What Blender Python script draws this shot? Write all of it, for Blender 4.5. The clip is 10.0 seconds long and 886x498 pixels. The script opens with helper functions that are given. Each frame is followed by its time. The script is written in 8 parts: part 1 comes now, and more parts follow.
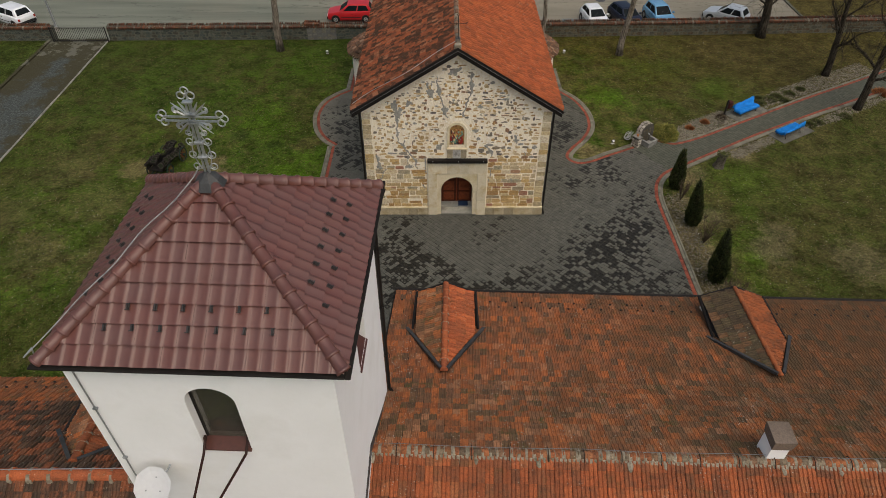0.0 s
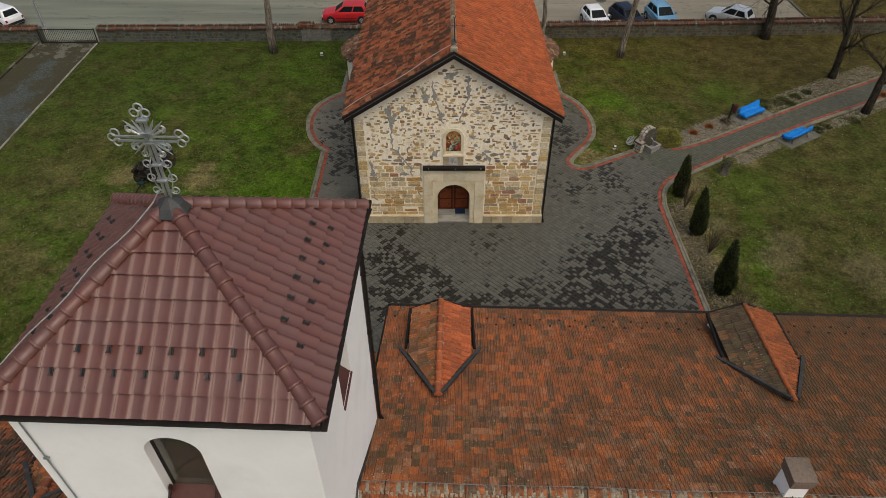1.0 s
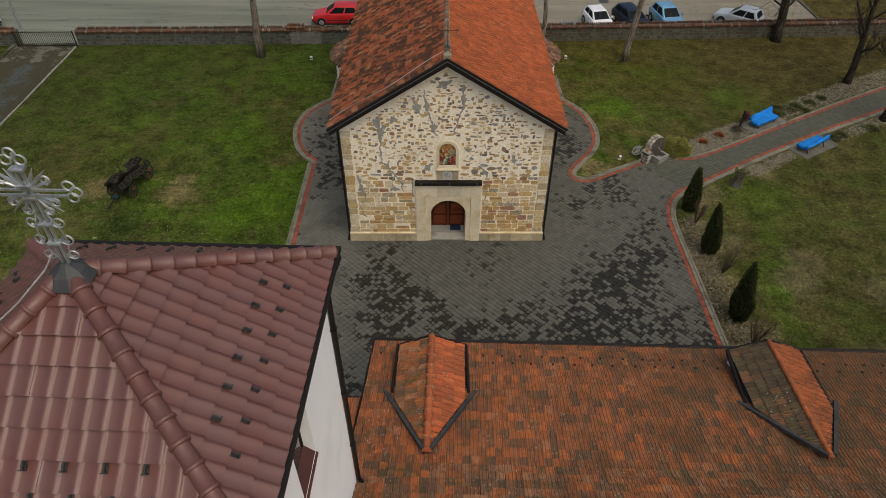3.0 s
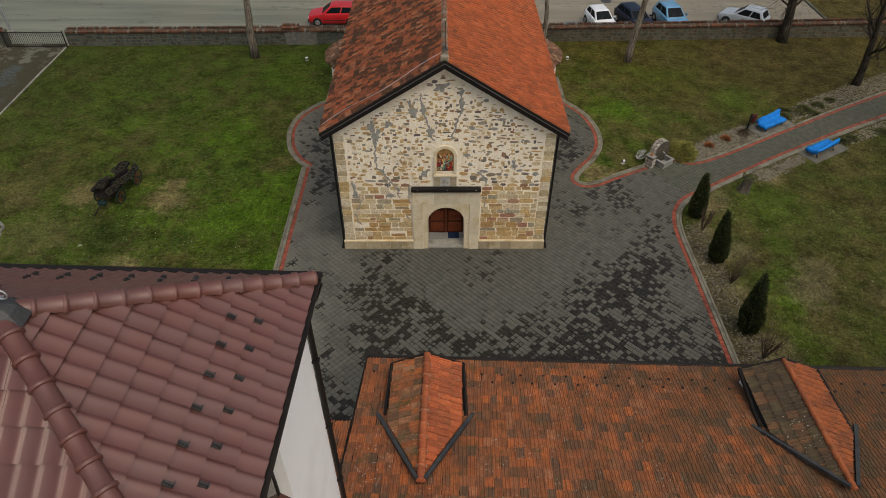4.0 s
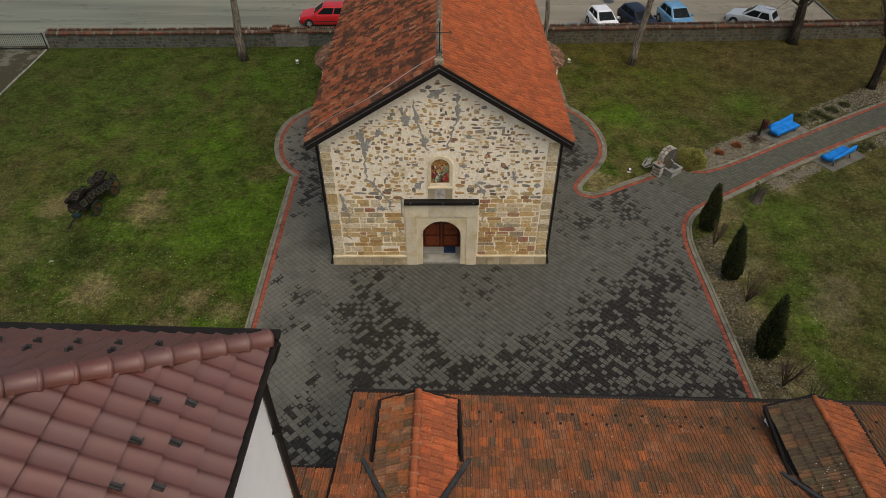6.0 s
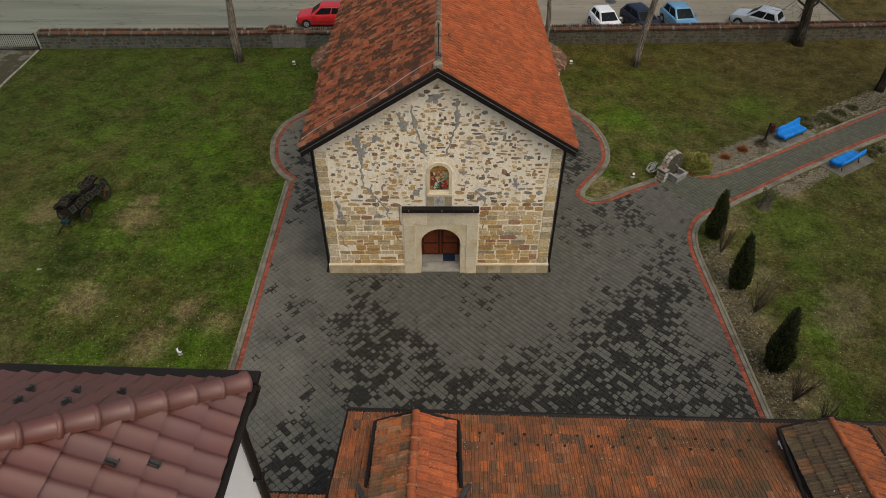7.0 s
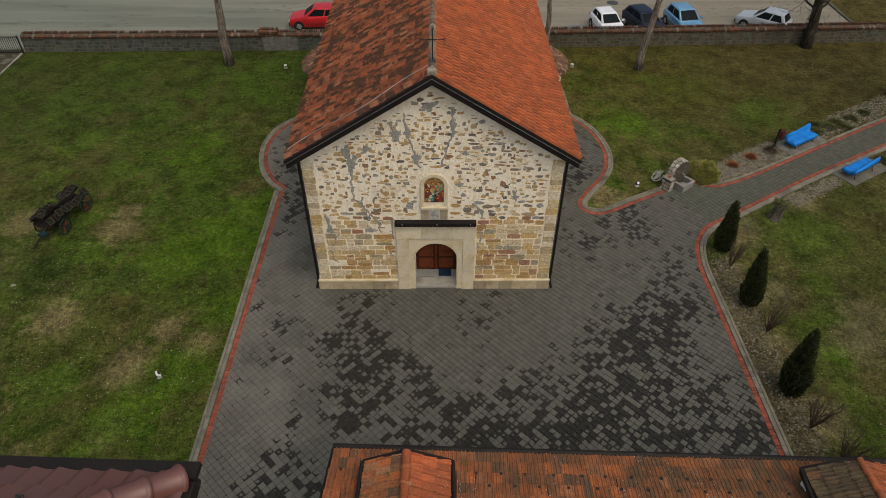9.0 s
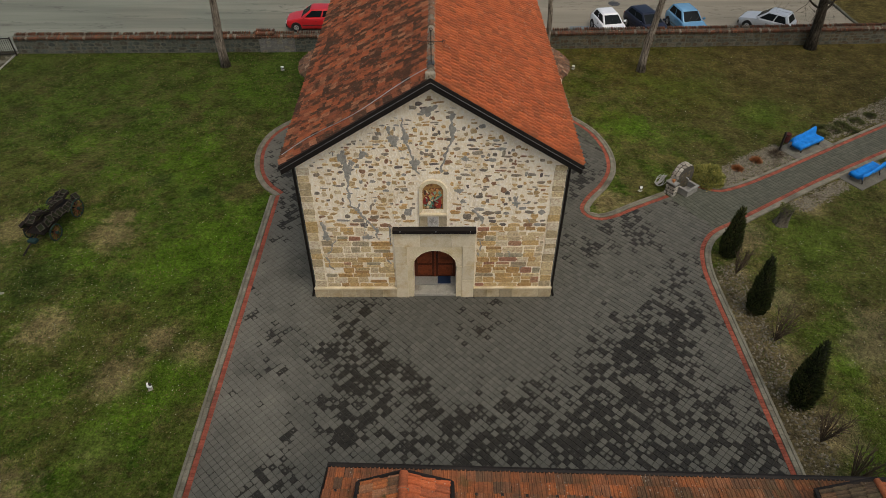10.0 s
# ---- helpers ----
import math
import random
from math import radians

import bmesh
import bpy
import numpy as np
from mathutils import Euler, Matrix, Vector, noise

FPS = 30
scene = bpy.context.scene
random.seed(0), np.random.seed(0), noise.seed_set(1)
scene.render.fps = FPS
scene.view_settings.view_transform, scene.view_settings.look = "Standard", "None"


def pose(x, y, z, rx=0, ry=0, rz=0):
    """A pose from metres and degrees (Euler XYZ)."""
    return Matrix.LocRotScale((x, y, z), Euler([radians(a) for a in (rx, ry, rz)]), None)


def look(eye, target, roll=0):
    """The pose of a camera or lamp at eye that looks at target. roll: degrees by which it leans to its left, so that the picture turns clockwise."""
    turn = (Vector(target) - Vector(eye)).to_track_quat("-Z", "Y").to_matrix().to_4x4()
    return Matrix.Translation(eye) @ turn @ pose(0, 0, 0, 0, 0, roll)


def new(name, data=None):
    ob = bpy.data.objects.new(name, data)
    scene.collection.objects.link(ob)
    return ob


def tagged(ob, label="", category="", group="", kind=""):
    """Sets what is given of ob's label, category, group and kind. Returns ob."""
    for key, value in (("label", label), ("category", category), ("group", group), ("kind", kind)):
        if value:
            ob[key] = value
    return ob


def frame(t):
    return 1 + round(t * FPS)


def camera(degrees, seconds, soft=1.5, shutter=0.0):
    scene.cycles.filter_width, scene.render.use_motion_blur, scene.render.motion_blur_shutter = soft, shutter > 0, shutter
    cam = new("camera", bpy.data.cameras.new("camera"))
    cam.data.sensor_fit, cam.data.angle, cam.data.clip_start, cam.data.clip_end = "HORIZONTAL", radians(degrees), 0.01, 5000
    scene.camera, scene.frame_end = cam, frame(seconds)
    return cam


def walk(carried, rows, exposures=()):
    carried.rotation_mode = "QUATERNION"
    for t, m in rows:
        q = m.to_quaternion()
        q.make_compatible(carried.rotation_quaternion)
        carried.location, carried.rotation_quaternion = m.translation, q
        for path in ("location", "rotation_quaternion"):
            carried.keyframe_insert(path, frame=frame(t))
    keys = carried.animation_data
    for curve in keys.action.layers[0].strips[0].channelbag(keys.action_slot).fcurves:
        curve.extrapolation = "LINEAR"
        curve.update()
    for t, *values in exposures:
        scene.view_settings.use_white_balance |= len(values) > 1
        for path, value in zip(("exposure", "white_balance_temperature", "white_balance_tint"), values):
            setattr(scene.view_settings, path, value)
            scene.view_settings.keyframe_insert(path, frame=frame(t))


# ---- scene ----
cam = camera(68.6, 10.0, soft=0.7)
PATH = [
    (0, (-0.632, -26.563, 21.239), (-0.632, -25.071, 19.908), -0.0),
    (0.5, (-0.545, -25.953, 21.041), (-0.544, -24.461, 19.709), -0.0),
    (1, (-0.466, -25.392, 20.866), (-0.465, -23.9, 19.534), 0.0),
    (1.5, (-0.391, -24.827, 20.668), (-0.39, -23.334, 19.337), 0.0),
    (2, (-0.329, -24.27, 20.479), (-0.327, -22.778, 19.147), 0.0),
    (2.5, (-0.272, -23.703, 20.295), (-0.269, -22.212, 18.963), 0.0),
    (4, (-0.088, -22.093, 19.688), (-0.086, -20.602, 18.355), 0.0),
    (4.5, (-0.058, -21.612, 19.445), (-0.055, -20.118, 18.115), 0.0),
    (5, (-0.024, -21.162, 19.239), (-0.019, -19.668, 17.909), 0.1),
    (5.5, (0.031, -20.75, 19.064), (0.036, -19.255, 17.734), 0.0),
    (7, (0.093, -19.494, 18.689), (0.099, -18.002, 17.357), 0.1),
    (7.5, (0.106, -19.142, 18.53), (0.114, -17.649, 17.2), 0.1),
    (8, (0.147, -18.774, 18.398), (0.155, -17.281, 17.067), 0.1),
    (8.5, (0.188, -18.427, 18.304), (0.197, -16.934, 16.973), 0.1),
    (9, (0.246, -18.135, 18.208), (0.254, -16.642, 16.878), 0.1),
    (9.5, (0.257, -17.826, 18.099), (0.266, -16.332, 16.77), 0.1),
    (10, (0.269, -17.51, 17.979), (0.278, -16.015, 16.65), 0.1),
]
walk(cam, [(t, look(eye, target, roll)) for t, eye, target, roll in PATH], [(0, -0.05, 6800, 7), (10, -0.05, 6800, 7)])

# ---- daylight: a bright overcast sky, with a wide soft sun behind the cloud ----
world = bpy.data.worlds.new("overcast_sky")
scene.world = world
world.use_nodes = True
wn = world.node_tree
wn.nodes.clear()
sky = wn.nodes.new("ShaderNodeTexSky")
sky.sky_type = "NISHITA"
sky.sun_disc = False
sky.sun_elevation, sky.sun_rotation = radians(60), radians(148)
sky.air_density, sky.dust_density, sky.ozone_density = 1.0, 6.0, 1.0
sky_bg = wn.nodes.new("ShaderNodeBackground")
sky_bg.inputs["Strength"].default_value = 0.135
wn.links.new(sky.outputs[0], sky_bg.inputs["Color"])
wn.links.new(sky_bg.outputs[0], wn.nodes.new("ShaderNodeOutputWorld").inputs["Surface"])
sun = new("sun", bpy.data.lights.new("sun", "SUN"))
sun.data.energy, sun.data.angle, sun.data.color = 0.85, radians(115), (1.0, 0.985, 0.965)
sun.matrix_world = look((10.6, -17, 34.6), (0, 0, 0))


# ---- materials ----
class Mat:
    """A procedural material on world-sized coordinates."""

    def __init__(self, name, rough=0.8, metal=0.0, spec=0.4):
        self.m = bpy.data.materials.new(name)
        self.m.use_nodes = True
        self.nt = self.m.node_tree
        self.b = self.nt.nodes["Principled BSDF"]
        self.b.inputs["Roughness"].default_value = rough
        self.b.inputs["Metallic"].default_value = metal
        self.b.inputs["Specular IOR Level"].default_value = spec
        self.geo = self.nt.nodes.new("ShaderNodeNewGeometry")
        self.pos = self.geo.outputs["Position"]

    def link(self, a, sock):
        if isinstance(a, (int, float)):
            sock.default_value = a
        elif isinstance(a, tuple):
            sock.default_value = (*a, 1.0) if len(a) == 3 and len(sock.default_value) == 4 else a
        else:
            self.nt.links.new(a, sock)

    def noise(self, scale, detail=4.0, rough=0.55, vec=None, dist=0.0):
        n = self.nt.nodes.new("ShaderNodeTexNoise")
        self.link(self.pos if vec is None else vec, n.inputs["Vector"])
        n.inputs["Scale"].default_value, n.inputs["Detail"].default_value = scale, detail
        n.inputs["Roughness"].default_value, n.inputs["Distortion"].default_value = rough, dist
        return n.outputs["Fac"]

    def vor(self, scale, vec=None, feature="F1", out="Distance", rand=1.0):
        n = self.nt.nodes.new("ShaderNodeTexVoronoi")
        n.feature = feature
        self.link(self.pos if vec is None else vec, n.inputs["Vector"])
        n.inputs["Scale"].default_value, n.inputs["Randomness"].default_value = scale, rand
        return n.outputs[out]

    def mapping(self, rot=(0, 0, 0), scale=(1, 1, 1), loc=(0, 0, 0)):
        n = self.nt.nodes.new("ShaderNodeMapping")
        self.link(self.pos, n.inputs["Vector"])
        n.inputs["Rotation"].default_value = [radians(a) for a in rot]
        n.inputs["Scale"].default_value, n.inputs["Location"].default_value = scale, loc
        return n.outputs[0]

    def ramp(self, fac, stops, mode="LINEAR"):
        n = self.nt.nodes.new("ShaderNodeValToRGB")
        n.color_ramp.interpolation = mode
        while len(n.color_ramp.elements) < len(stops):
            n.color_ramp.elements.new(1.0)
        for el, (p, c) in zip(n.color_ramp.elements, stops):
            el.position = p
            el.color = (*c, 1) if isinstance(c, tuple) else (c, c, c, 1)
        self.link(fac, n.inputs["Fac"])
        return n.outputs["Color"]

    def mix(self, fac, a, b, mode="MIX"):
        n = self.nt.nodes.new("ShaderNodeMix")
        n.data_type, n.blend_type = "RGBA", mode
        self.link(fac, n.inputs["Factor"])
        self.link(a, n.inputs["A"] if False else n.inputs[6])
        self.link(b, n.inputs[7])
        return n.outputs[2]

    def math(self, op, a, b=0.0, c=None):
        n = self.nt.nodes.new("ShaderNodeMath")
        n.operation = op
        self.link(a, n.inputs[0])
        self.link(b, n.inputs[1])
        if c is not None:
            self.link(c, n.inputs[2])
        return n.outputs[0]

    def rand(self, kind):
        if kind == "object":
            return self.nt.nodes.new("ShaderNodeObjectInfo").outputs["Random"]
        return self.geo.outputs["Random Per Island"]

    def bump(self, height, strength=0.4, dist=0.02):
        n = self.nt.nodes.new("ShaderNodeBump")
        n.inputs["Strength"].default_value, n.inputs["Distance"].default_value = strength, dist
        self.link(height, n.inputs["Height"])
        self.link(n.outputs[0], self.b.inputs["Normal"])

    def done(self, color, rough=None):
        self.link(color, self.b.inputs["Base Color"])
        if rough is not None:
            self.link(rough, self.b.inputs["Roughness"])
        return self.m


def surf(name, cols, big=0.7, small=22.0, rough=0.85, bump=0.3, bscale=60.0, metal=0.0, spec=0.2, grain=0.35, rand=None, spread=0.3, bdist=0.01):
    """A plain weathered surface: two or three colours in drifts, fine grain, an even tone per piece where rand is given."""
    m = Mat(name, rough, metal, spec)
    drift = m.noise(big, 5)
    n = len(cols)
    col = m.ramp(drift, [(0.32 + 0.36 * i / max(1, n - 1), c) for i, c in enumerate(cols)])
    g = m.noise(small, 4, 0.65)
    col = m.mix(grain, col, m.ramp(g, [(0.3, 0.25), (0.7, 0.85)]), "OVERLAY")
    if rand:
        col = m.mix(1.0, col, m.ramp(m.rand(rand), [(0.0, 1 - spread), (1.0, 1.0)]), "MULTIPLY")
    if bump:
        m.bump(m.noise(bscale, 4, 0.65), bump, bdist)
    return m.done(col)


def clay(name, palette, kind, dark=0.45, lichen=0.0, rough=0.85, streak=0.5, run=(14, 14, 14), block=0.0, grime_shade=1.0, mossy=0.6, east=0.0, fleck=0.9):
    """Fired clay pieces: a colour per piece, soot and moss in drifts, pale lichen specks."""
    m = Mat(name, rough, 0, 0.15)
    n = len(palette)
    col = m.ramp(m.rand(kind), [(i / n, c) for i, c in enumerate(palette)], "CONSTANT")
    drift = m.noise(0.9, 6, 0.6)
    lot = m.math("FRACT", m.math("MULTIPLY", m.rand(kind), 37.3))
    if block > 0.7:
        soot = m.math("ADD", m.math("MULTIPLY", m.noise(fleck, 5, 0.65), 0.75), m.math("MULTIPLY", m.noise(5.0, 5, 0.75), 0.60))
        piece = m.ramp(m.math("ADD", m.math("MULTIPLY", lot, 0.30), soot), [(0.77, 0.0), (0.91, 0.86)])
    else:
        piece = m.ramp(m.math("ADD", m.math("MULTIPLY", lot, 0.5), m.math("MULTIPLY", drift, 1.0)), [(0.74, 0.0), (0.80, min(0.92, dark * (1 + block)))])
    col = m.mix(piece, col, (0.050, 0.036, 0.026))
    col = m.mix(m.ramp(drift, [(0.48, 0.0), (0.68, dark * (1 - block))]), col, (0.055, 0.04, 0.028))
    fine = m.noise(26, 4, 0.7)
    col = m.mix(streak, col, m.ramp(fine, [(0.3, 0.2), (0.72, 0.8)]), "OVERLAY")
    # Stretched dark streaks: soiling, plus groove shade painted into the colour.
    soil = m.noise(1.0, 4, 0.6, m.mapping(scale=run))
    col = m.mix(m.ramp(soil, [(0.50, 0.0), (0.66, grime_shade * (0.45 + 0.5 * dark))]), col, (0.045, 0.034, 0.026))
    if lichen:
        spots = m.vor(10.0, out="Distance")
        mask = m.math("MULTIPLY", m.ramp(m.math("ADD", spots, m.math("MULTIPLY", fine, 0.25)), [(0.24, 1.0), (0.32, 0.0)]), m.ramp(m.noise(1.1, 4), [(0.46, 0.0), (0.58, lichen)]))
        col = m.mix(mask, col, (0.48, 0.45, 0.38))
        moss = m.ramp(m.noise(2.1, 6, 0.7), [(0.56, 0.0), (0.68, min(0.9, lichen * mossy))])
        col = m.mix(moss, col, (0.085, 0.075, 0.030))
    # Turns the tiles a darker brown towards the east, in drifts.
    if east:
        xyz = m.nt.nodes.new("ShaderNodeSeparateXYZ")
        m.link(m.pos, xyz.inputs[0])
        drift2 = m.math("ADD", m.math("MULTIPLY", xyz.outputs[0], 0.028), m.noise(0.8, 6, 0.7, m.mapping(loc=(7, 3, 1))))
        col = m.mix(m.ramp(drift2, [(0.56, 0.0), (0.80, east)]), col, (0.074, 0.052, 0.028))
    m.bump(fine, 0.35, 0.01)
    return m.done(col)


OLD_TILE = [(0.30, 0.108, 0.046), (0.34, 0.116, 0.046), (0.25, 0.098, 0.046), (0.38, 0.122, 0.044), (0.185, 0.090, 0.050), (0.31, 0.110, 0.045), (0.24, 0.104, 0.052), (0.35, 0.145, 0.070), (0.27, 0.104, 0.048), (0.155, 0.088, 0.052), (0.40, 0.125, 0.043), (0.29, 0.115, 0.054), (0.33, 0.112, 0.045)]
MOSSY_TILE = [(0.32, 0.118, 0.050), (0.37, 0.128, 0.048), (0.28, 0.116, 0.054), (0.34, 0.165, 0.088), (0.19, 0.105, 0.058), (0.40, 0.130, 0.046), (0.30, 0.145, 0.075), (0.23, 0.118, 0.066), (0.36, 0.125, 0.048), (0.15, 0.092, 0.050)]
SUNNY_TILE = [(0.31, 0.090, 0.037), (0.35, 0.104, 0.042), (0.27, 0.084, 0.037), (0.31, 0.112, 0.050), (0.23, 0.082, 0.040), (0.33, 0.094, 0.037)]
DARK_TILE = [(0.30, 0.094, 0.046), (0.34, 0.104, 0.048), (0.26, 0.086, 0.045), (0.32, 0.130, 0.070), (0.21, 0.080, 0.046), (0.36, 0.112, 0.050), (0.24, 0.086, 0.047), (0.34, 0.150, 0.085), (0.32, 0.100, 0.046)]
NEW_TILE = [(0.407, 0.108, 0.042), (0.43, 0.117, 0.046), (0.377, 0.102, 0.042), (0.445, 0.126, 0.050), (0.354, 0.101, 0.045), (0.4, 0.113, 0.048)]
GLAZED = [(0.112, 0.032, 0.024), (0.122, 0.035, 0.026), (0.104, 0.031, 0.024), (0.118, 0.033, 0.023), (0.124, 0.034, 0.024), (0.110, 0.034, 0.027)]
KINDS = ("object", "island")
mat_old = {k: clay("old_clay_tile_" + k, OLD_TILE, k, 0.20, 1.0, run=(9, 3, 3), block=0.3, grime_shade=0.8, east=0.7) for k in KINDS}
mat_mossy = {k: clay("mossy_clay_tile_" + k, MOSSY_TILE, k, 0.26, 1.0, run=(9, 5, 5), block=0.3, grime_shade=0.8, mossy=0.95, east=0.55) for k in KINDS}
mat_sunny = {k: clay("red_clay_tile_" + k, SUNNY_TILE, k, 0.22, 0.5, run=(6, 9, 6), block=0.4, grime_shade=0.7) for k in KINDS}
mat_dark = {k: clay("sooty_clay_tile_" + k, DARK_TILE, k, 0.52, 0.3, run=(4, 14, 4), block=0.75, grime_shade=0.35, fleck=1.3) for k in KINDS}
mat_new = {k: clay("orange_clay_tile_" + k, NEW_TILE, k, 0.16, 0.45, run=(4, 14, 4), block=0.6, grime_shade=0.45) for k in KINDS}


def glazed(kind):
    m = Mat("glazed_maroon_tile_" + kind, 0.40, 0, 0.50)
    n = len(GLAZED)
    col = m.ramp(m.rand(kind), [(i / n, c) for i, c in enumerate(GLAZED)], "CONSTANT")
    # Grey-pink drifts put the sky's reflection into the glaze colour.
    sky_sheen = m.ramp(m.noise(1.3, 5), [(0.30, 0.18), (0.75, 0.45)])
    col = m.mix(sky_sheen, col, (0.126, 0.084, 0.072))
    fine = m.noise(45, 3, 0.6)
    m.bump(fine, 0.06, 0.004)
    return m.done(col, m.ramp(m.noise(3.0, 4), [(0.3, 0.30), (0.7, 0.42)]))


# Dark edge colour paints the shade under each tile course and along seams.
mat_lip = surf("shaded_tile_edge", [(0.040, 0.022, 0.016), (0.070, 0.032, 0.020), (0.028, 0.018, 0.013)], big=1.5, small=20, bump=0.2)
# Near-black maroon for glazed lips: a painted shadow line below each course.
mat_shaded_lip = surf("shaded_maroon_lip", [(0.030, 0.011, 0.009), (0.045, 0.015, 0.012)], small=20, rough=0.6, bump=0.1)
mat_glazed = {k: glazed(k) for k in ("object", "island")}


def paving(kind, angle, pitch, damper=0.0, shade=(1.0, 1.0, 1.0)):
    """Grey concrete setts, part wet: a wet sett dries from its middle."""
    m = Mat("grey_sett_" + kind + str(angle), 0.8, 0, 0.2)
    loc = m.mapping((0, 0, -angle), (1 / pitch, 1 / pitch, 0))
    cell = m.nt.nodes.new("ShaderNodeVectorMath")
    cell.operation = "FLOOR"
    m.link(loc, cell.inputs[0])
    white = m.nt.nodes.new("ShaderNodeTexWhiteNoise")
    m.link(cell.outputs[0], white.inputs["Vector"])
    rnd = white.outputs["Value"]
    fr = m.nt.nodes.new("ShaderNodeVectorMath")
    fr.operation = "FRACTION"
    m.link(loc, fr.inputs[0])
    off = m.nt.nodes.new("ShaderNodeVectorMath")
    off.operation = "SUBTRACT"
    m.link(fr.outputs[0], off.inputs[0])
    off.inputs[1].default_value = (0.5, 0.5, 0)
    side = m.nt.nodes.new("ShaderNodeSeparateXYZ")
    m.link(off.outputs[0], side.inputs[0])
    fourth = [m.math("POWER", m.math("ABSOLUTE", side.outputs[q]), 4.0) for q in (0, 1)]
    r = m.math("ADD", m.math("POWER", m.math("ADD", *fourth), 0.25), m.math("MULTIPLY", m.math("SUBTRACT", m.noise(11, 4, 0.6), 0.5), 0.55))
    wet = m.noise(0.26, 3, 0.55, m.mapping(loc=(4.2, 1.3, 0)), dist=0.4)
    wet2 = m.noise(1.3, 3, 0.55)
    xyz = m.nt.nodes.new("ShaderNodeSeparateXYZ")
    m.link(m.pos, xyz.inputs[0])
    damp = m.math("ADD", m.math("ADD", m.math("MULTIPLY", wet, 0.55), m.math("MULTIPLY", wet2, 0.80)), damper)
    pools = None
    for bx, by, reach, k in ((-2.6, -0.9, 1.7, 0.24), (-3.3, -2.6, 1.8, 0.20), (-2.0, -3.8, 2.0, 0.22), (-1.5, -5.3, 2.6, 0.26), (-2.3, -5.4, 1.8, 0.30), (-0.9, -4.6, 1.6, 0.24), (-0.2, -6.0, 1.9, 0.28), (1.0, -6.2, 1.6, 0.22), (-4.9, -8.6, 1.9, 0.30), (-3.9, -9.2, 1.5, 0.24), (-4.6, -7.4, 1.1, 0.20), (-4.6, -6.0, 0.7, 0.22), (2.5, -6.8, 3.0, 0.24), (5.0, -5.6, 3.4, 0.22), (8.0, -5.4, 3.6, 0.28), (9.8, -7.2, 3.4, 0.32), (7.4, -2.4, 2.8, 0.20), (9.4, -0.9, 2.4, 0.20), (10.0, 1.3, 1.6, 0.14), (8.4, 4.0, 2.0, 0.26), (6.2, 2.8, 1.8, 0.18), (-5.5, 5.5, 3.2, 0.24), (-6.4, 9.2, 3.0, 0.20), (5.6, 8.2, 3.4, 0.26), (-5.6, -2.0, 0.9, 0.20), (-5.4, -3.6, 0.9, 0.20)):
        d = m.nt.nodes.new("ShaderNodeVectorMath")
        d.operation = "DISTANCE"
        m.link(m.pos, d.inputs[0])
        d.inputs[1].default_value = (bx, by, 0)
        pool = m.math("MULTIPLY", m.math("MAXIMUM", m.math("SUBTRACT", 1.0, m.math("DIVIDE", d.outputs["Value"], reach)), 0.0), k * 1.35)
        pools = pool if pools is None else m.math("ADD", pools, pool)
    damp = m.math("ADD", damp, m.math("MINIMUM", pools, 0.30))
    # how far from its middle a sett has dried
    dry = m.math("ADD", m.math("MULTIPLY", m.math("SUBTRACT", 0.98, damp), 3.0), m.math("MULTIPLY", m.math("SUBTRACT", rnd, 0.25), 1.25))
    mask = m.ramp(m.math("ADD", m.math("SUBTRACT", r, dry), 0.5), [(0.46, 0.0), (0.52, 0.85), (0.58, 1.0)])
    tone = m.mix(rnd, tuple(v * q for v, q in zip((0.073, 0.073, 0.061), shade)), tuple(v * q for v, q in zip((0.103, 0.102, 0.085), shade)))
    tone = m.mix(m.ramp(m.noise(0.35, 4), [(0.35, 0.0), (0.7, 0.5)]), tone, tuple(v * q for v, q in zip((0.083, 0.082, 0.069), shade)))
    dusty = m.math("ADD", m.math("MULTIPLY", xyz.outputs[0], -0.05), m.noise(0.5, 4))
    tone = m.mix(m.ramp(dusty, [(0.66, 0.0), (0.95, 0.6)]), tone, (0.165, 0.160, 0.132))
    fine = m.noise(70, 3, 0.7)
    tone = m.mix(0.35, tone, m.ramp(fine, [(0.3, 0.3), (0.7, 0.75)]), "OVERLAY")
    soaked = m.mix(m.ramp(m.noise(6.0, 4, 0.7), [(0.4, 0.0), (0.7, 1.0)]), (0.0160, 0.0145, 0.0110), (0.030, 0.028, 0.022))
    col = m.mix(mask, tone, soaked)
    m.bump(fine, 0.25, 0.006)
    return m.done(col, m.ramp(mask, [(0.0, 0.85), (1.0, 0.5)]))


mat_sett = paving("court", 45.0, 0.2, 0.01)
mat_path = paving("path", 31.0, 0.2, -0.60, (0.88, 0.93, 0.84))
mat_joint = surf("sandy_joint", [(0.016, 0.015, 0.012), (0.030, 0.029, 0.023), (0.056, 0.056, 0.046)], big=0.5, small=40, grain=0.4)
mat_redbrick = surf("red_paver", [(0.23, 0.064, 0.040), (0.29, 0.082, 0.050), (0.17, 0.054, 0.038)], rand="object", spread=0.35)
mat_redbrick_i = surf("red_paver_joined", [(0.23, 0.064, 0.040), (0.29, 0.082, 0.050), (0.17, 0.054, 0.038)], rand="island", spread=0.35)
mat_greykerb = surf("grey_kerb_paver", [(0.155, 0.148, 0.110), (0.205, 0.192, 0.148), (0.115, 0.110, 0.080)], rand="object", spread=0.3)
mat_greykerb_i = surf("grey_kerb_paver_joined", [(0.155, 0.148, 0.110), (0.205, 0.192, 0.148), (0.115, 0.110, 0.080)], rand="island", spread=0.3)


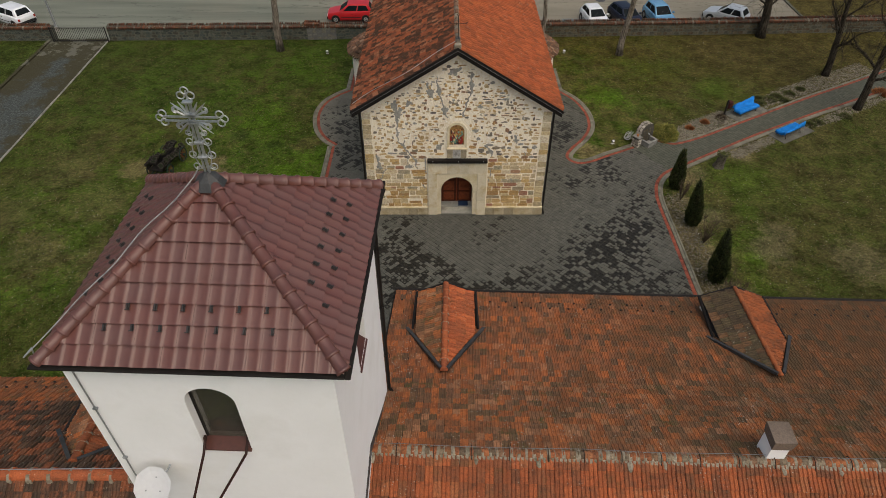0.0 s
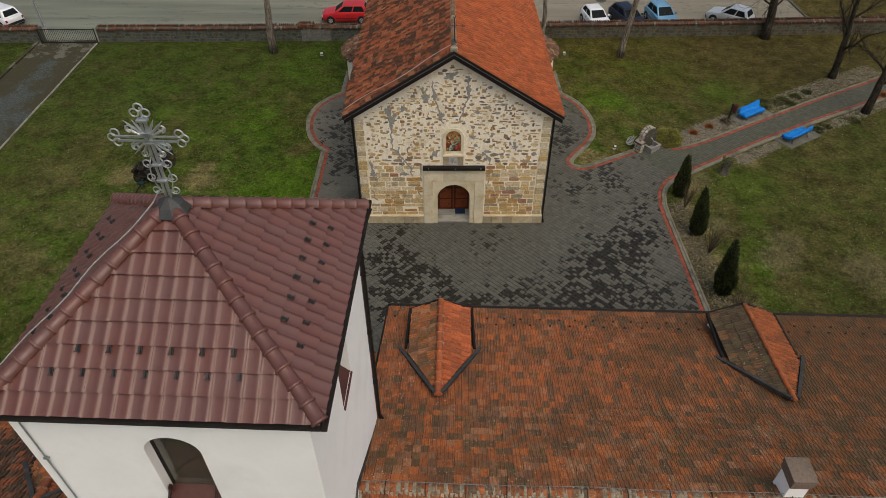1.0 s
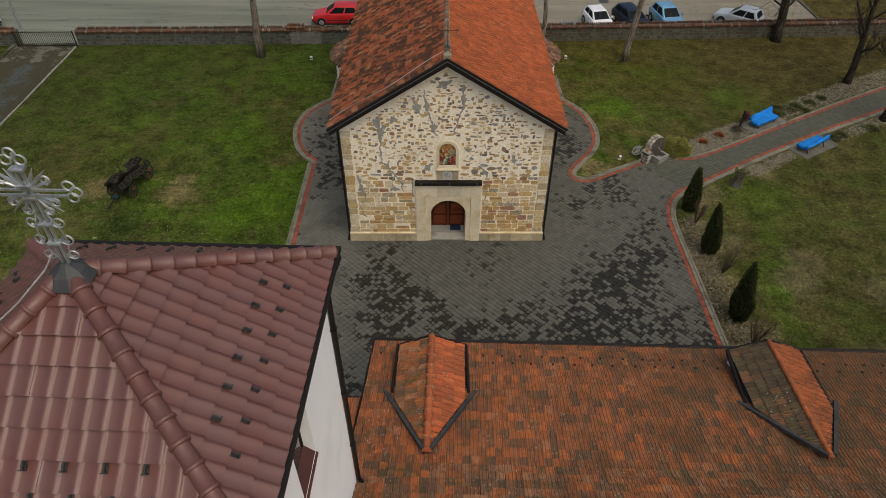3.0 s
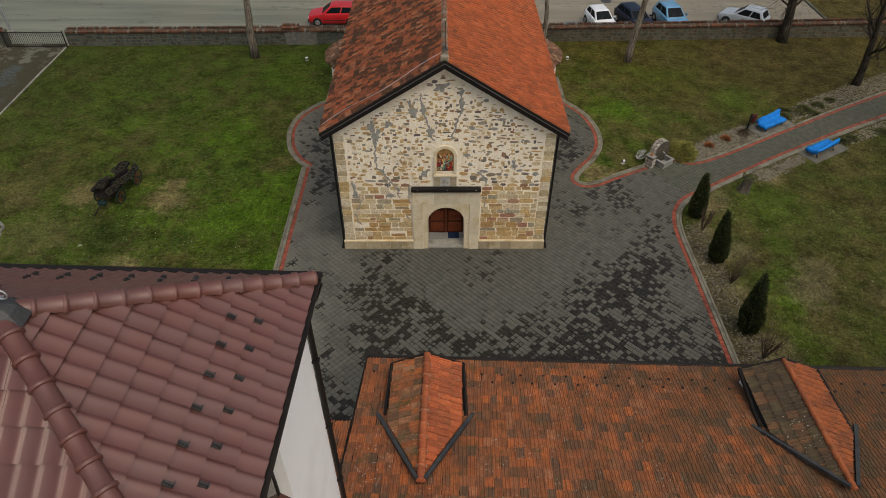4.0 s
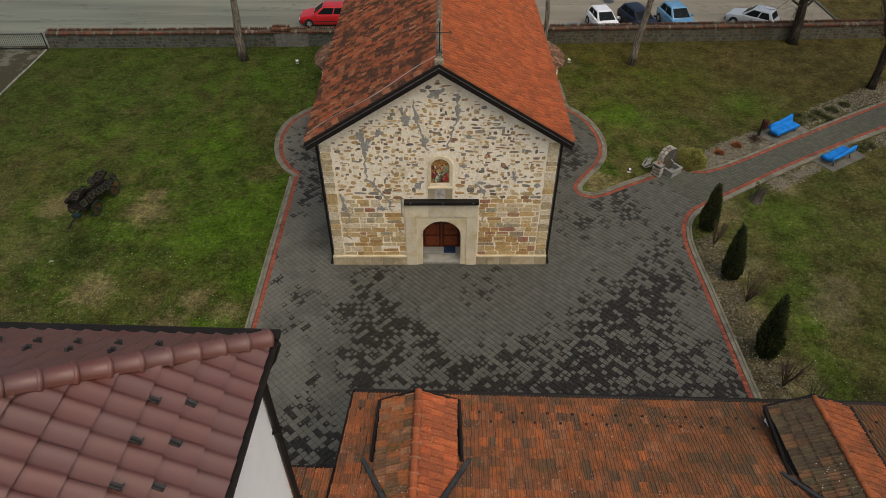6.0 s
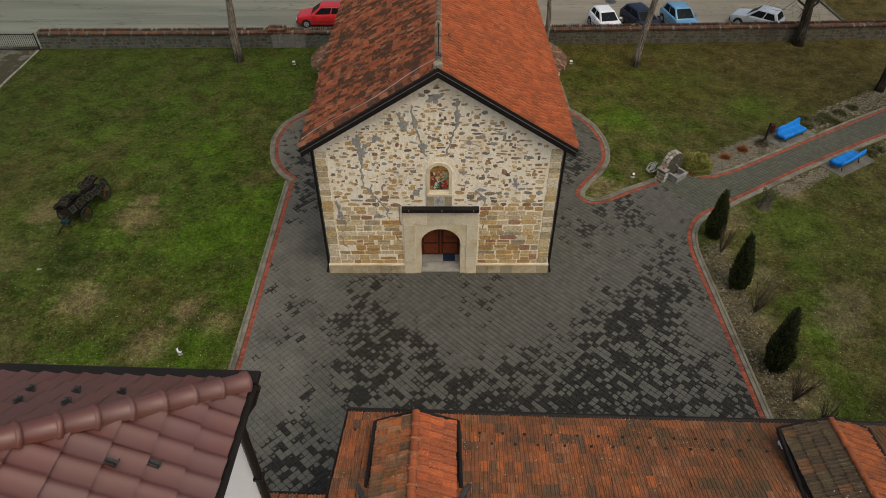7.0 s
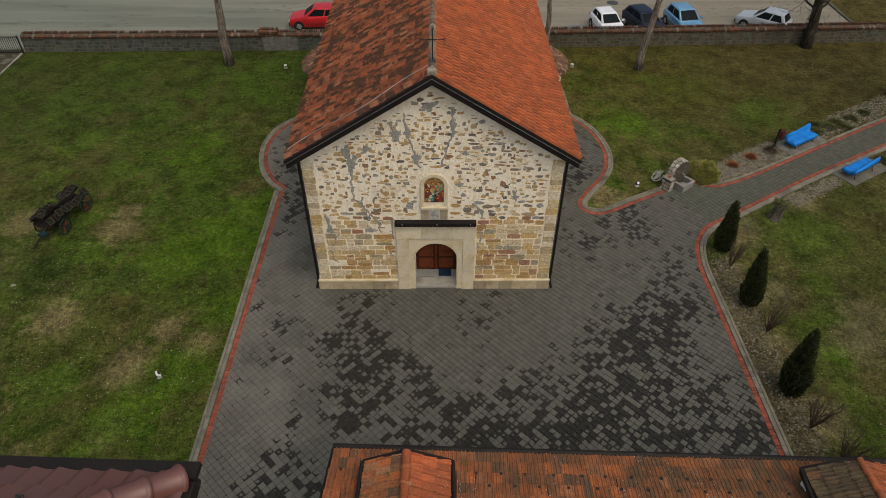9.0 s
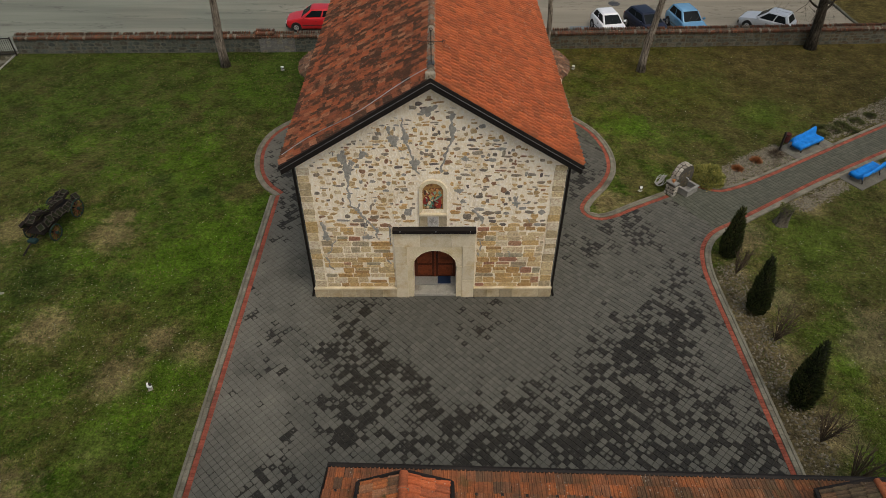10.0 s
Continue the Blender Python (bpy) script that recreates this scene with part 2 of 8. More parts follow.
def lawn():
    m = Mat("worn_spring_lawn", 0.95, 0, 0.05)

    def patch(x, y, r):
        d = m.nt.nodes.new("ShaderNodeVectorMath")
        d.operation = "DISTANCE"
        m.link(m.pos, d.inputs[0])
        d.inputs[1].default_value = (x, y, 0)
        return m.ramp(m.math("ADD", m.math("DIVIDE", d.outputs["Value"], r), m.math("MULTIPLY", m.math("SUBTRACT", m.noise(2.2, 5, 0.7), 0.5), 2.2)), [(0.45, 0.85), (1.0, 0.0)])

    xyz = m.nt.nodes.new("ShaderNodeSeparateXYZ")
    m.link(m.pos, xyz.inputs[0])
    a, b = m.noise(0.13, 6, 0.6), m.noise(0.5, 6, 0.65, dist=0.3)
    c = m.noise(3.2, 5, 0.7)
    col = m.mix(m.ramp(a, [(0.42, 0.0), (0.58, 1.0)]), (0.062, 0.074, 0.015), (0.046, 0.078, 0.010))
    # brown thatch, more of it to the east
    east = m.math("MULTIPLY", m.math("MINIMUM", m.math("MAXIMUM", xyz.outputs[0], -2.0), 26.0), 0.0045)
    col = m.mix(m.ramp(m.math("ADD", b, east), [(0.49, 0.0), (0.60, 0.85)]), col, (0.086, 0.076, 0.026))
    # lush tufts
    lush = m.ramp(m.noise(0.42, 6, 0.68, m.mapping(loc=(31, 7, 3))), [(0.50, 0.0), (0.60, 0.95)])
    col = m.mix(m.math("MULTIPLY", lush, m.math("SUBTRACT", 0.95, m.math("MULTIPLY", east, 5.5))), col, (0.062, 0.108, 0.011))
    col = m.mix(m.ramp(m.noise(0.9, 5, 0.7, m.mapping(loc=(3, 17, 9))), [(0.55, 0.0), (0.63, 0.75)]), col, (0.022, 0.052, 0.004))
    col = m.mix(m.ramp(c, [(0.54, 0.0), (0.70, 0.65)]), col, (0.140, 0.122, 0.046))
    col = m.mix(m.ramp(m.noise(1.7, 6, 0.75, m.mapping(loc=(9, 2, 5))), [(0.54, 0.0), (0.65, 0.65)]), col, (0.036, 0.029, 0.010))
    for x, y, r in ((-13.8, 3.7, 1.25), (-13.7, 4.9, 0.7), (-10.7, -3.8, 1.2), (-9.9, -2.1, 0.8), (-8.5, -2.9, 0.8), (-10.4, -6.4, 0.9), (-14.2, -1.6, 1.2), (-18.0, 4.1, 1.3), (-13.0, -8.6, 1.8), (-16.0, -6.0, 1.3), (7.9, 5.9, 1.1)):
        col = m.mix(m.math("MULTIPLY", patch(x, y, r), 0.85), col, (0.185, 0.145, 0.070))
    # fresh grass and dark clover
    for x, y, r in ((-9.0, 3.0, 2.6), (-8.9, -4.2, 1.6), (-10.2, -6.0, 1.4), (-10.9, 1.6, 2.0), (-7.9, -1.0, 1.2), (13.7, -2.0, 0.7), (14.6, -1.7, 0.7), (14.2, -5.9, 1.0), (16.4, 3.3, 2.2), (14.3, -3.6, 0.8), (15.4, 0.2, 0.9), (13.4, -7.2, 1.2), (14.5, 16.5, 2.6), (10.2, 12.5, 2.0), (18.0, 13.6, 2.2), (-10.2, 17.2, 1.8), (-12.0, 9.4, 2.2)):
        col = m.mix(m.math("MULTIPLY", patch(x, y, r), 0.90), col, (0.058, 0.112, 0.008))
    for x, y, r in ((-10.8, 6.6, 0.7), (-13.0, 7.7, 0.8), (-15.6, 0.9, 1.6), (-12.2, 0.6, 0.9)):
        col = m.mix(m.math("MULTIPLY", patch(x, y, r), 0.8), col, (0.026, 0.042, 0.009))
    west = m.math("ADD", m.math("MULTIPLY", m.math("MAXIMUM", m.math("SUBTRACT", -14.0, xyz.outputs[0]), 0.0), 0.03), m.math("MULTIPLY", m.noise(0.25, 5), 0.5))
    col = m.mix(m.ramp(west, [(0.30, 0.0), (0.60, 0.45)]), col, (0.046, 0.048, 0.016))
    for x, y, r in ((-19.0, 1.0, 2.2), (-17.0, -4.0, 2.0), (-22.0, 4.0, 2.4), (-20.5, -3.0, 1.8), (-23.5, 0.0, 2.0)):
        col = m.mix(m.math("MULTIPLY", patch(x, y, r), 0.55), col, (0.120, 0.104, 0.044))
    # towards the north wall: darker green grass westwards, brown thatch eastwards
    north = m.math("ADD", m.math("MULTIPLY", m.math("MINIMUM", m.math("MAXIMUM", m.math("SUBTRACT", xyz.outputs[1], 7.0), 0.0), 14.0), 0.03), m.math("MULTIPLY", m.noise(0.33, 6, 0.68, m.mapping(loc=(2, 8, 4))), 0.9))
    far = m.mix(m.ramp(m.math("ADD", m.math("MULTIPLY", xyz.outputs[0], 0.03), m.noise(0.4, 5, 0.65)), [(0.40, 0.0), (0.75, 1.0)]), (0.033, 0.048, 0.009), (0.074, 0.054, 0.011))
    col = m.mix(m.ramp(north, [(0.50, 0.0), (0.84, 0.62)]), col, far)
    soil = m.ramp(m.noise(0.8, 6, 0.75, m.mapping(loc=(14, 3, 8))), [(0.56, 0.0), (0.66, 0.7)])
    col = m.mix(m.math("MULTIPLY", soil, 0.7), col, (0.070, 0.052, 0.020))
    # Browner eastern grass; part of this darkening stands in for lens falloff.
    thin = m.math("ADD", m.math("MULTIPLY", m.math("MINIMUM", m.math("SUBTRACT", xyz.outputs[0], 11.0), 6.0), 0.1), m.noise(0.6, 5))
    col = m.mix(m.ramp(thin, [(0.55, 0.0), (0.9, 0.40)]), col, (0.055, 0.050, 0.018))
    # straw and soil between the thujas and over the eastern grass
    for x, y, r in ((15.5, -2.8, 1.2), (16.3, -1.5, 1.1), (15.0, -9.0, 1.8), (13.3, -0.2, 1.0), (12.8, -6.0, 1.2), (17.5, -8.0, 2.0), (19.5, -3.6, 1.8), (13.6, 3.8, 0.9)):
        col = m.mix(m.math("MULTIPLY", patch(x, y, r), 0.75), col, (0.128, 0.110, 0.058))
    for x, y, r in ((12.2, -3.2, 1.3), (12.0, -1.8, 0.8), (12.1, -0.4, 1.0), (12.1, -6.2, 1.3), (12.3, -8.6, 1.3), (13.0, 3.1, 0.9), (16.8, 5.7, 1.0), (12.1, 1.2, 0.8)):
        col = m.mix(patch(x, y, r), col, (0.150, 0.122, 0.060))
    # dry litter in a strip along the kerb of the court
    strip = m.math("MULTIPLY", m.ramp(m.math("ADD", m.math("MULTIPLY", m.math("SUBTRACT", xyz.outputs[0], 11.3), 0.36), m.math("MULTIPLY", m.noise(1.2, 5, 0.7), 0.9)), [(0.62, 0.85), (0.98, 0.0)]), m.ramp(m.math("ADD", m.math("MULTIPLY", xyz.outputs[1], 0.25), m.noise(0.9, 4)), [(0.9, 1.0), (1.5, 0.0)]))
    strip = m.math("MULTIPLY", strip, m.math("GREATER_THAN", xyz.outputs[0], 10.9))
    col = m.mix(strip, col, (0.098, 0.080, 0.044))
    # leaf litter under the bare trees
    for x, y, r in ((25.5, 18.5, 7.0), (20.5, 20.0, 3.5), (33.5, 28.0, 9.0)):
        col = m.mix(m.math("MULTIPLY", patch(x, y, r), 0.8), col, (0.072, 0.057, 0.020))
    mid = m.noise(5.5, 5, 0.75, m.mapping(loc=(5, 1, 2)))
    col = m.mix(1.0, col, m.ramp(mid, [(0.36, 0.30), (0.64, 0.74)]), "OVERLAY")
    broad = m.noise(1.1, 6, 0.7, m.mapping(loc=(21, 4, 6)))
    col = m.mix(1.0, col, m.ramp(broad, [(0.36, 0.30), (0.50, 0.50), (0.64, 0.68)]), "OVERLAY")
    fine = m.noise(15, 5, 0.85)
    col = m.mix(1.0, col, m.ramp(fine, [(0.34, 0.20), (0.66, 0.80)]), "OVERLAY")
    m.bump(m.math("ADD", fine, m.math("MULTIPLY", mid, 2.0)), 0.9, 0.06)
    return m.done(col)


mat_lawn = lawn()
mat_blade = {}
for key, cs in {"green": [(0.032, 0.070, 0.007), (0.062, 0.100, 0.012), (0.045, 0.062, 0.010)], "straw": [(0.16, 0.125, 0.05), (0.21, 0.17, 0.08), (0.11, 0.088, 0.03)]}.items():
    mat_blade[key] = surf("grass_blade_" + key, cs, big=0.5, small=3, rand="island", spread=0.6, bump=0)
mat_mortar = surf("cream_lime_mortar", [(0.77, 0.67, 0.49), (0.86, 0.775, 0.61), (0.65, 0.53, 0.36)], big=0.9, small=9, bump=1.0, bscale=9, bdist=0.06, grain=0.6)
mat_cement = surf("grey_cement_repair", [(0.19, 0.185, 0.165), (0.30, 0.29, 0.255), (0.23, 0.22, 0.185)], big=4.5, small=14, bump=0.6, bscale=18, bdist=0.03)
STONE = [(0.52, 0.35, 0.155), (0.57, 0.45, 0.26), (0.45, 0.295, 0.125), (0.35, 0.305, 0.205), (0.60, 0.49, 0.31), (0.37, 0.21, 0.125), (0.54, 0.39, 0.19), (0.48, 0.36, 0.19), (0.38, 0.32, 0.21), (0.56, 0.38, 0.165), (0.62, 0.52, 0.36), (0.42, 0.26, 0.105), (0.50, 0.40, 0.25), (0.31, 0.25, 0.16), (0.57, 0.43, 0.23), (0.36, 0.22, 0.095), (0.33, 0.165, 0.105)]
CHIP = [(0.408, 0.282, 0.133), (0.485, 0.320, 0.139), (0.232, 0.188, 0.133), (0.540, 0.397, 0.210), (0.188, 0.161, 0.128), (0.452, 0.276, 0.117), (0.298, 0.254, 0.188), (0.265, 0.150, 0.089), (0.584, 0.463, 0.287), (0.144, 0.122, 0.106), (0.430, 0.315, 0.166), (0.254, 0.221, 0.172), (0.353, 0.221, 0.100), (0.562, 0.392, 0.183), (0.507, 0.326, 0.133), (0.287, 0.276, 0.243), (0.474, 0.342, 0.177)]


def rubble(kind, palette, name, pale=0.35):
    m = Mat(name + kind, 0.9, 0, 0.1)
    n = len(palette)
    col = m.ramp(m.rand(kind), [(i / n, c) for i, c in enumerate(palette)], "CONSTANT")
    col = m.mix(m.ramp(m.noise(5, 5, 0.7), [(0.5, 0.0), (0.72, pale)]), col, (0.45, 0.385, 0.275))
    col = m.mix(0.8, col, m.ramp(m.noise(16, 5, 0.75), [(0.3, 0.15), (0.7, 0.85)]), "OVERLAY")
    m.bump(m.noise(12, 6, 0.7), 0.8, 0.03)
    return m.done(col)


mat_stone = {k: rubble(k, STONE, "ochre_rubble_") for k in ("object", "island")}
mat_chip = {k: rubble(k, CHIP, "brown_rubble_chip_", 0.45) for k in ("object", "island")}
FIELD = [(0.076, 0.068, 0.048), (0.092, 0.080, 0.054), (0.062, 0.060, 0.046), (0.084, 0.070, 0.044), (0.070, 0.066, 0.050), (0.100, 0.090, 0.066), (0.072, 0.054, 0.034)]
mat_field = {k: rubble(k, FIELD, "grey_rubble_", 0.12) for k in ("object", "island")}
FIELDCOOL = [(0.056, 0.063, 0.053), (0.068, 0.078, 0.068), (0.048, 0.055, 0.048), (0.074, 0.078, 0.062), (0.060, 0.070, 0.064), (0.086, 0.092, 0.076), (0.062, 0.058, 0.044)]
mat_fieldcool = {k: rubble(k, FIELDCOOL, "slate_rubble_", 0.12) for k in ("object", "island")}
mat_fieldmortar = surf("old_grey_mortar", [(0.072, 0.074, 0.058), (0.098, 0.098, 0.076), (0.052, 0.054, 0.042)], big=0.5, small=9, bump=0.6, bscale=12, bdist=0.03)
COPING = [(0.148, 0.058, 0.030), (0.112, 0.048, 0.029), (0.172, 0.066, 0.034), (0.084, 0.046, 0.029), (0.124, 0.053, 0.030), (0.136, 0.062, 0.035), (0.208, 0.188, 0.152), (0.100, 0.064, 0.043)]
mat_coping = {k: clay("coping_brick_" + k, COPING, k, 0.45, 0.8) for k in ("object", "island")}
mat_dressed = surf("pale_dressed_sandstone", [(0.56, 0.475, 0.31), (0.64, 0.555, 0.395), (0.50, 0.405, 0.23)], big=1.1, small=18, bump=0.3, rough=0.75, grain=0.25)
mat_plinth = surf("sandstone_plinth_block", [(0.42, 0.33, 0.19), (0.50, 0.42, 0.28), (0.36, 0.28, 0.16)], big=1.5, small=18, rand="object", spread=0.35, bump=0.4)
mat_white = surf("white_lime_render", [(0.84, 0.84, 0.83), (0.87, 0.87, 0.865), (0.79, 0.785, 0.765)], big=0.5, small=7, bump=0.25, bscale=30, grain=0.10, rough=0.9)
mat_brown = surf("dark_brown_sheet_metal", [(0.009, 0.0075, 0.0065), (0.015, 0.012, 0.010)], big=2, small=25, rough=0.62, bump=0.08, spec=0.2)
mat_sill = surf("red_brown_sheet_metal", [(0.058, 0.016, 0.011), (0.078, 0.022, 0.014)], big=2, small=25, rough=0.4, bump=0.05, spec=0.5)
mat_dullzinc = surf("dull_zinc_bead", [(0.13, 0.13, 0.13), (0.18, 0.18, 0.18)], small=40, rough=0.6, bump=0)
mat_zinc = surf("galvanised_steel", [(0.36, 0.38, 0.39), (0.48, 0.50, 0.51), (0.28, 0.30, 0.31)], big=6, small=40, rough=0.42, metal=0.75, bump=0.1, grain=0.25)
mat_lead = surf("dark_grey_flashing", [(0.045, 0.046, 0.047), (0.075, 0.076, 0.075)], big=3, small=30, rough=0.55, metal=0.4, bump=0.15)
mat_black = surf("black_painted_iron", [(0.012, 0.011, 0.010), (0.022, 0.018, 0.015)], big=4, small=40, rough=0.5, bump=0.1)
mat_wood_door = surf("red_brown_door_wood", [(0.135, 0.034, 0.014), (0.18, 0.048, 0.018), (0.095, 0.024, 0.011)], big=3, small=30, rough=0.45, bump=0.15)


def worn_asphalt():
    """Pale asphalt: sandy by the parking strip, greener grey westwards, worn tracks and thin cracks along the road."""
    m = Mat("pale_worn_asphalt", 0.9, 0, 0.15)
    xyz = m.nt.nodes.new("ShaderNodeSeparateXYZ")
    m.link(m.pos, xyz.inputs[0])
    west = m.ramp(m.math("ADD", m.math("MULTIPLY", xyz.outputs[0], -0.02), m.noise(0.10, 4)), [(0.48, 0.0), (0.92, 1.0)])
    col = m.mix(west, (0.200, 0.182, 0.140), (0.150, 0.160, 0.128))
    tracks = m.noise(1.0, 4, 0.6, m.mapping(scale=(0.04, 0.55, 1)))
    col = m.mix(1.0, col, m.ramp(tracks, [(0.36, 0.40), (0.50, 0.50), (0.64, 0.60)]), "OVERLAY")
    lines = m.math("ABSOLUTE", m.math("SUBTRACT", m.noise(1.0, 5, 0.6, m.mapping(loc=(3, 8, 1), scale=(0.06, 0.30, 1))), 0.5))
    col = m.mix(m.ramp(lines, [(0.0, 0.50), (0.006, 0.0)]), col, (0.050, 0.050, 0.042))
    grit = m.noise(60, 4, 0.7)
    col = m.mix(0.2, col, m.ramp(grit, [(0.3, 0.3), (0.7, 0.7)]), "OVERLAY")
    m.bump(grit, 0.3, 0.01)
    return m.done(col)


mat_asphalt = worn_asphalt()


def drive_ground():
    """Worn gravel drive: bluish grit, brown moss in drifts, remains of pale concrete near the gate."""
    m = Mat("drive_gravel", 0.9, 0, 0.15)
    xyz = m.nt.nodes.new("ShaderNodeSeparateXYZ")
    m.link(m.pos, xyz.inputs[0])
    grit = m.noise(9, 5, 0.8)
    col = m.ramp(grit, [(0.36, (0.024, 0.028, 0.025)), (0.52, (0.058, 0.066, 0.060)), (0.66, (0.125, 0.138, 0.128))])
    edge = m.math("MULTIPLY", m.math("ABSOLUTE", m.math("ADD", xyz.outputs[0], 28.3)), 0.11)
    near = m.math("MULTIPLY", m.math("MAXIMUM", m.math("SUBTRACT", xyz.outputs[1], 12.0), 0.0), 0.03)
    col = m.mix(m.ramp(m.math("ADD", m.math("ADD", m.noise(0.55, 6, 0.75), edge), near), [(0.58, 0.0), (0.70, 0.85)]), col, m.mix(m.noise(6, 5, 0.7), (0.030, 0.030, 0.011), (0.058, 0.046, 0.022)))
    old = m.math("ADD", m.noise(0.8, 5, 0.65, m.mapping(loc=(4, 9, 0))), m.math("MULTIPLY", m.math("SUBTRACT", xyz.outputs[1], 17.0), 0.03))
    col = m.mix(m.ramp(old, [(0.60, 0.0), (0.64, 0.75)]), col, (0.135, 0.132, 0.104))
    m.bump(grit, 0.8, 0.04)
    return m.done(col)


mat_gravel = drive_ground()
mat_concrete = surf("weathered_concrete", [(0.24, 0.23, 0.20), (0.32, 0.31, 0.27), (0.18, 0.17, 0.15)], big=1.4, small=20, bump=0.4)
mat_roofmortar = surf("ridge_mortar", [(0.165, 0.142, 0.100), (0.27, 0.238, 0.18), (0.095, 0.085, 0.055)], big=3, small=18, bump=0.7, bscale=22, bdist=0.03)


def bark(name, cols):
    m = Mat(name, 0.95, 0, 0.1)
    ridge = m.noise(1.0, 6, 0.7, m.mapping(scale=(14, 14, 1.6)), 0.6)
    col = m.ramp(ridge, [(0.36, cols[0]), (0.50, cols[1]), (0.64, cols[2])])
    col = m.mix(0.4, col, m.ramp(m.noise(3, 5, 0.7), [(0.3, 0.2), (0.7, 0.8)]), "OVERLAY")
    m.bump(ridge, 1.0, 0.10)
    return m.done(col)


mat_bark = bark("ridged_grey_bark", [(0.05, 0.041, 0.032), (0.165, 0.138, 0.108), (0.27, 0.235, 0.192)])
mat_darkbark = bark("ridged_dark_bark", [(0.012, 0.010, 0.007), (0.040, 0.033, 0.024), (0.080, 0.068, 0.050)])
mat_inside = surf("dim_belfry_inside", [(0.10, 0.095, 0.085), (0.14, 0.135, 0.12)], big=1, small=8)


# ---- building helpers ----
def thing(name, label="", category="", group="", kind="", m=None):
    ob = new(name)
    if m is not None:
        ob.matrix_basis = m
    return tagged(ob, label, category, group, kind)


def mesh_part(name, verts, faces, material, parent=None, label="", smooth=False, kind=""):
    me = bpy.data.meshes.new(name)
    me.from_pydata([tuple(v) for v in verts], [], [tuple(f) for f in faces])
    me.materials.append(material)
    if smooth:
        me.polygons.foreach_set("use_smooth", [True] * len(me.polygons))
    me.update()
    ob = new(name, me)
    ob.parent = parent
    return tagged(ob, label, kind=kind)


def part(name, bm, material, parent=None, label="", smooth=False, kind="", fix=True):
    if fix:
        bmesh.ops.recalc_face_normals(bm, faces=bm.faces)
    me = bpy.data.meshes.new(name)
    bm.to_mesh(me)
    bm.free()
    me.materials.append(material)
    if smooth:
        me.polygons.foreach_set("use_smooth", [True] * len(me.polygons))
    ob = new(name, me)
    ob.parent = parent
    return tagged(ob, label, kind=kind)


def shared(name, me, parent, m):
    ob = new(name, me)
    ob.parent = parent
    ob.matrix_basis = m
    return ob


def add_box(bm, x0, x1, y0, y1, z0, z1, m=None, bevel=0.0):
    r = bmesh.ops.create_cube(bm, size=1.0)
    vs = r["verts"]
    t = Matrix.Translation(((x0 + x1) / 2, (y0 + y1) / 2, (z0 + z1) / 2)) @ Matrix.Diagonal((x1 - x0, y1 - y0, z1 - z0, 1))
    bmesh.ops.transform(bm, matrix=(m @ t) if m is not None else t, verts=vs)
    if bevel:
        es = list({e for v in vs for e in v.link_edges})
        bmesh.ops.bevel(bm, geom=es, offset=bevel, segments=2, affect="EDGES", profile=0.5)
    return vs


def box(*a, bevel=0.0, m=None):
    bm = bmesh.new()
    add_box(bm, *a, m=m, bevel=bevel)
    return bm


def add_tube(bm, pts, radii, n=8, caps=True):
    """A tube along points, with a radius at each."""
    pts = [Vector(p) for p in pts]
    if isinstance(radii, (int, float)):
        radii = [radii] * len(pts)
    rings = []
    side = None
    for i, p in enumerate(pts):
        d = (pts[min(i + 1, len(pts) - 1)] - pts[max(i - 1, 0)]).normalized()
        if side is None:
            side = d.orthogonal().normalized()
        side = (side - d * side.dot(d))
        side = side.normalized() if side.length > 1e-6 else d.orthogonal().normalized()
        up = d.cross(side)
        rings.append([bm.verts.new(p + (side * math.cos(2 * math.pi * k / n) + up * math.sin(2 * math.pi * k / n)) * radii[i]) for k in range(n)])
    for a, b in zip(rings, rings[1:]):
        for k in range(n):
            bm.faces.new((a[k], a[(k + 1) % n], b[(k + 1) % n], b[k]))
    if caps:
        bm.faces.new(rings[0][::-1])
        bm.faces.new(rings[-1])
    return bm


def tube(pts, radii, n=8, caps=True):
    return add_tube(bmesh.new(), pts, radii, n, caps)


def prism(poly, depth, axis="y", base=0.0):
    """A slab with the outline poly, from base to base + depth along the axis."""
    bm = bmesh.new()
    put = {"y": lambda a, b, d: (a, d, b), "z": lambda a, b, d: (a, b, d), "x": lambda a, b, d: (d, a, b)}[axis]
    f = [bm.verts.new(put(a, b, base)) for a, b in poly]
    g = [bm.verts.new(put(a, b, base + depth)) for a, b in poly]
    n = len(poly)
    bm.faces.new(f)
    bm.faces.new(g[::-1])
    for i in range(n):
        bm.faces.new((f[i], g[i], g[(i + 1) % n], f[(i + 1) % n]))
    return bm


def arch(x0, x1, z0, spring, n=14, rise=None):
    """The outline of an arched opening, from its lower left corner round to the lower right."""
    c, r = (x0 + x1) / 2, (x1 - x0) / 2
    rise = r if rise is None else rise
    return [(x0, z0)] + [(c - r * math.cos(math.pi * i / n), spring + rise * math.sin(math.pi * i / n)) for i in range(n + 1)] + [(x1, z0)]


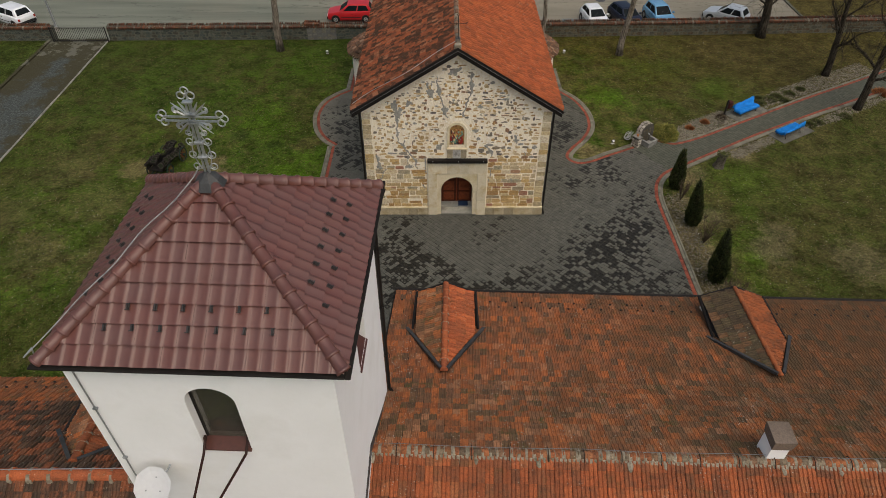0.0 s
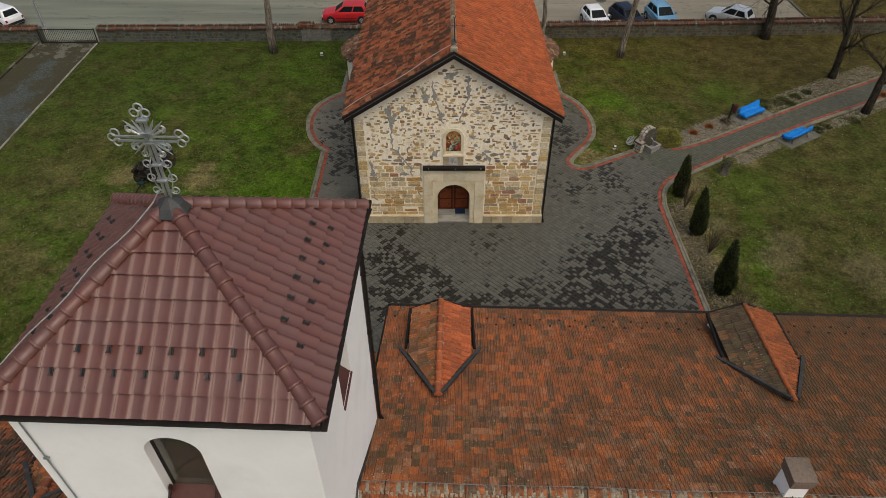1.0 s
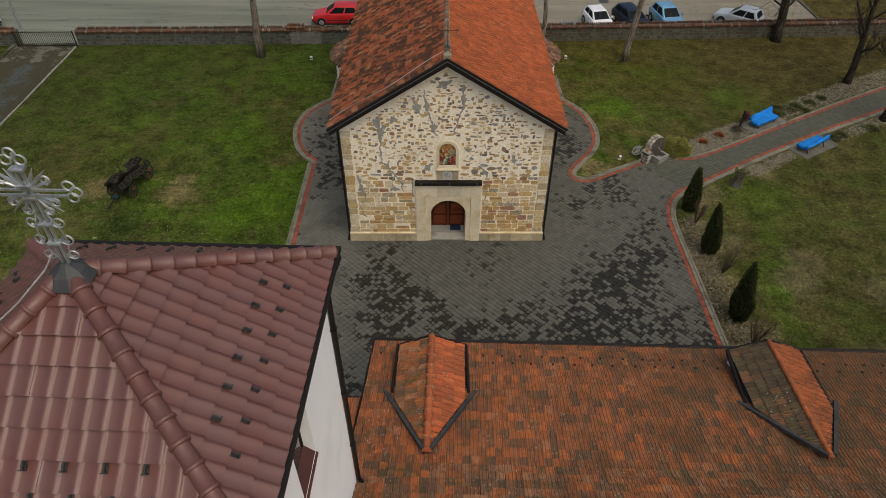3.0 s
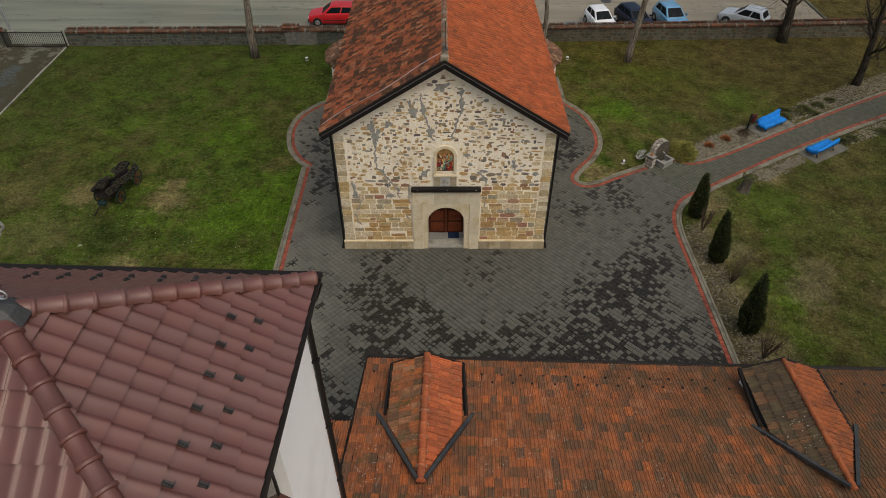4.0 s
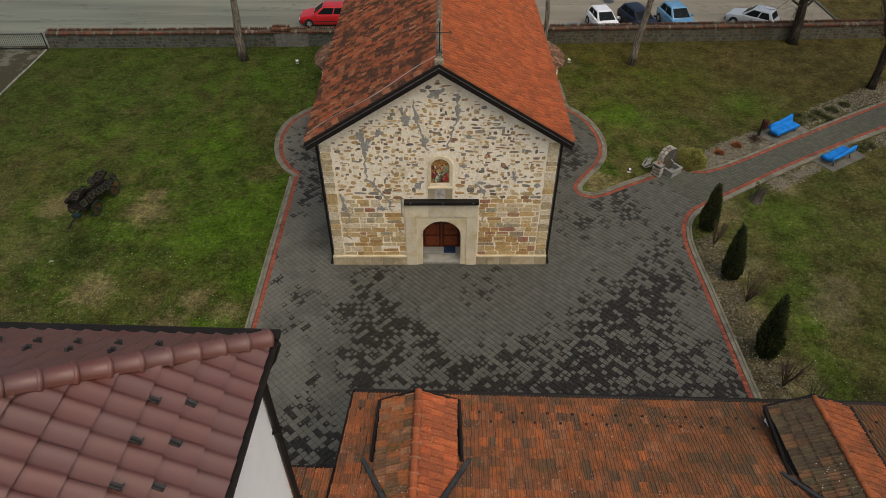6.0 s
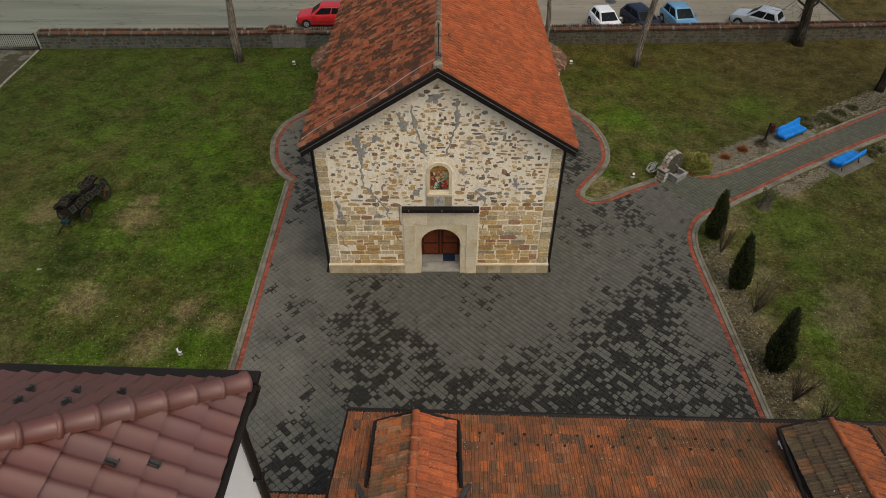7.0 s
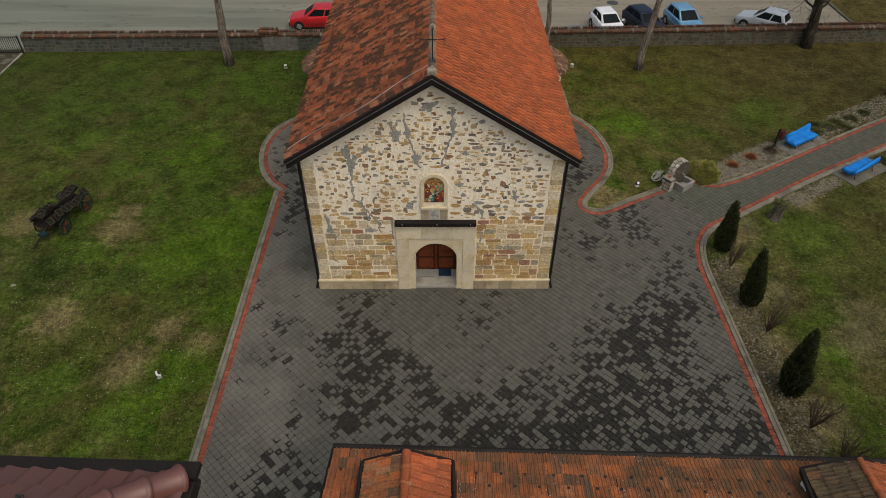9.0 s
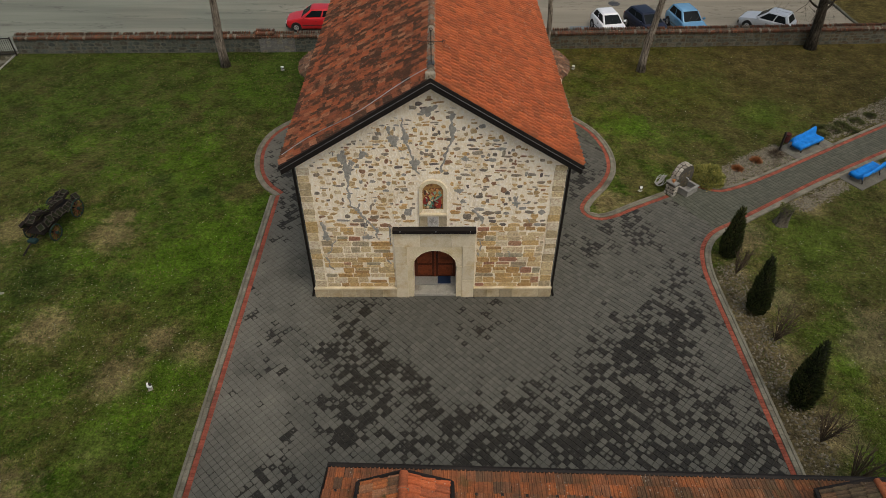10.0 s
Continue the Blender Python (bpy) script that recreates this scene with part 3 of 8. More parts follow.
def smooth_line(pts, step=0.25):
    """A curve through a few points (Catmull-Rom), cut into even steps."""
    p = [np.array(q, float) for q in pts]
    p = [2 * p[0] - p[1]] + p + [2 * p[-1] - p[-2]]
    out = []
    for i in range(1, len(p) - 2):
        n = max(2, int(np.linalg.norm(p[i + 1] - p[i]) / 0.05))
        for k in range(n):
            t = k / n
            out.append(0.5 * ((2 * p[i]) + (p[i + 1] - p[i - 1]) * t + (2 * p[i - 1] - 5 * p[i] + 4 * p[i + 1] - p[i + 2]) * t * t + (3 * p[i] - p[i - 1] - 3 * p[i + 1] + p[i + 2]) * t ** 3))
    out.append(p[-2])
    out = np.array(out)
    s = np.r_[0, np.cumsum(np.linalg.norm(np.diff(out, axis=0), axis=1))]
    at = np.linspace(0, s[-1], max(2, int(round(s[-1] / step)) + 1))
    return np.c_[np.interp(at, s, out[:, 0]), np.interp(at, s, out[:, 1])]


def inside(poly, xy):
    """Which of the points xy lie in the polygon."""
    x, y = xy[:, 0], xy[:, 1]
    res = np.zeros(len(xy), bool)
    n = len(poly)
    for i in range(n):
        (x1, y1), (x2, y2) = poly[i], poly[(i + 1) % n]
        if y1 != y2:
            res ^= ((y1 > y) != (y2 > y)) & (x < (x2 - x1) * (y - y1) / (y2 - y1) + x1)
    return res


RIBBED = [(0.0, -0.022), (0.05, 0.026), (0.14, 0.036), (0.25, 0.004), (0.44, 0.0), (0.55, 0.026), (0.66, 0.0), (0.92, 0.002), (0.985, -0.022)]
FLAT = [(0.0, -0.008), (0.05, 0.018), (0.14, 0.027), (0.24, 0.002), (0.43, 0.0), (0.49, -0.006), (0.54, 0.018), (0.63, 0.025), (0.73, 0.002), (0.93, 0.0), (0.992, -0.008)]
ROLLED = [(0.0, 0.012), (0.05, 0.003), (0.14, 0.0), (0.34, 0.001), (0.52, 0.006), (0.66, 0.014), (0.78, 0.021), (0.87, 0.0235), (0.95, 0.019), (1.0, 0.012)]


def tile_shape(prof, w, e, lift, split=False):
    """One roof tile: corner at the origin, x along the eave, y up the slope, z off the roof."""
    n = len(prof)
    top = [(f * w, -0.02, h + lift) for f, h in prof]
    vs = top + [(f * w, e + 0.03, h + 0.004) for f, h in prof] + [(f * w, 0.040, h * 0.8 + lift - 0.052) for f, h in prof] + (top if split else [])
    k = 3 * n if split else 0
    fs = [(i, i + 1, n + i + 1, n + i) for i in range(n - 1)] + [(2 * n + i, 2 * n + i + 1, k + i + 1, k + i) for i in range(n - 1)]
    return np.array(vs), fs


def tile_field(roof, O, U, V, nu, nv, w, e, prof, mats, lift=0.035, clips=(), solo=None, limit=300, jitter=1.0, rest="roof_tiles", seed=1, stagger=0.0, smooth=False, lip=None, shaded_seams=()):
    """Lays nu by nv tiles from the corner O, U along the eave and V up the slope. Tiles picked by solo are objects of their own."""
    rng = np.random.default_rng(seed)
    O, U, V = Vector(O), Vector(U).normalized(), Vector(V).normalized()
    N = U.cross(V).normalized()
    base = Matrix((U, V, N)).transposed().to_4x4()
    base.translation = O
    vs, fs = tile_shape(prof, w, e, lift, smooth)
    single = bpy.data.meshes.new("roof_tile")
    single.from_pydata([tuple(v) for v in vs], [], fs)
    single.materials.append(mats["object"])
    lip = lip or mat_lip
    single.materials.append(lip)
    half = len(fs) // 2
    # Lip faces and listed seam faces take the second, painted-shade material.
    worn = [int(q >= half or q in shaded_seams) for q in range(len(fs))]
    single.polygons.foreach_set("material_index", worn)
    single.polygons.foreach_set("use_smooth", [smooth] * len(single.polygons))
    allv, allf, k, made = [], [], 0, 0
    B = np.array(base)
    for j in range(nv):
        for i in range(nu):
            du, dv, dn, tw = rng.normal(0, 0.003) * jitter, rng.normal(0, 0.007) * jitter, abs(rng.normal(0, 0.004)) * jitter, rng.normal(0, 0.008) * jitter
            x = (i + (stagger if j % 2 else 0.0)) * w + du
            if solo and made < limit and solo(i, j):
                shared("roof_tile", single, roof, base @ Matrix.Translation((x, j * e + dv, dn)) @ Matrix.Rotation(tw, 4, "Z"))
                made += 1
                continue
            p = vs + np.array((x, j * e + dv, dn))
            p[:, 1] += (p[:, 0] - x) * tw
            allv.append(p @ B[:3, :3].T + B[:3, 3])
            allf.extend(tuple(a + k for a in f) for f in fs)
            k += len(vs)
    if not allv:
        return None
    allv = np.concatenate(allv)
    if clips:
        bm = bmesh.new()
        bv = [bm.verts.new(v) for v in allv]
        for q, f in enumerate(allf):
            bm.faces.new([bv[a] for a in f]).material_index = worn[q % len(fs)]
        for co, no in clips:
            bmesh.ops.bisect_plane(bm, geom=bm.verts[:] + bm.edges[:] + bm.faces[:], plane_co=co, plane_no=no, clear_outer=True)
        ob = part(rest, bm, mats["island"], roof, kind="stuff", fix=False, smooth=smooth)
    else:
        ob = mesh_part(rest, allv, allf, mats["island"], roof, kind="stuff", smooth=smooth)
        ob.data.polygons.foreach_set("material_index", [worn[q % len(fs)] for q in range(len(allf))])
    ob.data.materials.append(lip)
    return ob


def ridge_caps(roof, a, b, r, n, material, name="ridge_tile", collar=True, sag=0.0):
    """A row of half-round cap tiles from a to b."""
    a, b = Vector(a), Vector(b)
    d = (b - a) / n
    L = d.length
    m0 = d.to_track_quat("Y", "Z").to_matrix().to_4x4()
    bm = bmesh.new()
    k = 8
    rings = []
    prof = [(-0.022, r * 1.06), (-0.014, r * 1.17), (0.018, r * 1.18), (0.030, r * 1.06), (0.036, r * 1.0), (L * 0.98, r * 0.94)] if collar else [(-0.02, r * 1.05), (L, r * 0.92)]
    for y, q in prof:
        rings.append([bm.verts.new((q * math.cos(math.pi * (i / k) * 1.1 - 0.16), y, q * math.sin(math.pi * (i / k) * 1.1 - 0.16))) for i in range(k + 1)])
    for p, q in zip(rings, rings[1:]):
        for i in range(k):
            bm.faces.new((p[i], p[i + 1], q[i + 1], q[i]))
    bm.faces.new(rings[0])
    me = bpy.data.meshes.new(name)
    bmesh.ops.recalc_face_normals(bm, faces=bm.faces)
    bm.to_mesh(me)
    bm.free()
    me.materials.append(material)
    me.polygons.foreach_set("use_smooth", [True] * len(me.polygons))
    for i in range(n):
        m = m0.copy()
        m.translation = a + d * i + Vector((0, 0, random.uniform(-0.006, 0.006)))
        shared(name, me, roof, m @ Matrix.Rotation(random.uniform(-0.02, 0.02), 4, "Z"))


# ---- ground, road, drive ----
bm = bmesh.new()
xs = [-900, -300, -120] + list(np.arange(-60, 61, 2.0)) + [120, 300, 900]
ys = [-900, -300, -120] + list(np.arange(-50, 71, 2.0)) + [120, 300, 900]
grid = [[bm.verts.new((x, y, 0.0)) for x in xs] for y in ys]
for j in range(len(ys) - 1):
    for i in range(len(xs) - 1):
        bm.faces.new((grid[j][i], grid[j][i + 1], grid[j + 1][i + 1], grid[j + 1][i]))
ground = tagged(part("ground", bm, mat_lawn), "patchy green and brown spring lawn of the churchyard", "lawn", kind="structure")


def wall_y(x):
    """The line of the boundary wall's yard side."""
    return 21.72 + 0.025 * x + 0.0003 * x * x


def sheet(name, poly, z, material, label, category):
    bm = bmesh.new()
    bm.faces.new([bm.verts.new((x, y, z)) for x, y in poly])
    return tagged(part(name, bm, material), label, category, kind="structure")


road = sheet("road", [(-140, 22.15 - 2), (-60, 22.0), (-30, wall_y(-30) + 0.3), (0, wall_y(0) + 0.3), (28.65, wall_y(28.65) + 0.3), (28.65, 34.0), (29.5, 60.0), (30, 120), (-140, 120)], 0.02, mat_asphalt, "pale worn asphalt road and parking strip behind the wall", "road")
bm = bmesh.new()
for i in range(24):
    add_box(bm, 28.63, 28.83, wall_y(28.7) + 0.45 + i, wall_y(28.7) + 1.43 + i, -0.05, 0.10 + 0.015 * (i % 3), bevel=0.01)
tagged(part("road_kerb", bm, mat_fieldmortar), "dark weathered stone kerb between the road and the grass", "kerb", kind="structure")
drive = sheet("drive", [(-30.6, -30), (-26.3, -30), (-26.3, 21.6), (-30.6, 21.6)], 0.012, mat_gravel, "grey gravel drive leading to the gate", "driveway")
bm = bmesh.new()
for i in range(26):
    add_box(bm, -26.30, -26.23, -30 + i * 2.0, -28.02 + i * 2.0, -0.05, 0.06 + 0.01 * (i % 3))
tagged(part("drive_edging", bm, mat_concrete), "pale concrete edging strip along the drive", "kerb", kind="structure")
bm = bmesh.new()
for i in range(26):
    add_box(bm, -30.85, -30.62, -30 + i * 2.0, -28.02 + i * 2.0, -0.05, 0.10 + 0.01 * (i % 2))
tagged(part("drive_kerb", bm, mat_gravel), "dark mossy kerb along the drive", "kerb", kind="structure")

# ---- the paved court and the path: its edges run along the inner side of the red border ----
left_lobe = smooth_line([(-6.95, 6.65), (-7.66, 7.38), (-8.22, 8.54), (-8.46, 10.2), (-8.18, 11.61), (-7.5, 12.62), (-6.75, 13.3)])
left_end = smooth_line([(-6.75, 13.3), (-6.7, 16.5)])
left_side = smooth_line([(-7.07, -12.6), (-7.07, 6.4)])
right_end = smooth_line([(6.95, 16.5), (7.0, 13.3)])
right_lobe = smooth_line([(7.0, 13.3), (7.95, 11.9), (8.42, 10.2), (8.35, 8.6), (7.78, 7.33), (6.95, 6.25), (6.52, 5.4), (6.75, 4.78), (7.3, 4.55), (8.02, 4.75), (9.16, 5.39), (10.75, 6.22)])
path_north = smooth_line([(12.1, 7.1), (12.6, 6.76), (13.15, 6.58), (13.95, 6.8), (15.5, 7.55), (19.3, 9.74), (23.7, 12.25), (27.04, 14.05), (32, 16.75), (46, 24.4)])
path_south = smooth_line([(46, 22.6), (32, 14.95), (25.96, 11.8), (22.9, 10.25), (18.33, 7.72), (14.46, 5.36), (12.95, 4.42), (12.3, 4.06), (11.66, 3.55), (11.12, 2.7), (10.85, 1.7), (10.77, 0.6), (10.77, -1.5)])
right_side = smooth_line([(10.77, -1.5), (10.74, -10.4)])
COURT = np.concatenate([left_side, left_lobe, left_end, right_end, right_lobe, path_north, path_south, right_side])
court = sheet("paved_court", [tuple(p) for p in COURT], 0.008, mat_joint, "court of small grey concrete setts, partly wet", "pavement")

SETT = 0.2
sett = bpy.data.meshes.new("sett")
_h, _t = SETT / 2 - 0.007, SETT / 2 - 0.015
sv = np.array([(-_h, -_h, -0.03), (_h, -_h, -0.03), (_h, _h, -0.03), (-_h, _h, -0.03), (-_h, -_h, 0.014), (_h, -_h, 0.014), (_h, _h, 0.014), (-_h, _h, 0.014), (-_t, -_t, 0.02), (_t, -_t, 0.02), (_t, _t, 0.02), (-_t, _t, 0.02)])
sf = [(8, 9, 10, 11)] + [(a + i, a + (i + 1) % 4, a + 4 + (i + 1) % 4, a + 4 + i) for a in (0, 4) for i in range(4)]
sett.from_pydata([tuple(v) for v in sv], [], sf)
sett.materials.append(mat_sett)


def lay_setts(angle, keep, material, name, near=None, seed=3):
    """Fills the court with setts on a turned grid. Those that near picks are objects of their own."""
    rng = np.random.default_rng(seed)
    c, s = math.cos(radians(angle)), math.sin(radians(angle))
    k = np.arange(-400, 400)
    a, b = np.meshgrid((k + 0.5) * SETT, (k + 0.5) * SETT)
    xy = np.c_[(a * c - b * s).ravel(), (a * s + b * c).ravel()]
    xy = xy[(xy[:, 0] > -9) & (xy[:, 0] < 45) & (xy[:, 1] > -13) & (xy[:, 1] < 26)]
    xy = xy[keep(xy)]
    xy = xy[inside(COURT, xy) | inside(COURT, xy + (0.1, 0)) | inside(COURT, xy - (0.1, 0)) | inside(COURT, xy + (0, 0.1)) | inside(COURT, xy - (0, 0.1))]
    xy = xy[~((abs(xy[:, 0]) < 4.3) & (xy[:, 1] > 0.3))]
    R = np.array([[c, -s, 0], [s, c, 0], [0, 0, 1]])
    solo = near(xy) if near is not None else np.zeros(len(xy), bool)
    for x, y in xy[solo][:300]:
        shared("sett", sett, court, pose(x, y, 0.012 + rng.normal(0, 0.0015), rng.normal(0, 0.3), rng.normal(0, 0.3), angle))
    done = np.flatnonzero(solo)[:300]
    rest = np.delete(np.arange(len(xy)), done)
    V, F = [], []
    for n, (x, y) in enumerate(xy[rest]):
        p = sv.copy()
        p[:, 2] += p[:, 0] * rng.normal(0, 0.008) + p[:, 1] * rng.normal(0, 0.008)
        V.append(p @ R.T + (x, y, 0.012 + rng.normal(0, 0.0015)))
        F.extend(tuple(q + 12 * n for q in f) for f in sf)
    mesh_part(name, np.concatenate(V), F, material, court, kind="stuff")


on_path = lambda xy: xy[:, 0] + 0.62 * xy[:, 1] > 14.6
lay_setts(45.0, lambda xy: ~on_path(xy), mat_sett, "setts", near=lambda xy: (abs(xy[:, 0] - 2.0) < 2.6) & (abs(xy[:, 1] + 7.0) < 1.25))
lay_setts(31.0, on_path, mat_path, "path_setts", seed=4)


def brick_mesh(name, lx, ly, top, material, c=0.006):
    me = bpy.data.meshes.new(name)
    a, b = lx / 2 - 0.003, ly / 2 - 0.003
    v = [(-a, -b, -0.04), (a, -b, -0.04), (a, b, -0.04), (-a, b, -0.04), (-a, -b, top - c), (a, -b, top - c), (a, b, top - c), (-a, b, top - c), (-a + c, -b + c, top), (a - c, -b + c, top), (a - c, b - c, top), (-a + c, b - c, top)]
    me.from_pydata(v, [], sf)
    me.materials.append(material)
    return me


def border(name, line, offset, width, length, top, mats, parent, solo=0, label="", side=1):
    """A row of pavers along a line, set off to its left by offset. The first ones, up to solo, are objects of their own."""
    d = np.gradient(line, axis=0)
    d /= np.linalg.norm(d, axis=1)[:, None]
    off = line + side * np.c_[-d[:, 1], d[:, 0]] * (offset + width / 2)
    s = np.r_[0, np.cumsum(np.linalg.norm(np.diff(off, axis=0), axis=1))]
    n = max(1, int(round(s[-1] / length)))
    L = s[-1] / n
    me = brick_mesh(name, L, width, top, mats[0])
    V, F = [], []
    base = np.array([tuple(v.co) for v in me.vertices])
    for i in range(n):
        t = (i + 0.5) * L
        x, y = np.interp(t, s, off[:, 0]), np.interp(t, s, off[:, 1])
        x2, y2 = np.interp(t + 0.02, s, off[:, 0]), np.interp(t + 0.02, s, off[:, 1])
        x1, y1 = np.interp(t - 0.02, s, off[:, 0]), np.interp(t - 0.02, s, off[:, 1])
        ang = math.degrees(math.atan2(y2 - y1, x2 - x1))
        m = pose(x, y, random.gauss(0, 0.002), random.gauss(0, 0.5), random.gauss(0, 0.5), ang)
        if i < solo:
            shared(name, me, parent, m)
        else:
            M = np.array(m)
            V.append(base @ M[:3, :3].T + M[:3, 3])
            F.extend(tuple(q + 12 * (len(V) - 1) for q in f) for f in sf)
    if V:
        mesh_part(name + "s", np.concatenate(V), F, mats[1], parent, kind="stuff")


red_border = thing("red_border", "band of red concrete pavers edging the court and path", "kerb", kind="structure")
grey_border = thing("grey_border", "double row of pale grey kerb pavers round the court", "kerb", kind="structure")
for line, side, k in ((left_side, 1, 90), (left_lobe, 1, 0), (left_end, 1, 0), (right_end, 1, 0), (right_lobe, 1, 80), (path_north, 1, 0), (path_south, 1, 0), (right_side, 1, 90)):
    border("red_paver", line, 0.0, 0.175, 0.115, 0.045, (mat_redbrick, mat_redbrick_i), red_border, k, side=side)
    border("kerb_paver", line, 0.19, 0.15, 0.22, 0.055, (mat_greykerb, mat_greykerb_i), grey_border, k, side=side)
    if line is not path_north:
        border("kerb_paver", line, 0.34, 0.10, 0.40, 0.075, (mat_greykerb, mat_greykerb_i), grey_border, 0, side=side)

# ---- the church ----
church = thing("church", "small stone church with a clay tiled gable roof", "church")
EAVE, RIDGE, HALF, FRONT, BACK = 6.33, 9.30, 4.74, -0.42, 19.0
wall_z = lambda x: 8.90 - abs(x) * 0.628
DX = 0.075
door_arch = arch(-0.80 + DX, 0.80 + DX, 0.0, 1.58)
# the front wall, with the doorway and the icon's niche cut through it
outer = [(-4.42, 0.0), (-4.42, wall_z(4.42)), (0, wall_z(0)), (4.42, wall_z(4.42)), (4.42, 0.0)]
bm = bmesh.new()
vf = [bm.verts.new((x, 0.0, z)) for x, z in outer]
vd = [bm.verts.new((x, 0.0, z)) for x, z in door_arch]
bm.faces.new(vf + vd[::-1])
ex = bmesh.ops.extrude_face_region(bm, geom=bm.faces[:])
bmesh.ops.translate(bm, verts=[v for v in ex["geom"] if isinstance(v, bmesh.types.BMVert)], vec=(0, 1.02, 0))
front = part("front_wall", bm, mat_mortar, church, "rubble front wall of ochre stones in cream mortar")
for sx in (-1, 1):
    part("side_wall", box(min(sx * 4.42, sx * 3.6), max(sx * 4.42, sx * 3.6), 1.02, BACK - 0.6, 0, EAVE - 0.05), mat_mortar, church, "plastered rubble side wall")
part("back_wall", box(-4.42, 4.42, BACK - 0.6, BACK, 0, EAVE - 0.05), mat_mortar, church, "plastered rubble back wall")
# a dim nave behind the doors
part("nave_floor", box(-3.6, 3.6, 1.02, BACK - 0.6, 0.02, 0.08), mat_concrete, church)


def keep_clear(x, z, w, h):
    """Whether a stone of that size would meet the portal, the niche or a corner."""
    if x + w > -1.42 and x - w < 1.57 and z - h < 3.52:
        return False
    if x + w > -0.50 and x - w < 0.55 and 3.44 < z + h and z - h < 5.66:
        return False
    return abs(x) + w < 3.985 and z + h < wall_z(abs(x) + w) - 0.26 and z - h > 0.52


# old cracks filled with grey cement: x, z along each, and its width
CRACKS = (
    ([(-2.85, 6.62), (-2.78, 5.99), (-2.77, 5.43), (-2.79, 4.92), (-2.79, 4.49), (-2.55, 4.14), (-2.26, 3.77), (-1.97, 3.31), (-1.93, 2.84)], 0.062),
    ([(-2.26, 3.77), (-2.37, 3.31), (-2.48, 2.84)], 0.05), ([(-2.55, 4.14), (-2.41, 4.49)], 0.05),
    ([(-0.92, 7.80), (-0.84, 7.36), (-0.79, 6.99), (-0.65, 6.46), (-0.56, 5.99), (-0.41, 5.70)], 0.065),
    ([(-1.34, 7.50), (-1.33, 7.22), (-1.22, 6.92), (-1.06, 6.69)], 0.06), ([(-0.2, 7.94), (-0.01, 8.07), (0.24, 8.20)], 0.10),
    ([(-3.83, 3.69), (-3.80, 3.32), (-3.81, 2.94)], 0.085), ([(-3.46, 2.84), (-3.70, 2.35), (-3.88, 2.05), (-3.78, 1.64), (-3.69, 1.38)], 0.06),
    ([(-1.65, 2.04), (-1.55, 1.69)], 0.05), ([(0.69, 7.95), (0.63, 7.58), (0.66, 7.07), (0.51, 6.61), (0.38, 6.22), (0.31, 5.75)], 0.07),
    ([(2.88, 4.80), (2.84, 4.50), (2.88, 4.30)], 0.07), ([(1.36, 4.22), (1.69, 3.86), (1.72, 3.58)], 0.07), ([(2.78, 2.43), (2.77, 2.03)], 0.05),
    ([(3.30, 3.85), (3.36, 3.65)], 0.04), ([(3.23, 1.60), (3.23, 1.36)], 0.035), ([(1.65, 2.9), (1.72, 2.5), (1.66, 2.1)], 0.04), ([(-1.52, 3.5), (-1.5, 3.0), (-1.53, 2.6)], 0.045),
)
# wider cement repairs: x, z, half width, half height
REPAIRS = ((-2.88, 6.34, 0.13, 0.26), (-2.74, 5.90, 0.15, 0.22), (-2.60, 6.12, 0.10, 0.12), (-2.22, 6.44, 0.13, 0.15), (-1.20, 7.0, 0.20, 0.20), (-0.1, 8.02, 0.20, 0.14), (0.66, 7.3, 0.10, 0.24), (0.90, 5.02, 0.16, 0.10), (1.08, 6.30, 0.14, 0.09), (-2.3, 3.0, 0.20, 0.10), (-3.72, 2.95, 0.14, 0.16), (-0.55, 6.15, 0.14, 0.22), (2.86, 4.5, 0.12, 0.10), (-0.80, 7.1, 0.10, 0.22))


def mended(x, z):
    """Whether cement covers that spot of the front."""
    for path, w in CRACKS:
        for (x0, z0), (x1, z1) in zip(path, path[1:]):
            t = min(1.0, max(0.0, ((x - x0) * (x1 - x0) + (z - z0) * (z1 - z0)) / ((x1 - x0) ** 2 + (z1 - z0) ** 2)))
            if math.hypot(x - x0 - t * (x1 - x0), z - z0 - t * (z1 - z0)) < w:
                return True
    return any(((x - a) / p) ** 2 + ((z - c) / q) ** 2 < 0.9 for a, c, p, q in REPAIRS)


rng = np.random.default_rng(11)
stones, chips = [], []
lerp1 = lambda a, b, t: a + (b - a) * t
z = 0.525
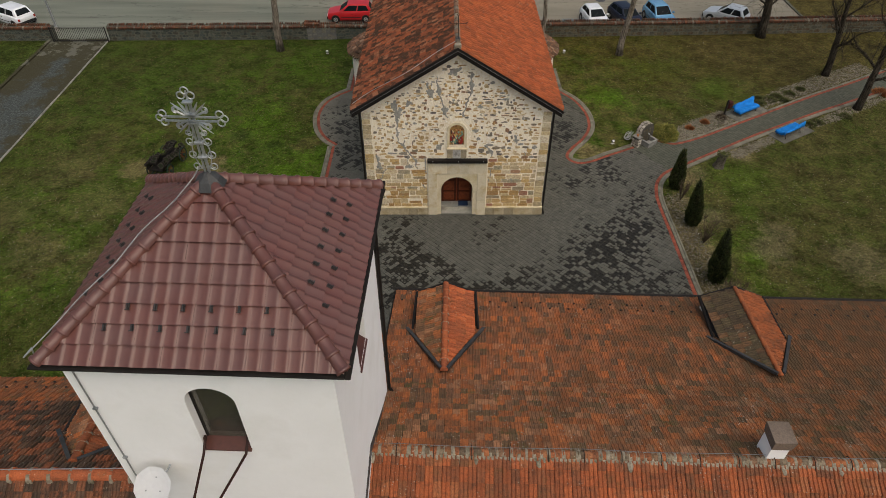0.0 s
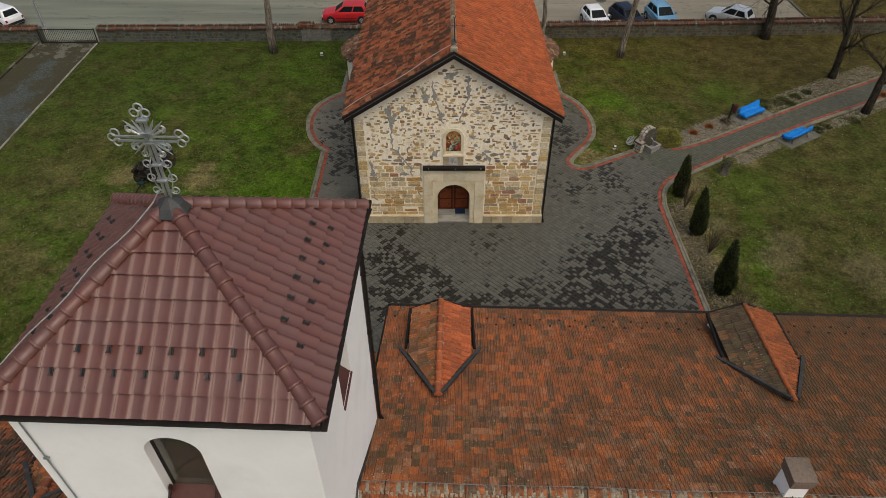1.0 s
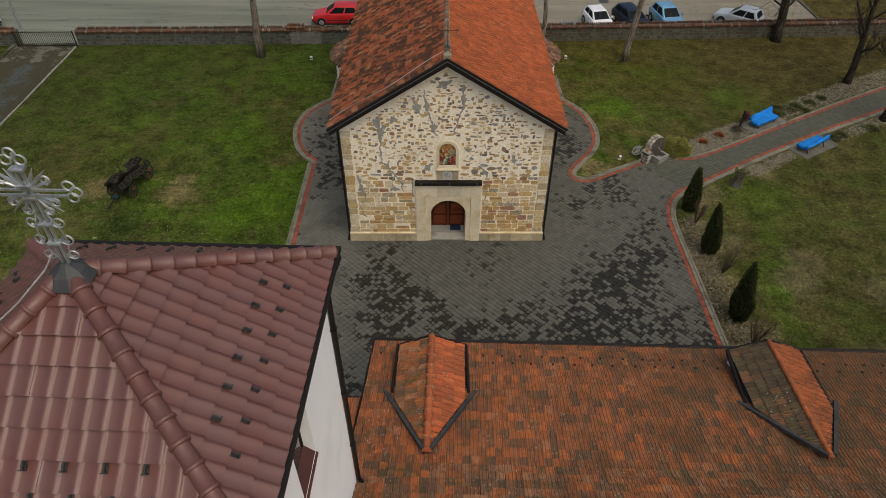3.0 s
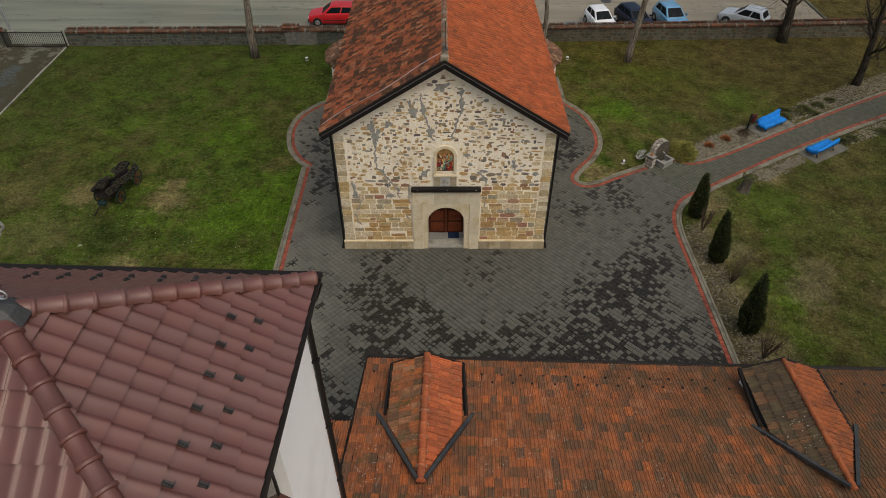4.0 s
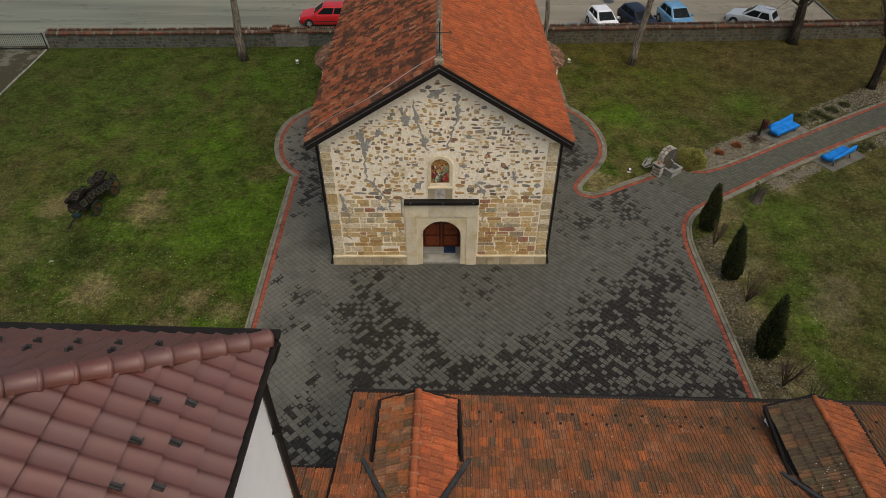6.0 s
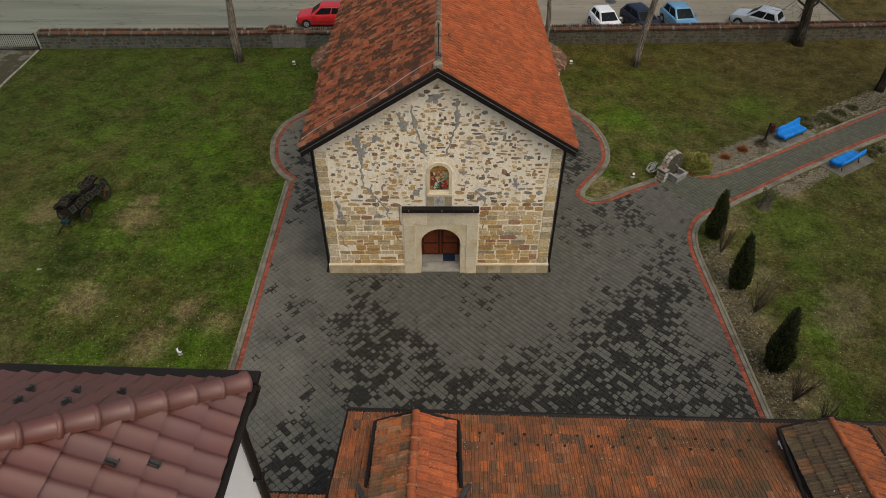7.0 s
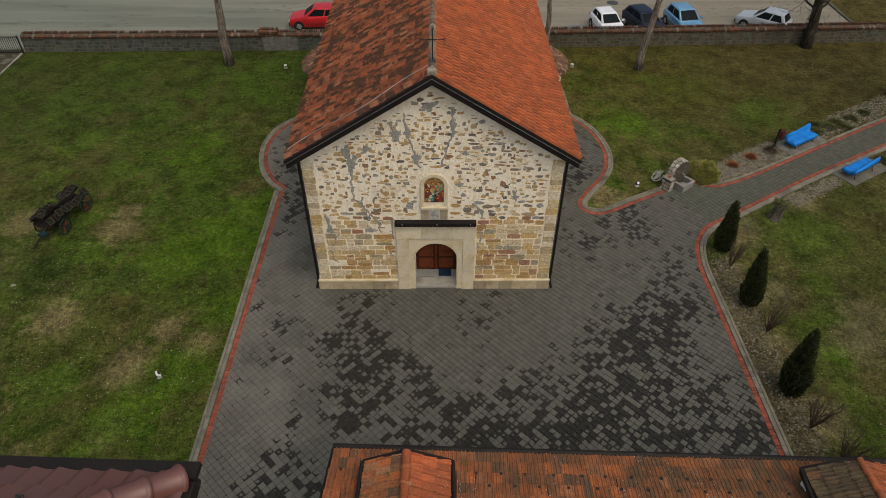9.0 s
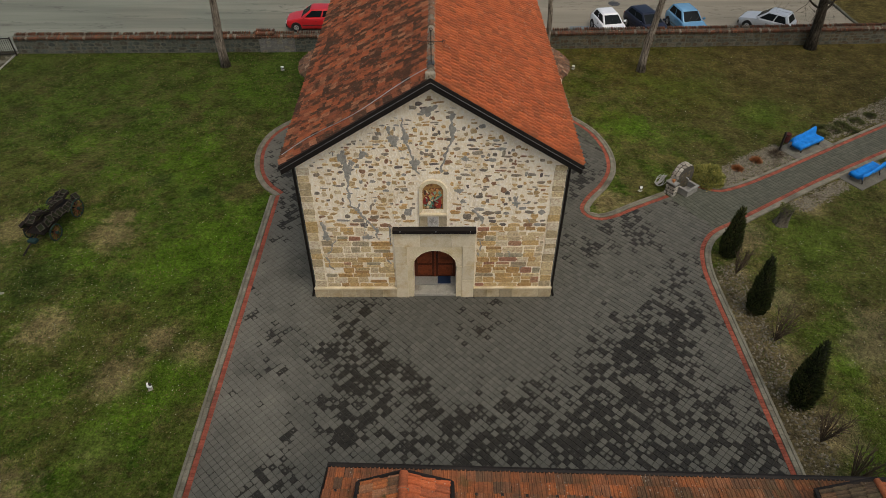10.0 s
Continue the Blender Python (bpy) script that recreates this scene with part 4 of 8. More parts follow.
while z < 8.5:
    # squared courses at the foot pass into loose rubble in much mortar above
    up = min(1.0, max(0.0, (z - 2.5) / 2.0))
    h = rng.uniform(lerp1(0.17, 0.08, up), lerp1(0.33, 0.19, up))
    for x, end in ((-3.975, -1.425), (1.575, 3.975)) if z < 3.40 else ((-3.975, 3.975),):
        while end - x > 0.05:
            w = rng.uniform(lerp1(0.24, 0.10, up), lerp1(0.78, 0.40, up))
            w = end - x if end - x - w < 0.14 else w
            cuts = 2 if h > 0.24 and rng.random() < 0.25 else 1
            for c in range(cuts):
                shrink = rng.uniform(lerp1(0.94, 0.42, up), lerp1(0.985, 0.96, up))
                hh = h / cuts * rng.uniform(lerp1(0.90, 0.42, up), lerp1(0.97, 0.98, up)) * (1.5 if up > 0.5 and rng.random() < 0.14 else 1.0)
                ww = min(w * shrink, 3.2 * h / cuts + 0.1)
                cx, cz = x + w / 2 + rng.normal(0, 0.003 + 0.035 * up), z + h * (c + 0.5) / cuts + rng.normal(0, 0.008 + 0.026 * up)
                if rng.random() < lerp1(0.985, 0.74, up) and keep_clear(cx, cz, ww / 2, hh / 2) and not mended(cx, cz):
                    (chips if up > 0.45 else stones).append((cx, cz, ww / 2, hh / 2))
            x += w
    z += h
# thin slivers between them
for _ in range(620):
    cx, cz = rng.uniform(-3.9, 3.9), rng.uniform(2.9, 8.4)
    w, h = rng.uniform(0.03, 0.11), rng.uniform(0.010, 0.024)
    if keep_clear(cx, cz, w, h) and not any(abs(cx - q[0]) < w + q[2] and abs(cz - q[1]) < h + q[3] for q in chips):
        chips.append((cx, cz, w, h))


def stone_mesh(w, h, d, rng, round_=0.35, top=0.9, lean=0.10, ragged=1.0):
    """A rough stone face that stands d proud of the wall, with a chipped, uneven outline."""
    out = []
    for a, b in ((-1, -1), (0, -1), (1, -1), (1, 0), (1, 1), (0, 1), (-1, 1), (-1, 0)):
        k = 1 - round_ * rng.uniform(0.3, 1.0) * 0.45 if a and b else 1 + rng.normal(0, 0.07) * ragged
        out.append((a * w * k + rng.normal(0, 0.08) * w * ragged, b * h * k + rng.normal(0, 0.12) * h * ragged))
    tilt = rng.normal(0, lean)
    out = [(x - z * tilt, z + x * tilt * 0.6) for x, z in out]
    v = [(x, 0.004, z) for x, z in out] + [(x * top, -d * rng.uniform(0.7, 1.1), z * (top - 0.03)) for x, z in out]
    f = [tuple(range(8, 16))] + [(i, (i + 1) % 8, 8 + (i + 1) % 8, 8 + i) for i in range(8)]
    return v, f


def lay_stones(stones, name, mats, parent, solo, rng, m=None, proud=(0.012, 0.03), round_=0.35, top=0.9, lean=0.10, ragged=1.0):
    """Stones on a wall in its x, z plane; the first ones, up to solo, are objects of their own."""
    V, F = [], []
    for n, (x, z, w, h) in enumerate(stones):
        v, f = stone_mesh(w, h, rng.uniform(*proud), rng, round_, top, lean, ragged)
        if n < solo:
            me = bpy.data.meshes.new(name)
            me.from_pydata(v, [], f)
            me.materials.append(mats["object"])
            t = Matrix.Translation((x, 0, z))
            shared(name, me, parent, m @ t if m is not None else t)
        else:
            k = len(V)
            pts = [Vector((a + x, b, c + z)) for a, b, c in v]
            V.extend(tuple(m @ p) if m is not None else tuple(p) for p in pts)
            F.extend(tuple(q + k for q in g) for g in f)
    if V:
        mesh_part(name + "s", V, F, mats["island"], parent, kind="stuff")


rng.shuffle(stones)
lay_stones(stones, "stone", mat_stone, front, 300, rng, None, (0.010, 0.030), 0.22, 0.96, 0.025, 0.55)
lay_stones(chips, "rubble_stone", mat_chip, front, 300, rng, None, (0.004, 0.022), 0.6, 0.93, 0.14, 1.7)

# dressed corner blocks, one above the other like a flat pilaster
quoin_rng = np.random.default_rng(5)
mat_quoin = rubble("object", [(0.54, 0.43, 0.25), (0.46, 0.33, 0.15), (0.58, 0.49, 0.33), (0.42, 0.34, 0.21), (0.50, 0.36, 0.17), (0.60, 0.52, 0.38), (0.40, 0.32, 0.19)], "quoin_block_")
for sx in (-1, 1):
    z = 0.53
    while z < 5.85:
        h = min(quoin_rng.uniform(0.22, 0.40), 6.05 - z)
        w = 0.42 + quoin_rng.uniform(-0.03, 0.02)
        v, f = stone_mesh(w / 2 - 0.008, h / 2 - 0.012, quoin_rng.uniform(0.024, 0.042), quoin_rng, 0.05, 0.97, 0.008, 0.22)
        q = mesh_part("quoin", v, f, mat_quoin, front)
        q.matrix_basis = pose(sx * (4.42 - w / 2 + 0.004), 0, z + h / 2)
        z += h
# plinth blocks
for x0, x1 in ((-4.5, -1.385), (1.535, 4.5)):
    n = 6
    for i in range(n):
        a, b = x0 + (x1 - x0) * i / n, x0 + (x1 - x0) * (i + 1) / n
        part("plinth_block", box(a + 0.003, b - 0.003, -0.085, 0.0, 0.0, 0.44, bevel=0.01), mat_plinth, front)
    part("plinth_cap", box(x0, x1, -0.105, 0.0, 0.443, 0.52, bevel=0.018), mat_dressed, front)
# sides of the plinth
for sx in (-1, 1):
    part("plinth_side", box(min(sx * 4.42, sx * 4.5), max(sx * 4.42, sx * 4.5), 0.0, BACK, 0.0, 0.5, bevel=0.01), mat_dressed, church)


def cement(path, width, rng, name="cement_repair"):
    """Grey cement in an old crack: one ragged ribbon, a little proud of the mortar."""
    line = smooth_line(path, 0.045)
    d = np.gradient(line, axis=0)
    d /= np.linalg.norm(d, axis=1)[:, None]
    v, f = [], []
    for i, ((x, z), (dx, dz)) in enumerate(zip(line, d)):
        q = width * (0.35 + 1.3 * abs(noise.noise((x * 3.7, z * 3.7, 1.7)))) * (0.35 if i in (0, len(line) - 1) else 1.0)
        x, z = x + 0.09 * noise.noise((x * 4, z * 4, 9.1)) + 0.03 * noise.noise((x * 11, z * 11, 2.1)), z + 0.03 * noise.noise((x * 5, z * 5, 3.3))
        for k, y in ((1.0, 0.004), (0.72, -0.020), (-0.72, -0.020), (-1.0, 0.004)):
            r = q * k * rng.uniform(0.45, 1.55)
            v.append((x - dz * r, y - rng.uniform(0, 0.006), z + dx * r))
    for i in range(len(line) - 1):
        f += [(4 * i + k, 4 * i + k + 1, 4 * i + k + 5, 4 * i + k + 4) for k in range(3)]
    return mesh_part(name, v, f, mat_cement, front, "grey cement filling of an old crack", kind="stuff")


def cement_patch(x, z, a, c, rng, name="cement_patch"):
    """A ragged smear of grey cement over the rubble."""
    v, f, n = [], [], 26
    seed = rng.uniform(0, 9)
    for k, y in ((1.0, 0.004), (0.90, -0.020), (0.5, -0.028)):
        for t in np.linspace(0, 2 * math.pi, n + 1)[:-1]:
            r = k * (1 + 0.75 * noise.noise((math.cos(t) * 2.0 + seed, math.sin(t) * 2.0, seed)) + 0.40 * noise.noise((math.cos(t) * 6, math.sin(t) * 6, seed)) + rng.normal(0, 0.06))
            v.append((x + a * r * math.cos(t), y, min(z + c * r * math.sin(t), wall_z(x) - 0.34)))
    for j in range(2):
        f += [(j * n + i, j * n + (i + 1) % n, (j + 1) * n + (i + 1) % n, (j + 1) * n + i) for i in range(n)]
    f.append(tuple(range(2 * n, 3 * n)))
    return mesh_part(name, v, f, mat_cement, front, "smear of grey cement on the rubble")


crng = np.random.default_rng(8)
for path, w in CRACKS:
    cement(path, w, crng)
for x, z, a, c in REPAIRS:
    cement_patch(x, z, a, c, crng)

# portal of pale dressed stone
mat_portal = surf("pale_portal_sandstone", [(0.60, 0.52, 0.355), (0.68, 0.60, 0.44), (0.55, 0.43, 0.24)], big=1.6, small=18, bump=0.3, rough=0.75, grain=0.25, rand="object", spread=0.18)
portal = thing("portal", "pale sandstone door surround with a carved inner arch", "door surround", m=pose(DX, 0, 0))
for a, b in ((-1.455, -1.008), (1.008, 1.455)):
    for z0, z1 in ((0.0, 0.92), (0.923, 1.70), (1.703, 2.60)):
        part("jamb_block", box(a, b, -0.10, 0.05, z0, z1, bevel=0.012), mat_portal, portal)
for x0, x1 in ((-1.455, -0.52), (-0.517, 0.60), (0.603, 1.455)):
    part("lintel_block", box(x0, x1, -0.10, 0.05, 2.603, 3.31, bevel=0.012), mat_portal, portal)
ar = arch(-0.80, 0.80, 0.0, 1.58)
bm = bmesh.new()
o = [bm.verts.new((x, 0, z)) for x, z in [(-1.005, 0), (-1.005, 2.60), (1.005, 2.60), (1.005, 0)]]
i_ = [bm.verts.new((x, 0, z)) for x, z in ar]
bm.faces.new(o + i_[::-1])
ex = bmesh.ops.extrude_face_region(bm, geom=bm.faces[:])
bmesh.ops.translate(bm, verts=[v for v in ex["geom"] if isinstance(v, bmesh.types.BMVert)], vec=(0, 0.09, 0))
bmesh.ops.translate(bm, verts=bm.verts[:], vec=(0, -0.06, 0))
part("inner_arch", bm, mat_dressed, portal, "carved arch of pale stone")
for sx in (-1, 1):
    part("impost", box(sx * 0.905 - 0.10, sx * 0.905 + 0.10, -0.075, -0.04, 1.52, 1.60, bevel=0.008), mat_dressed, portal)
    bm = bmesh.new()
    for k in range(9):
        a = radians(12 + 8.2 * k)
        bmesh.ops.create_uvsphere(bm, u_segments=6, v_segments=4, radius=0.028, matrix=pose(sx * 0.90 * math.cos(a), -0.062, 1.58 + 0.90 * math.sin(a)))
    part("carved_leaves", bm, mat_dressed, portal)
part("canopy", box(-1.47, 1.46, -0.24, 0.0, 3.315, 3.47, bevel=0.015), mat_brown, portal, "dark brown sheet metal drip ledge")
for x in (-1.2, 0.05, 1.25):
    part("rivet", box(x - 0.02, x + 0.02, -0.252, -0.238, 3.41, 3.45), mat_zinc, portal)

step = tagged(part("door_step", box(-0.80 + DX, 0.80 + DX, -0.02, 0.50, 0.0, 0.10, bevel=0.01), mat_concrete), "grey stone doorstep in the arched doorway", "step")
tagged(part("porch_floor", box(-0.80 + DX, 0.80 + DX, 0.503, 1.02, 0.0, 0.14, bevel=0.006), surf("pale_grey_slab", [(0.22, 0.22, 0.205), (0.28, 0.28, 0.265)], small=20)), "pale grey slab floor inside the doorway", "floor", kind="structure")
mat_blue_mat = surf("navy_doormat", [(0.010, 0.022, 0.055), (0.016, 0.032, 0.075)], small=60, bump=0.5, bscale=120)
bm = box(0.17, 0.68, 0.53, 1.0, 0.141, 0.158, bevel=0.004)
tagged(part("doormat", bm, mat_blue_mat), "navy blue doormat before the church door", "doormat")

mat_door_frame = surf("dark_door_frame_wood", [(0.055, 0.014, 0.007), (0.085, 0.022, 0.010)], big=3, small=30, rough=0.5, bump=0.15)
church_door = thing("church_door", "closed arched double door of red-brown panelled wood", "door", m=pose(DX, 0.94, 0.14))
for sx in (-1, 1):
    pts = [(0.006, 0.0), (0.80, 0.0)] + [(0.80 * math.cos(a), 1.44 + 0.80 * math.sin(a)) for a in np.linspace(0, math.pi / 2, 9)][:-1] + [(0.006, 2.24)]
    leaf = part("door_leaf", prism([(sx * a, b) for a, b in pts], 0.06), mat_door_frame, church_door)
    for z0, z1 in ((0.10, 0.62), (0.72, 1.32)):
        part("door_panel", box(min(sx * 0.12, sx * 0.68), max(sx * 0.12, sx * 0.68), -0.022, 0.002, z0, z1, bevel=0.018), mat_wood_door, leaf)
    part("door_panel", prism([(sx * 0.12, 1.42), (sx * 0.66, 1.42), (sx * 0.60, 1.74), (sx * 0.40, 1.98), (sx * 0.12, 2.08)], 0.02, base=-0.02), mat_wood_door, leaf)
part("door_handle", box(0.05, 0.085, -0.05, 0.0, 1.0, 1.18, bevel=0.006), mat_black, church_door)
part("cover_strip", box(-0.03, 0.03, -0.015, 0.0, 0.0, 2.2, bevel=0.005), mat_wood_door, church_door)

# icon niche and carved panel below it
icon = thing("icon", "arched framed religious painting in a stone niche", "painting", m=pose(0.03, 0, 0))
o = arch(-0.47, 0.47, 4.05, 5.02, rise=0.47)
i_ = arch(-0.35, 0.35, 4.26, 5.02, rise=0.35)
bm = bmesh.new()
vo = [bm.verts.new((x, -0.075, z)) for x, z in o]
vi = [bm.verts.new((x, -0.075, z)) for x, z in i_]
bm.faces.new(vo + vi[::-1])
ex = bmesh.ops.extrude_face_region(bm, geom=bm.faces[:])
bmesh.ops.translate(bm, verts=[v for v in ex["geom"] if isinstance(v, bmesh.types.BMVert)], vec=(0, 0.08, 0))
part("stone_frame", bm, mat_dressed, icon)
part("niche_sill", box(-0.49, 0.49, -0.11, 0.0, 4.0, 4.09, bevel=0.012), mat_dressed, icon)
mat_gold = surf("icon_gold_ground", [(0.20, 0.10, 0.035), (0.32, 0.18, 0.06), (0.12, 0.05, 0.025)], big=6, small=40, bump=0.1)
part("picture", prism(i_, 0.012, base=-0.018), mat_gold, icon, "golden painted ground")
for name, x, z, w, h, c, rot in (("painted_shape", 0.0, 4.50, 0.27, 0.13, (0.035, 0.018, 0.012), 0), ("painted_shape", -0.06, 4.60, 0.13, 0.20, (0.035, 0.12, 0.095), 12), ("painted_shape", 0.13, 4.60, 0.12, 0.22, (0.20, 0.022, 0.015), -14), ("painted_shape", -0.19, 4.70, 0.09, 0.17, (0.15, 0.02, 0.016), 20), ("painted_shape", 0.06, 4.44, 0.12, 0.055, (0.30, 0.29, 0.25), 0), ("painted_shape", 0.20, 4.82, 0.07, 0.12, (0.20, 0.05, 0.03), 8), ("painted_shape", -0.05, 4.83, 0.075, 0.085, (0.42, 0.26, 0.08), 0), ("painted_shape", 0.14, 4.84, 0.06, 0.07, (0.40, 0.24, 0.08), 0), ("painted_shape", -0.13, 4.94, 0.06, 0.07, (0.09, 0.05, 0.03), 0), ("painted_shape", 0.05, 5.10, 0.16, 0.05, (0.12, 0.05, 0.02), 0), ("painted_shape", -0.20, 4.98, 0.06, 0.09, (0.06, 0.03, 0.02), 25), ("painted_shape", 0.22, 4.48, 0.05, 0.09, (0.03, 0.05, 0.05), -10), ("painted_shape", -0.23, 4.48, 0.05, 0.08, (0.25, 0.15, 0.06), 10)):
    poly = [(w * math.cos(a) * (1 + 0.12 * math.sin(3 * a)), h * math.sin(a)) for a in np.linspace(0, 2 * math.pi, 15)[:-1]]
    pp = part(name, prism(poly, 0.004), surf("icon_paint", [c, tuple(v * 1.5 for v in c)], big=9, small=40, bump=0), icon)
    pp.matrix_basis = pose(x * 1.18, -0.0225 - 0.001 * (z - 4), 4.26 + (z - 4.36) * 1.12, 0, rot, 0) @ Matrix.Diagonal((1.15, 1, 1.1, 1))
dab_rng = np.random.default_rng(19)
DABS = [(0.22, 0.045, 0.025), (0.10, 0.19, 0.13), (0.06, 0.03, 0.02), (0.34, 0.16, 0.06), (0.17, 0.24, 0.17), (0.40, 0.30, 0.18), (0.13, 0.028, 0.022), (0.05, 0.065, 0.06)]
mat_dab = [surf("icon_dab", [c, tuple(v * 1.6 for v in c)], big=14, small=60, bump=0) for c in DABS]
for k in range(46):
    x, z = dab_rng.uniform(-0.27, 0.27), dab_rng.uniform(4.31, 5.16)
    if z > 5.0 and abs(x) > 0.2:
        continue
    w, h, tone = dab_rng.uniform(0.018, 0.055), dab_rng.uniform(0.03, 0.09), int(dab_rng.integers(0, len(DABS)))
    tone = 3 if z > 5.0 else (1 if abs(x) < 0.10 and 4.45 < z < 4.68 and k % 2 else tone)
    dab = part("painted_dab", prism([(w * math.cos(a) * (1 + 0.3 * math.sin(2 * a + k)), h * math.sin(a)) for a in np.linspace(0, 2 * math.pi, 10)[:-1]], 0.003), mat_dab[tone], icon)
    dab.matrix_basis = pose(x, -0.0275 - 0.0002 * k, z, 0, dab_rng.uniform(-50, 50), 0)
panel = thing("carved_panel", "small carved stone panel between two sandstone blocks", "relief", m=pose(0.03, 0, 0))
part("panel_slab", box(-0.19, 0.19, -0.05, 0.0, 3.50, 3.97, bevel=0.01), surf("pale_carved_stone", [(0.38, 0.36, 0.33), (0.50, 0.48, 0.44)], big=8, small=30, bump=0.5), panel)
for sx in (-1, 1):
    part("side_block", box(sx * 0.335 - 0.14, sx * 0.335 + 0.14, -0.04, 0.0, 3.50, 3.96, bevel=0.012), mat_plinth, panel)
bm = bmesh.new()
prng = np.random.default_rng(2)
for k in range(22):
    a, r = prng.uniform(0, 6.28), prng.uniform(0.02, 0.14)
    add_tube(bm, [(r * math.cos(a) + 0.03 * math.cos(t + a), -0.052, 3.735 + r * math.sin(a) + 0.035 * math.sin(t + a)) for t in np.linspace(0, 3.5, 6)], 0.010, 5)
part("relief_scrolls", bm, surf("relief_shadow_stone", [(0.20, 0.185, 0.165), (0.28, 0.265, 0.24)], small=30), panel)

# roof
TALL = [(f, h * 2.7) for f, h in RIBBED]
for sx, mats, name, lab in ((-1, mat_dark, "roof_slope", "sooty weathered clay tiles"), (1, mat_new, "roof_slope", "bright orange clay tiles")):
    n = Vector((sx * (RIDGE - EAVE), 0, HALF)).normalized()
    slab = prism([(0, RIDGE - 0.03), (sx * HALF, EAVE - 0.03), (sx * HALF, EAVE - 0.14), (0, RIDGE - 0.16)], BACK - FRONT + 0.3, base=FRONT + 0.02)
    roof = part(name, slab, mat_brown, church, lab)
    L = BACK - FRONT + 0.3
    S = math.hypot(HALF, RIDGE - EAVE) + 0.06
    w, nv = 0.225, 18
    nu = int(round(L / w))
    if sx < 0:
        O, U = (-HALF - 0.05, FRONT + L, EAVE - 0.03), (0, -1, 0)
        V = (HALF, 0, RIDGE - EAVE)
        pick = lambda i, j: i >= nu - 34 and j < 9
    else:
        O, U = (HALF + 0.05, FRONT, EAVE - 0.03), (0, 1, 0)
        V = (-HALF, 0, RIDGE - EAVE)
        pick = lambda i, j: i < 34 and j < 9
    tile_field(roof, O, U, V, nu, nv, L / nu, S / nv, TALL, mats, 0.045 if sx < 0 else 0.05, solo=pick, seed=20 + sx, jitter=1.6 if sx < 0 else 1.2, shaded_seams=(7,))
ridge_caps(church, (0.0, FRONT, RIDGE + 0.0), (0.0, BACK, RIDGE + 0.0), 0.115, 44, clay("lichened_ridge_tile", [(0.20, 0.16, 0.115), (0.25, 0.14, 0.085), (0.17, 0.145, 0.11), (0.28, 0.24, 0.175), (0.22, 0.12, 0.07)], "object", 0.3, 1.0), collar=True)
part("ridge_bedding", prism([(-0.17, RIDGE - 0.06), (-0.10, RIDGE + 0.05), (0.10, RIDGE + 0.05), (0.17, RIDGE - 0.06)], BACK - FRONT, base=FRONT + 0.02), mat_roofmortar, church, "grey mortar under the ridge tiles")
part("ridge_end", box(-0.15, 0.15, FRONT - 0.02, FRONT + 0.16, RIDGE - 0.04, RIDGE + 0.17, bevel=0.04), mat_roofmortar, church)
mat_verge = surf("grey_cream_verge_plaster", [(0.74, 0.68, 0.56), (0.84, 0.79, 0.67), (0.56, 0.50, 0.40)], big=2.2, small=14, bump=0.6, bscale=14, bdist=0.03, grain=0.5)
# bargeboards, verge gutters and the pale cornice under them
for sx in (-1, 1):
    for nm, y0, y1, d0, d1, mt in (("bargeboard", FRONT - 0.05, FRONT + 0.0, -0.31, 0.02, mat_brown), ("verge_trim", FRONT - 0.09, FRONT - 0.052, -0.10, 0.045, mat_brown), ("soffit", FRONT + 0.003, 0.10, -0.20, -0.165, mat_brown), ("cornice", -0.20, 0.06, -0.36, -0.205, mat_verge), ("cornice_fillet", -0.10, 0.06, -0.42, -0.363, mat_verge)):
        reach = 4.79 if "corn" not in nm else 4.62
        zr = lambda x: RIDGE - (RIDGE - EAVE) / HALF * abs(x)
        part(nm, prism([(0, zr(0) + d1), (sx * reach, zr(reach) + d1), (sx * reach, zr(reach) + d0), (0, zr(0) + d0)], y1 - y0, base=y0), mt, church)
    part("zinc_bead", tube([(0, FRONT - 0.10, RIDGE - 0.085), (sx * 4.77, FRONT - 0.10, RIDGE - 0.085 - 4.77 * (RIDGE - EAVE) / HALF)], 0.008, 5), mat_dullzinc, church)
    # eaves gutter and downpipe
    part("eaves_gutter", tube([(sx * 4.81, FRONT, EAVE - 0.11), (sx * 4.81, BACK, EAVE - 0.11)], 0.065, 8), mat_brown, church)
    part("downpipe", tube([(sx * 4.70, -0.05, EAVE - 0.12), (sx * 4.56, 0.03, EAVE - 0.30), (sx * 4.52, 0.05, EAVE - 0.42), (sx * 4.52, 0.05, 0.42), (sx * 4.60, -0.04, 0.06)], 0.048, 8), mat_brown, church)
# lightning wire over the western slope
wire = [(-HALF + HALF * t - 0.02, FRONT + 0.35 + 0.12 * math.sin(9 * t), EAVE + (RIDGE - EAVE) * t + 0.165) for t in np.linspace(0, 0.98, 18)]
part("lightning_wire", tube(wire, 0.012, 5), mat_zinc, church, "pale conductor wire on the roof")

# iron cross on the ridge
rc = thing("ridge_cross", "thin black iron cross on the church ridge", "cross", m=pose(0.02, FRONT + 0.75, RIDGE + 0.10))
part("upright", tube([(0, 0, 0), (0, 0, 1.02)], 0.016, 6), mat_black, rc)
part("cross_arm", tube([(-0.36, 0, 0.66), (0.36, 0, 0.66)], 0.012, 6), mat_black, rc)
for (x, z) in ((-0.36, 0.66), (0.36, 0.66), (0, 1.02)):
    part("trefoil_end", tube([(x + 0.045 * math.cos(a), 0, z + 0.045 * math.sin(a)) for a in np.linspace(0, 2 * math.pi, 11)], 0.010, 5), mat_black, rc)
part("ring", tube([(0.09 * math.cos(a), 0, 0.66 + 0.09 * math.sin(a)) for a in np.linspace(0, 2 * math.pi, 17)], 0.006, 5), mat_black, rc)
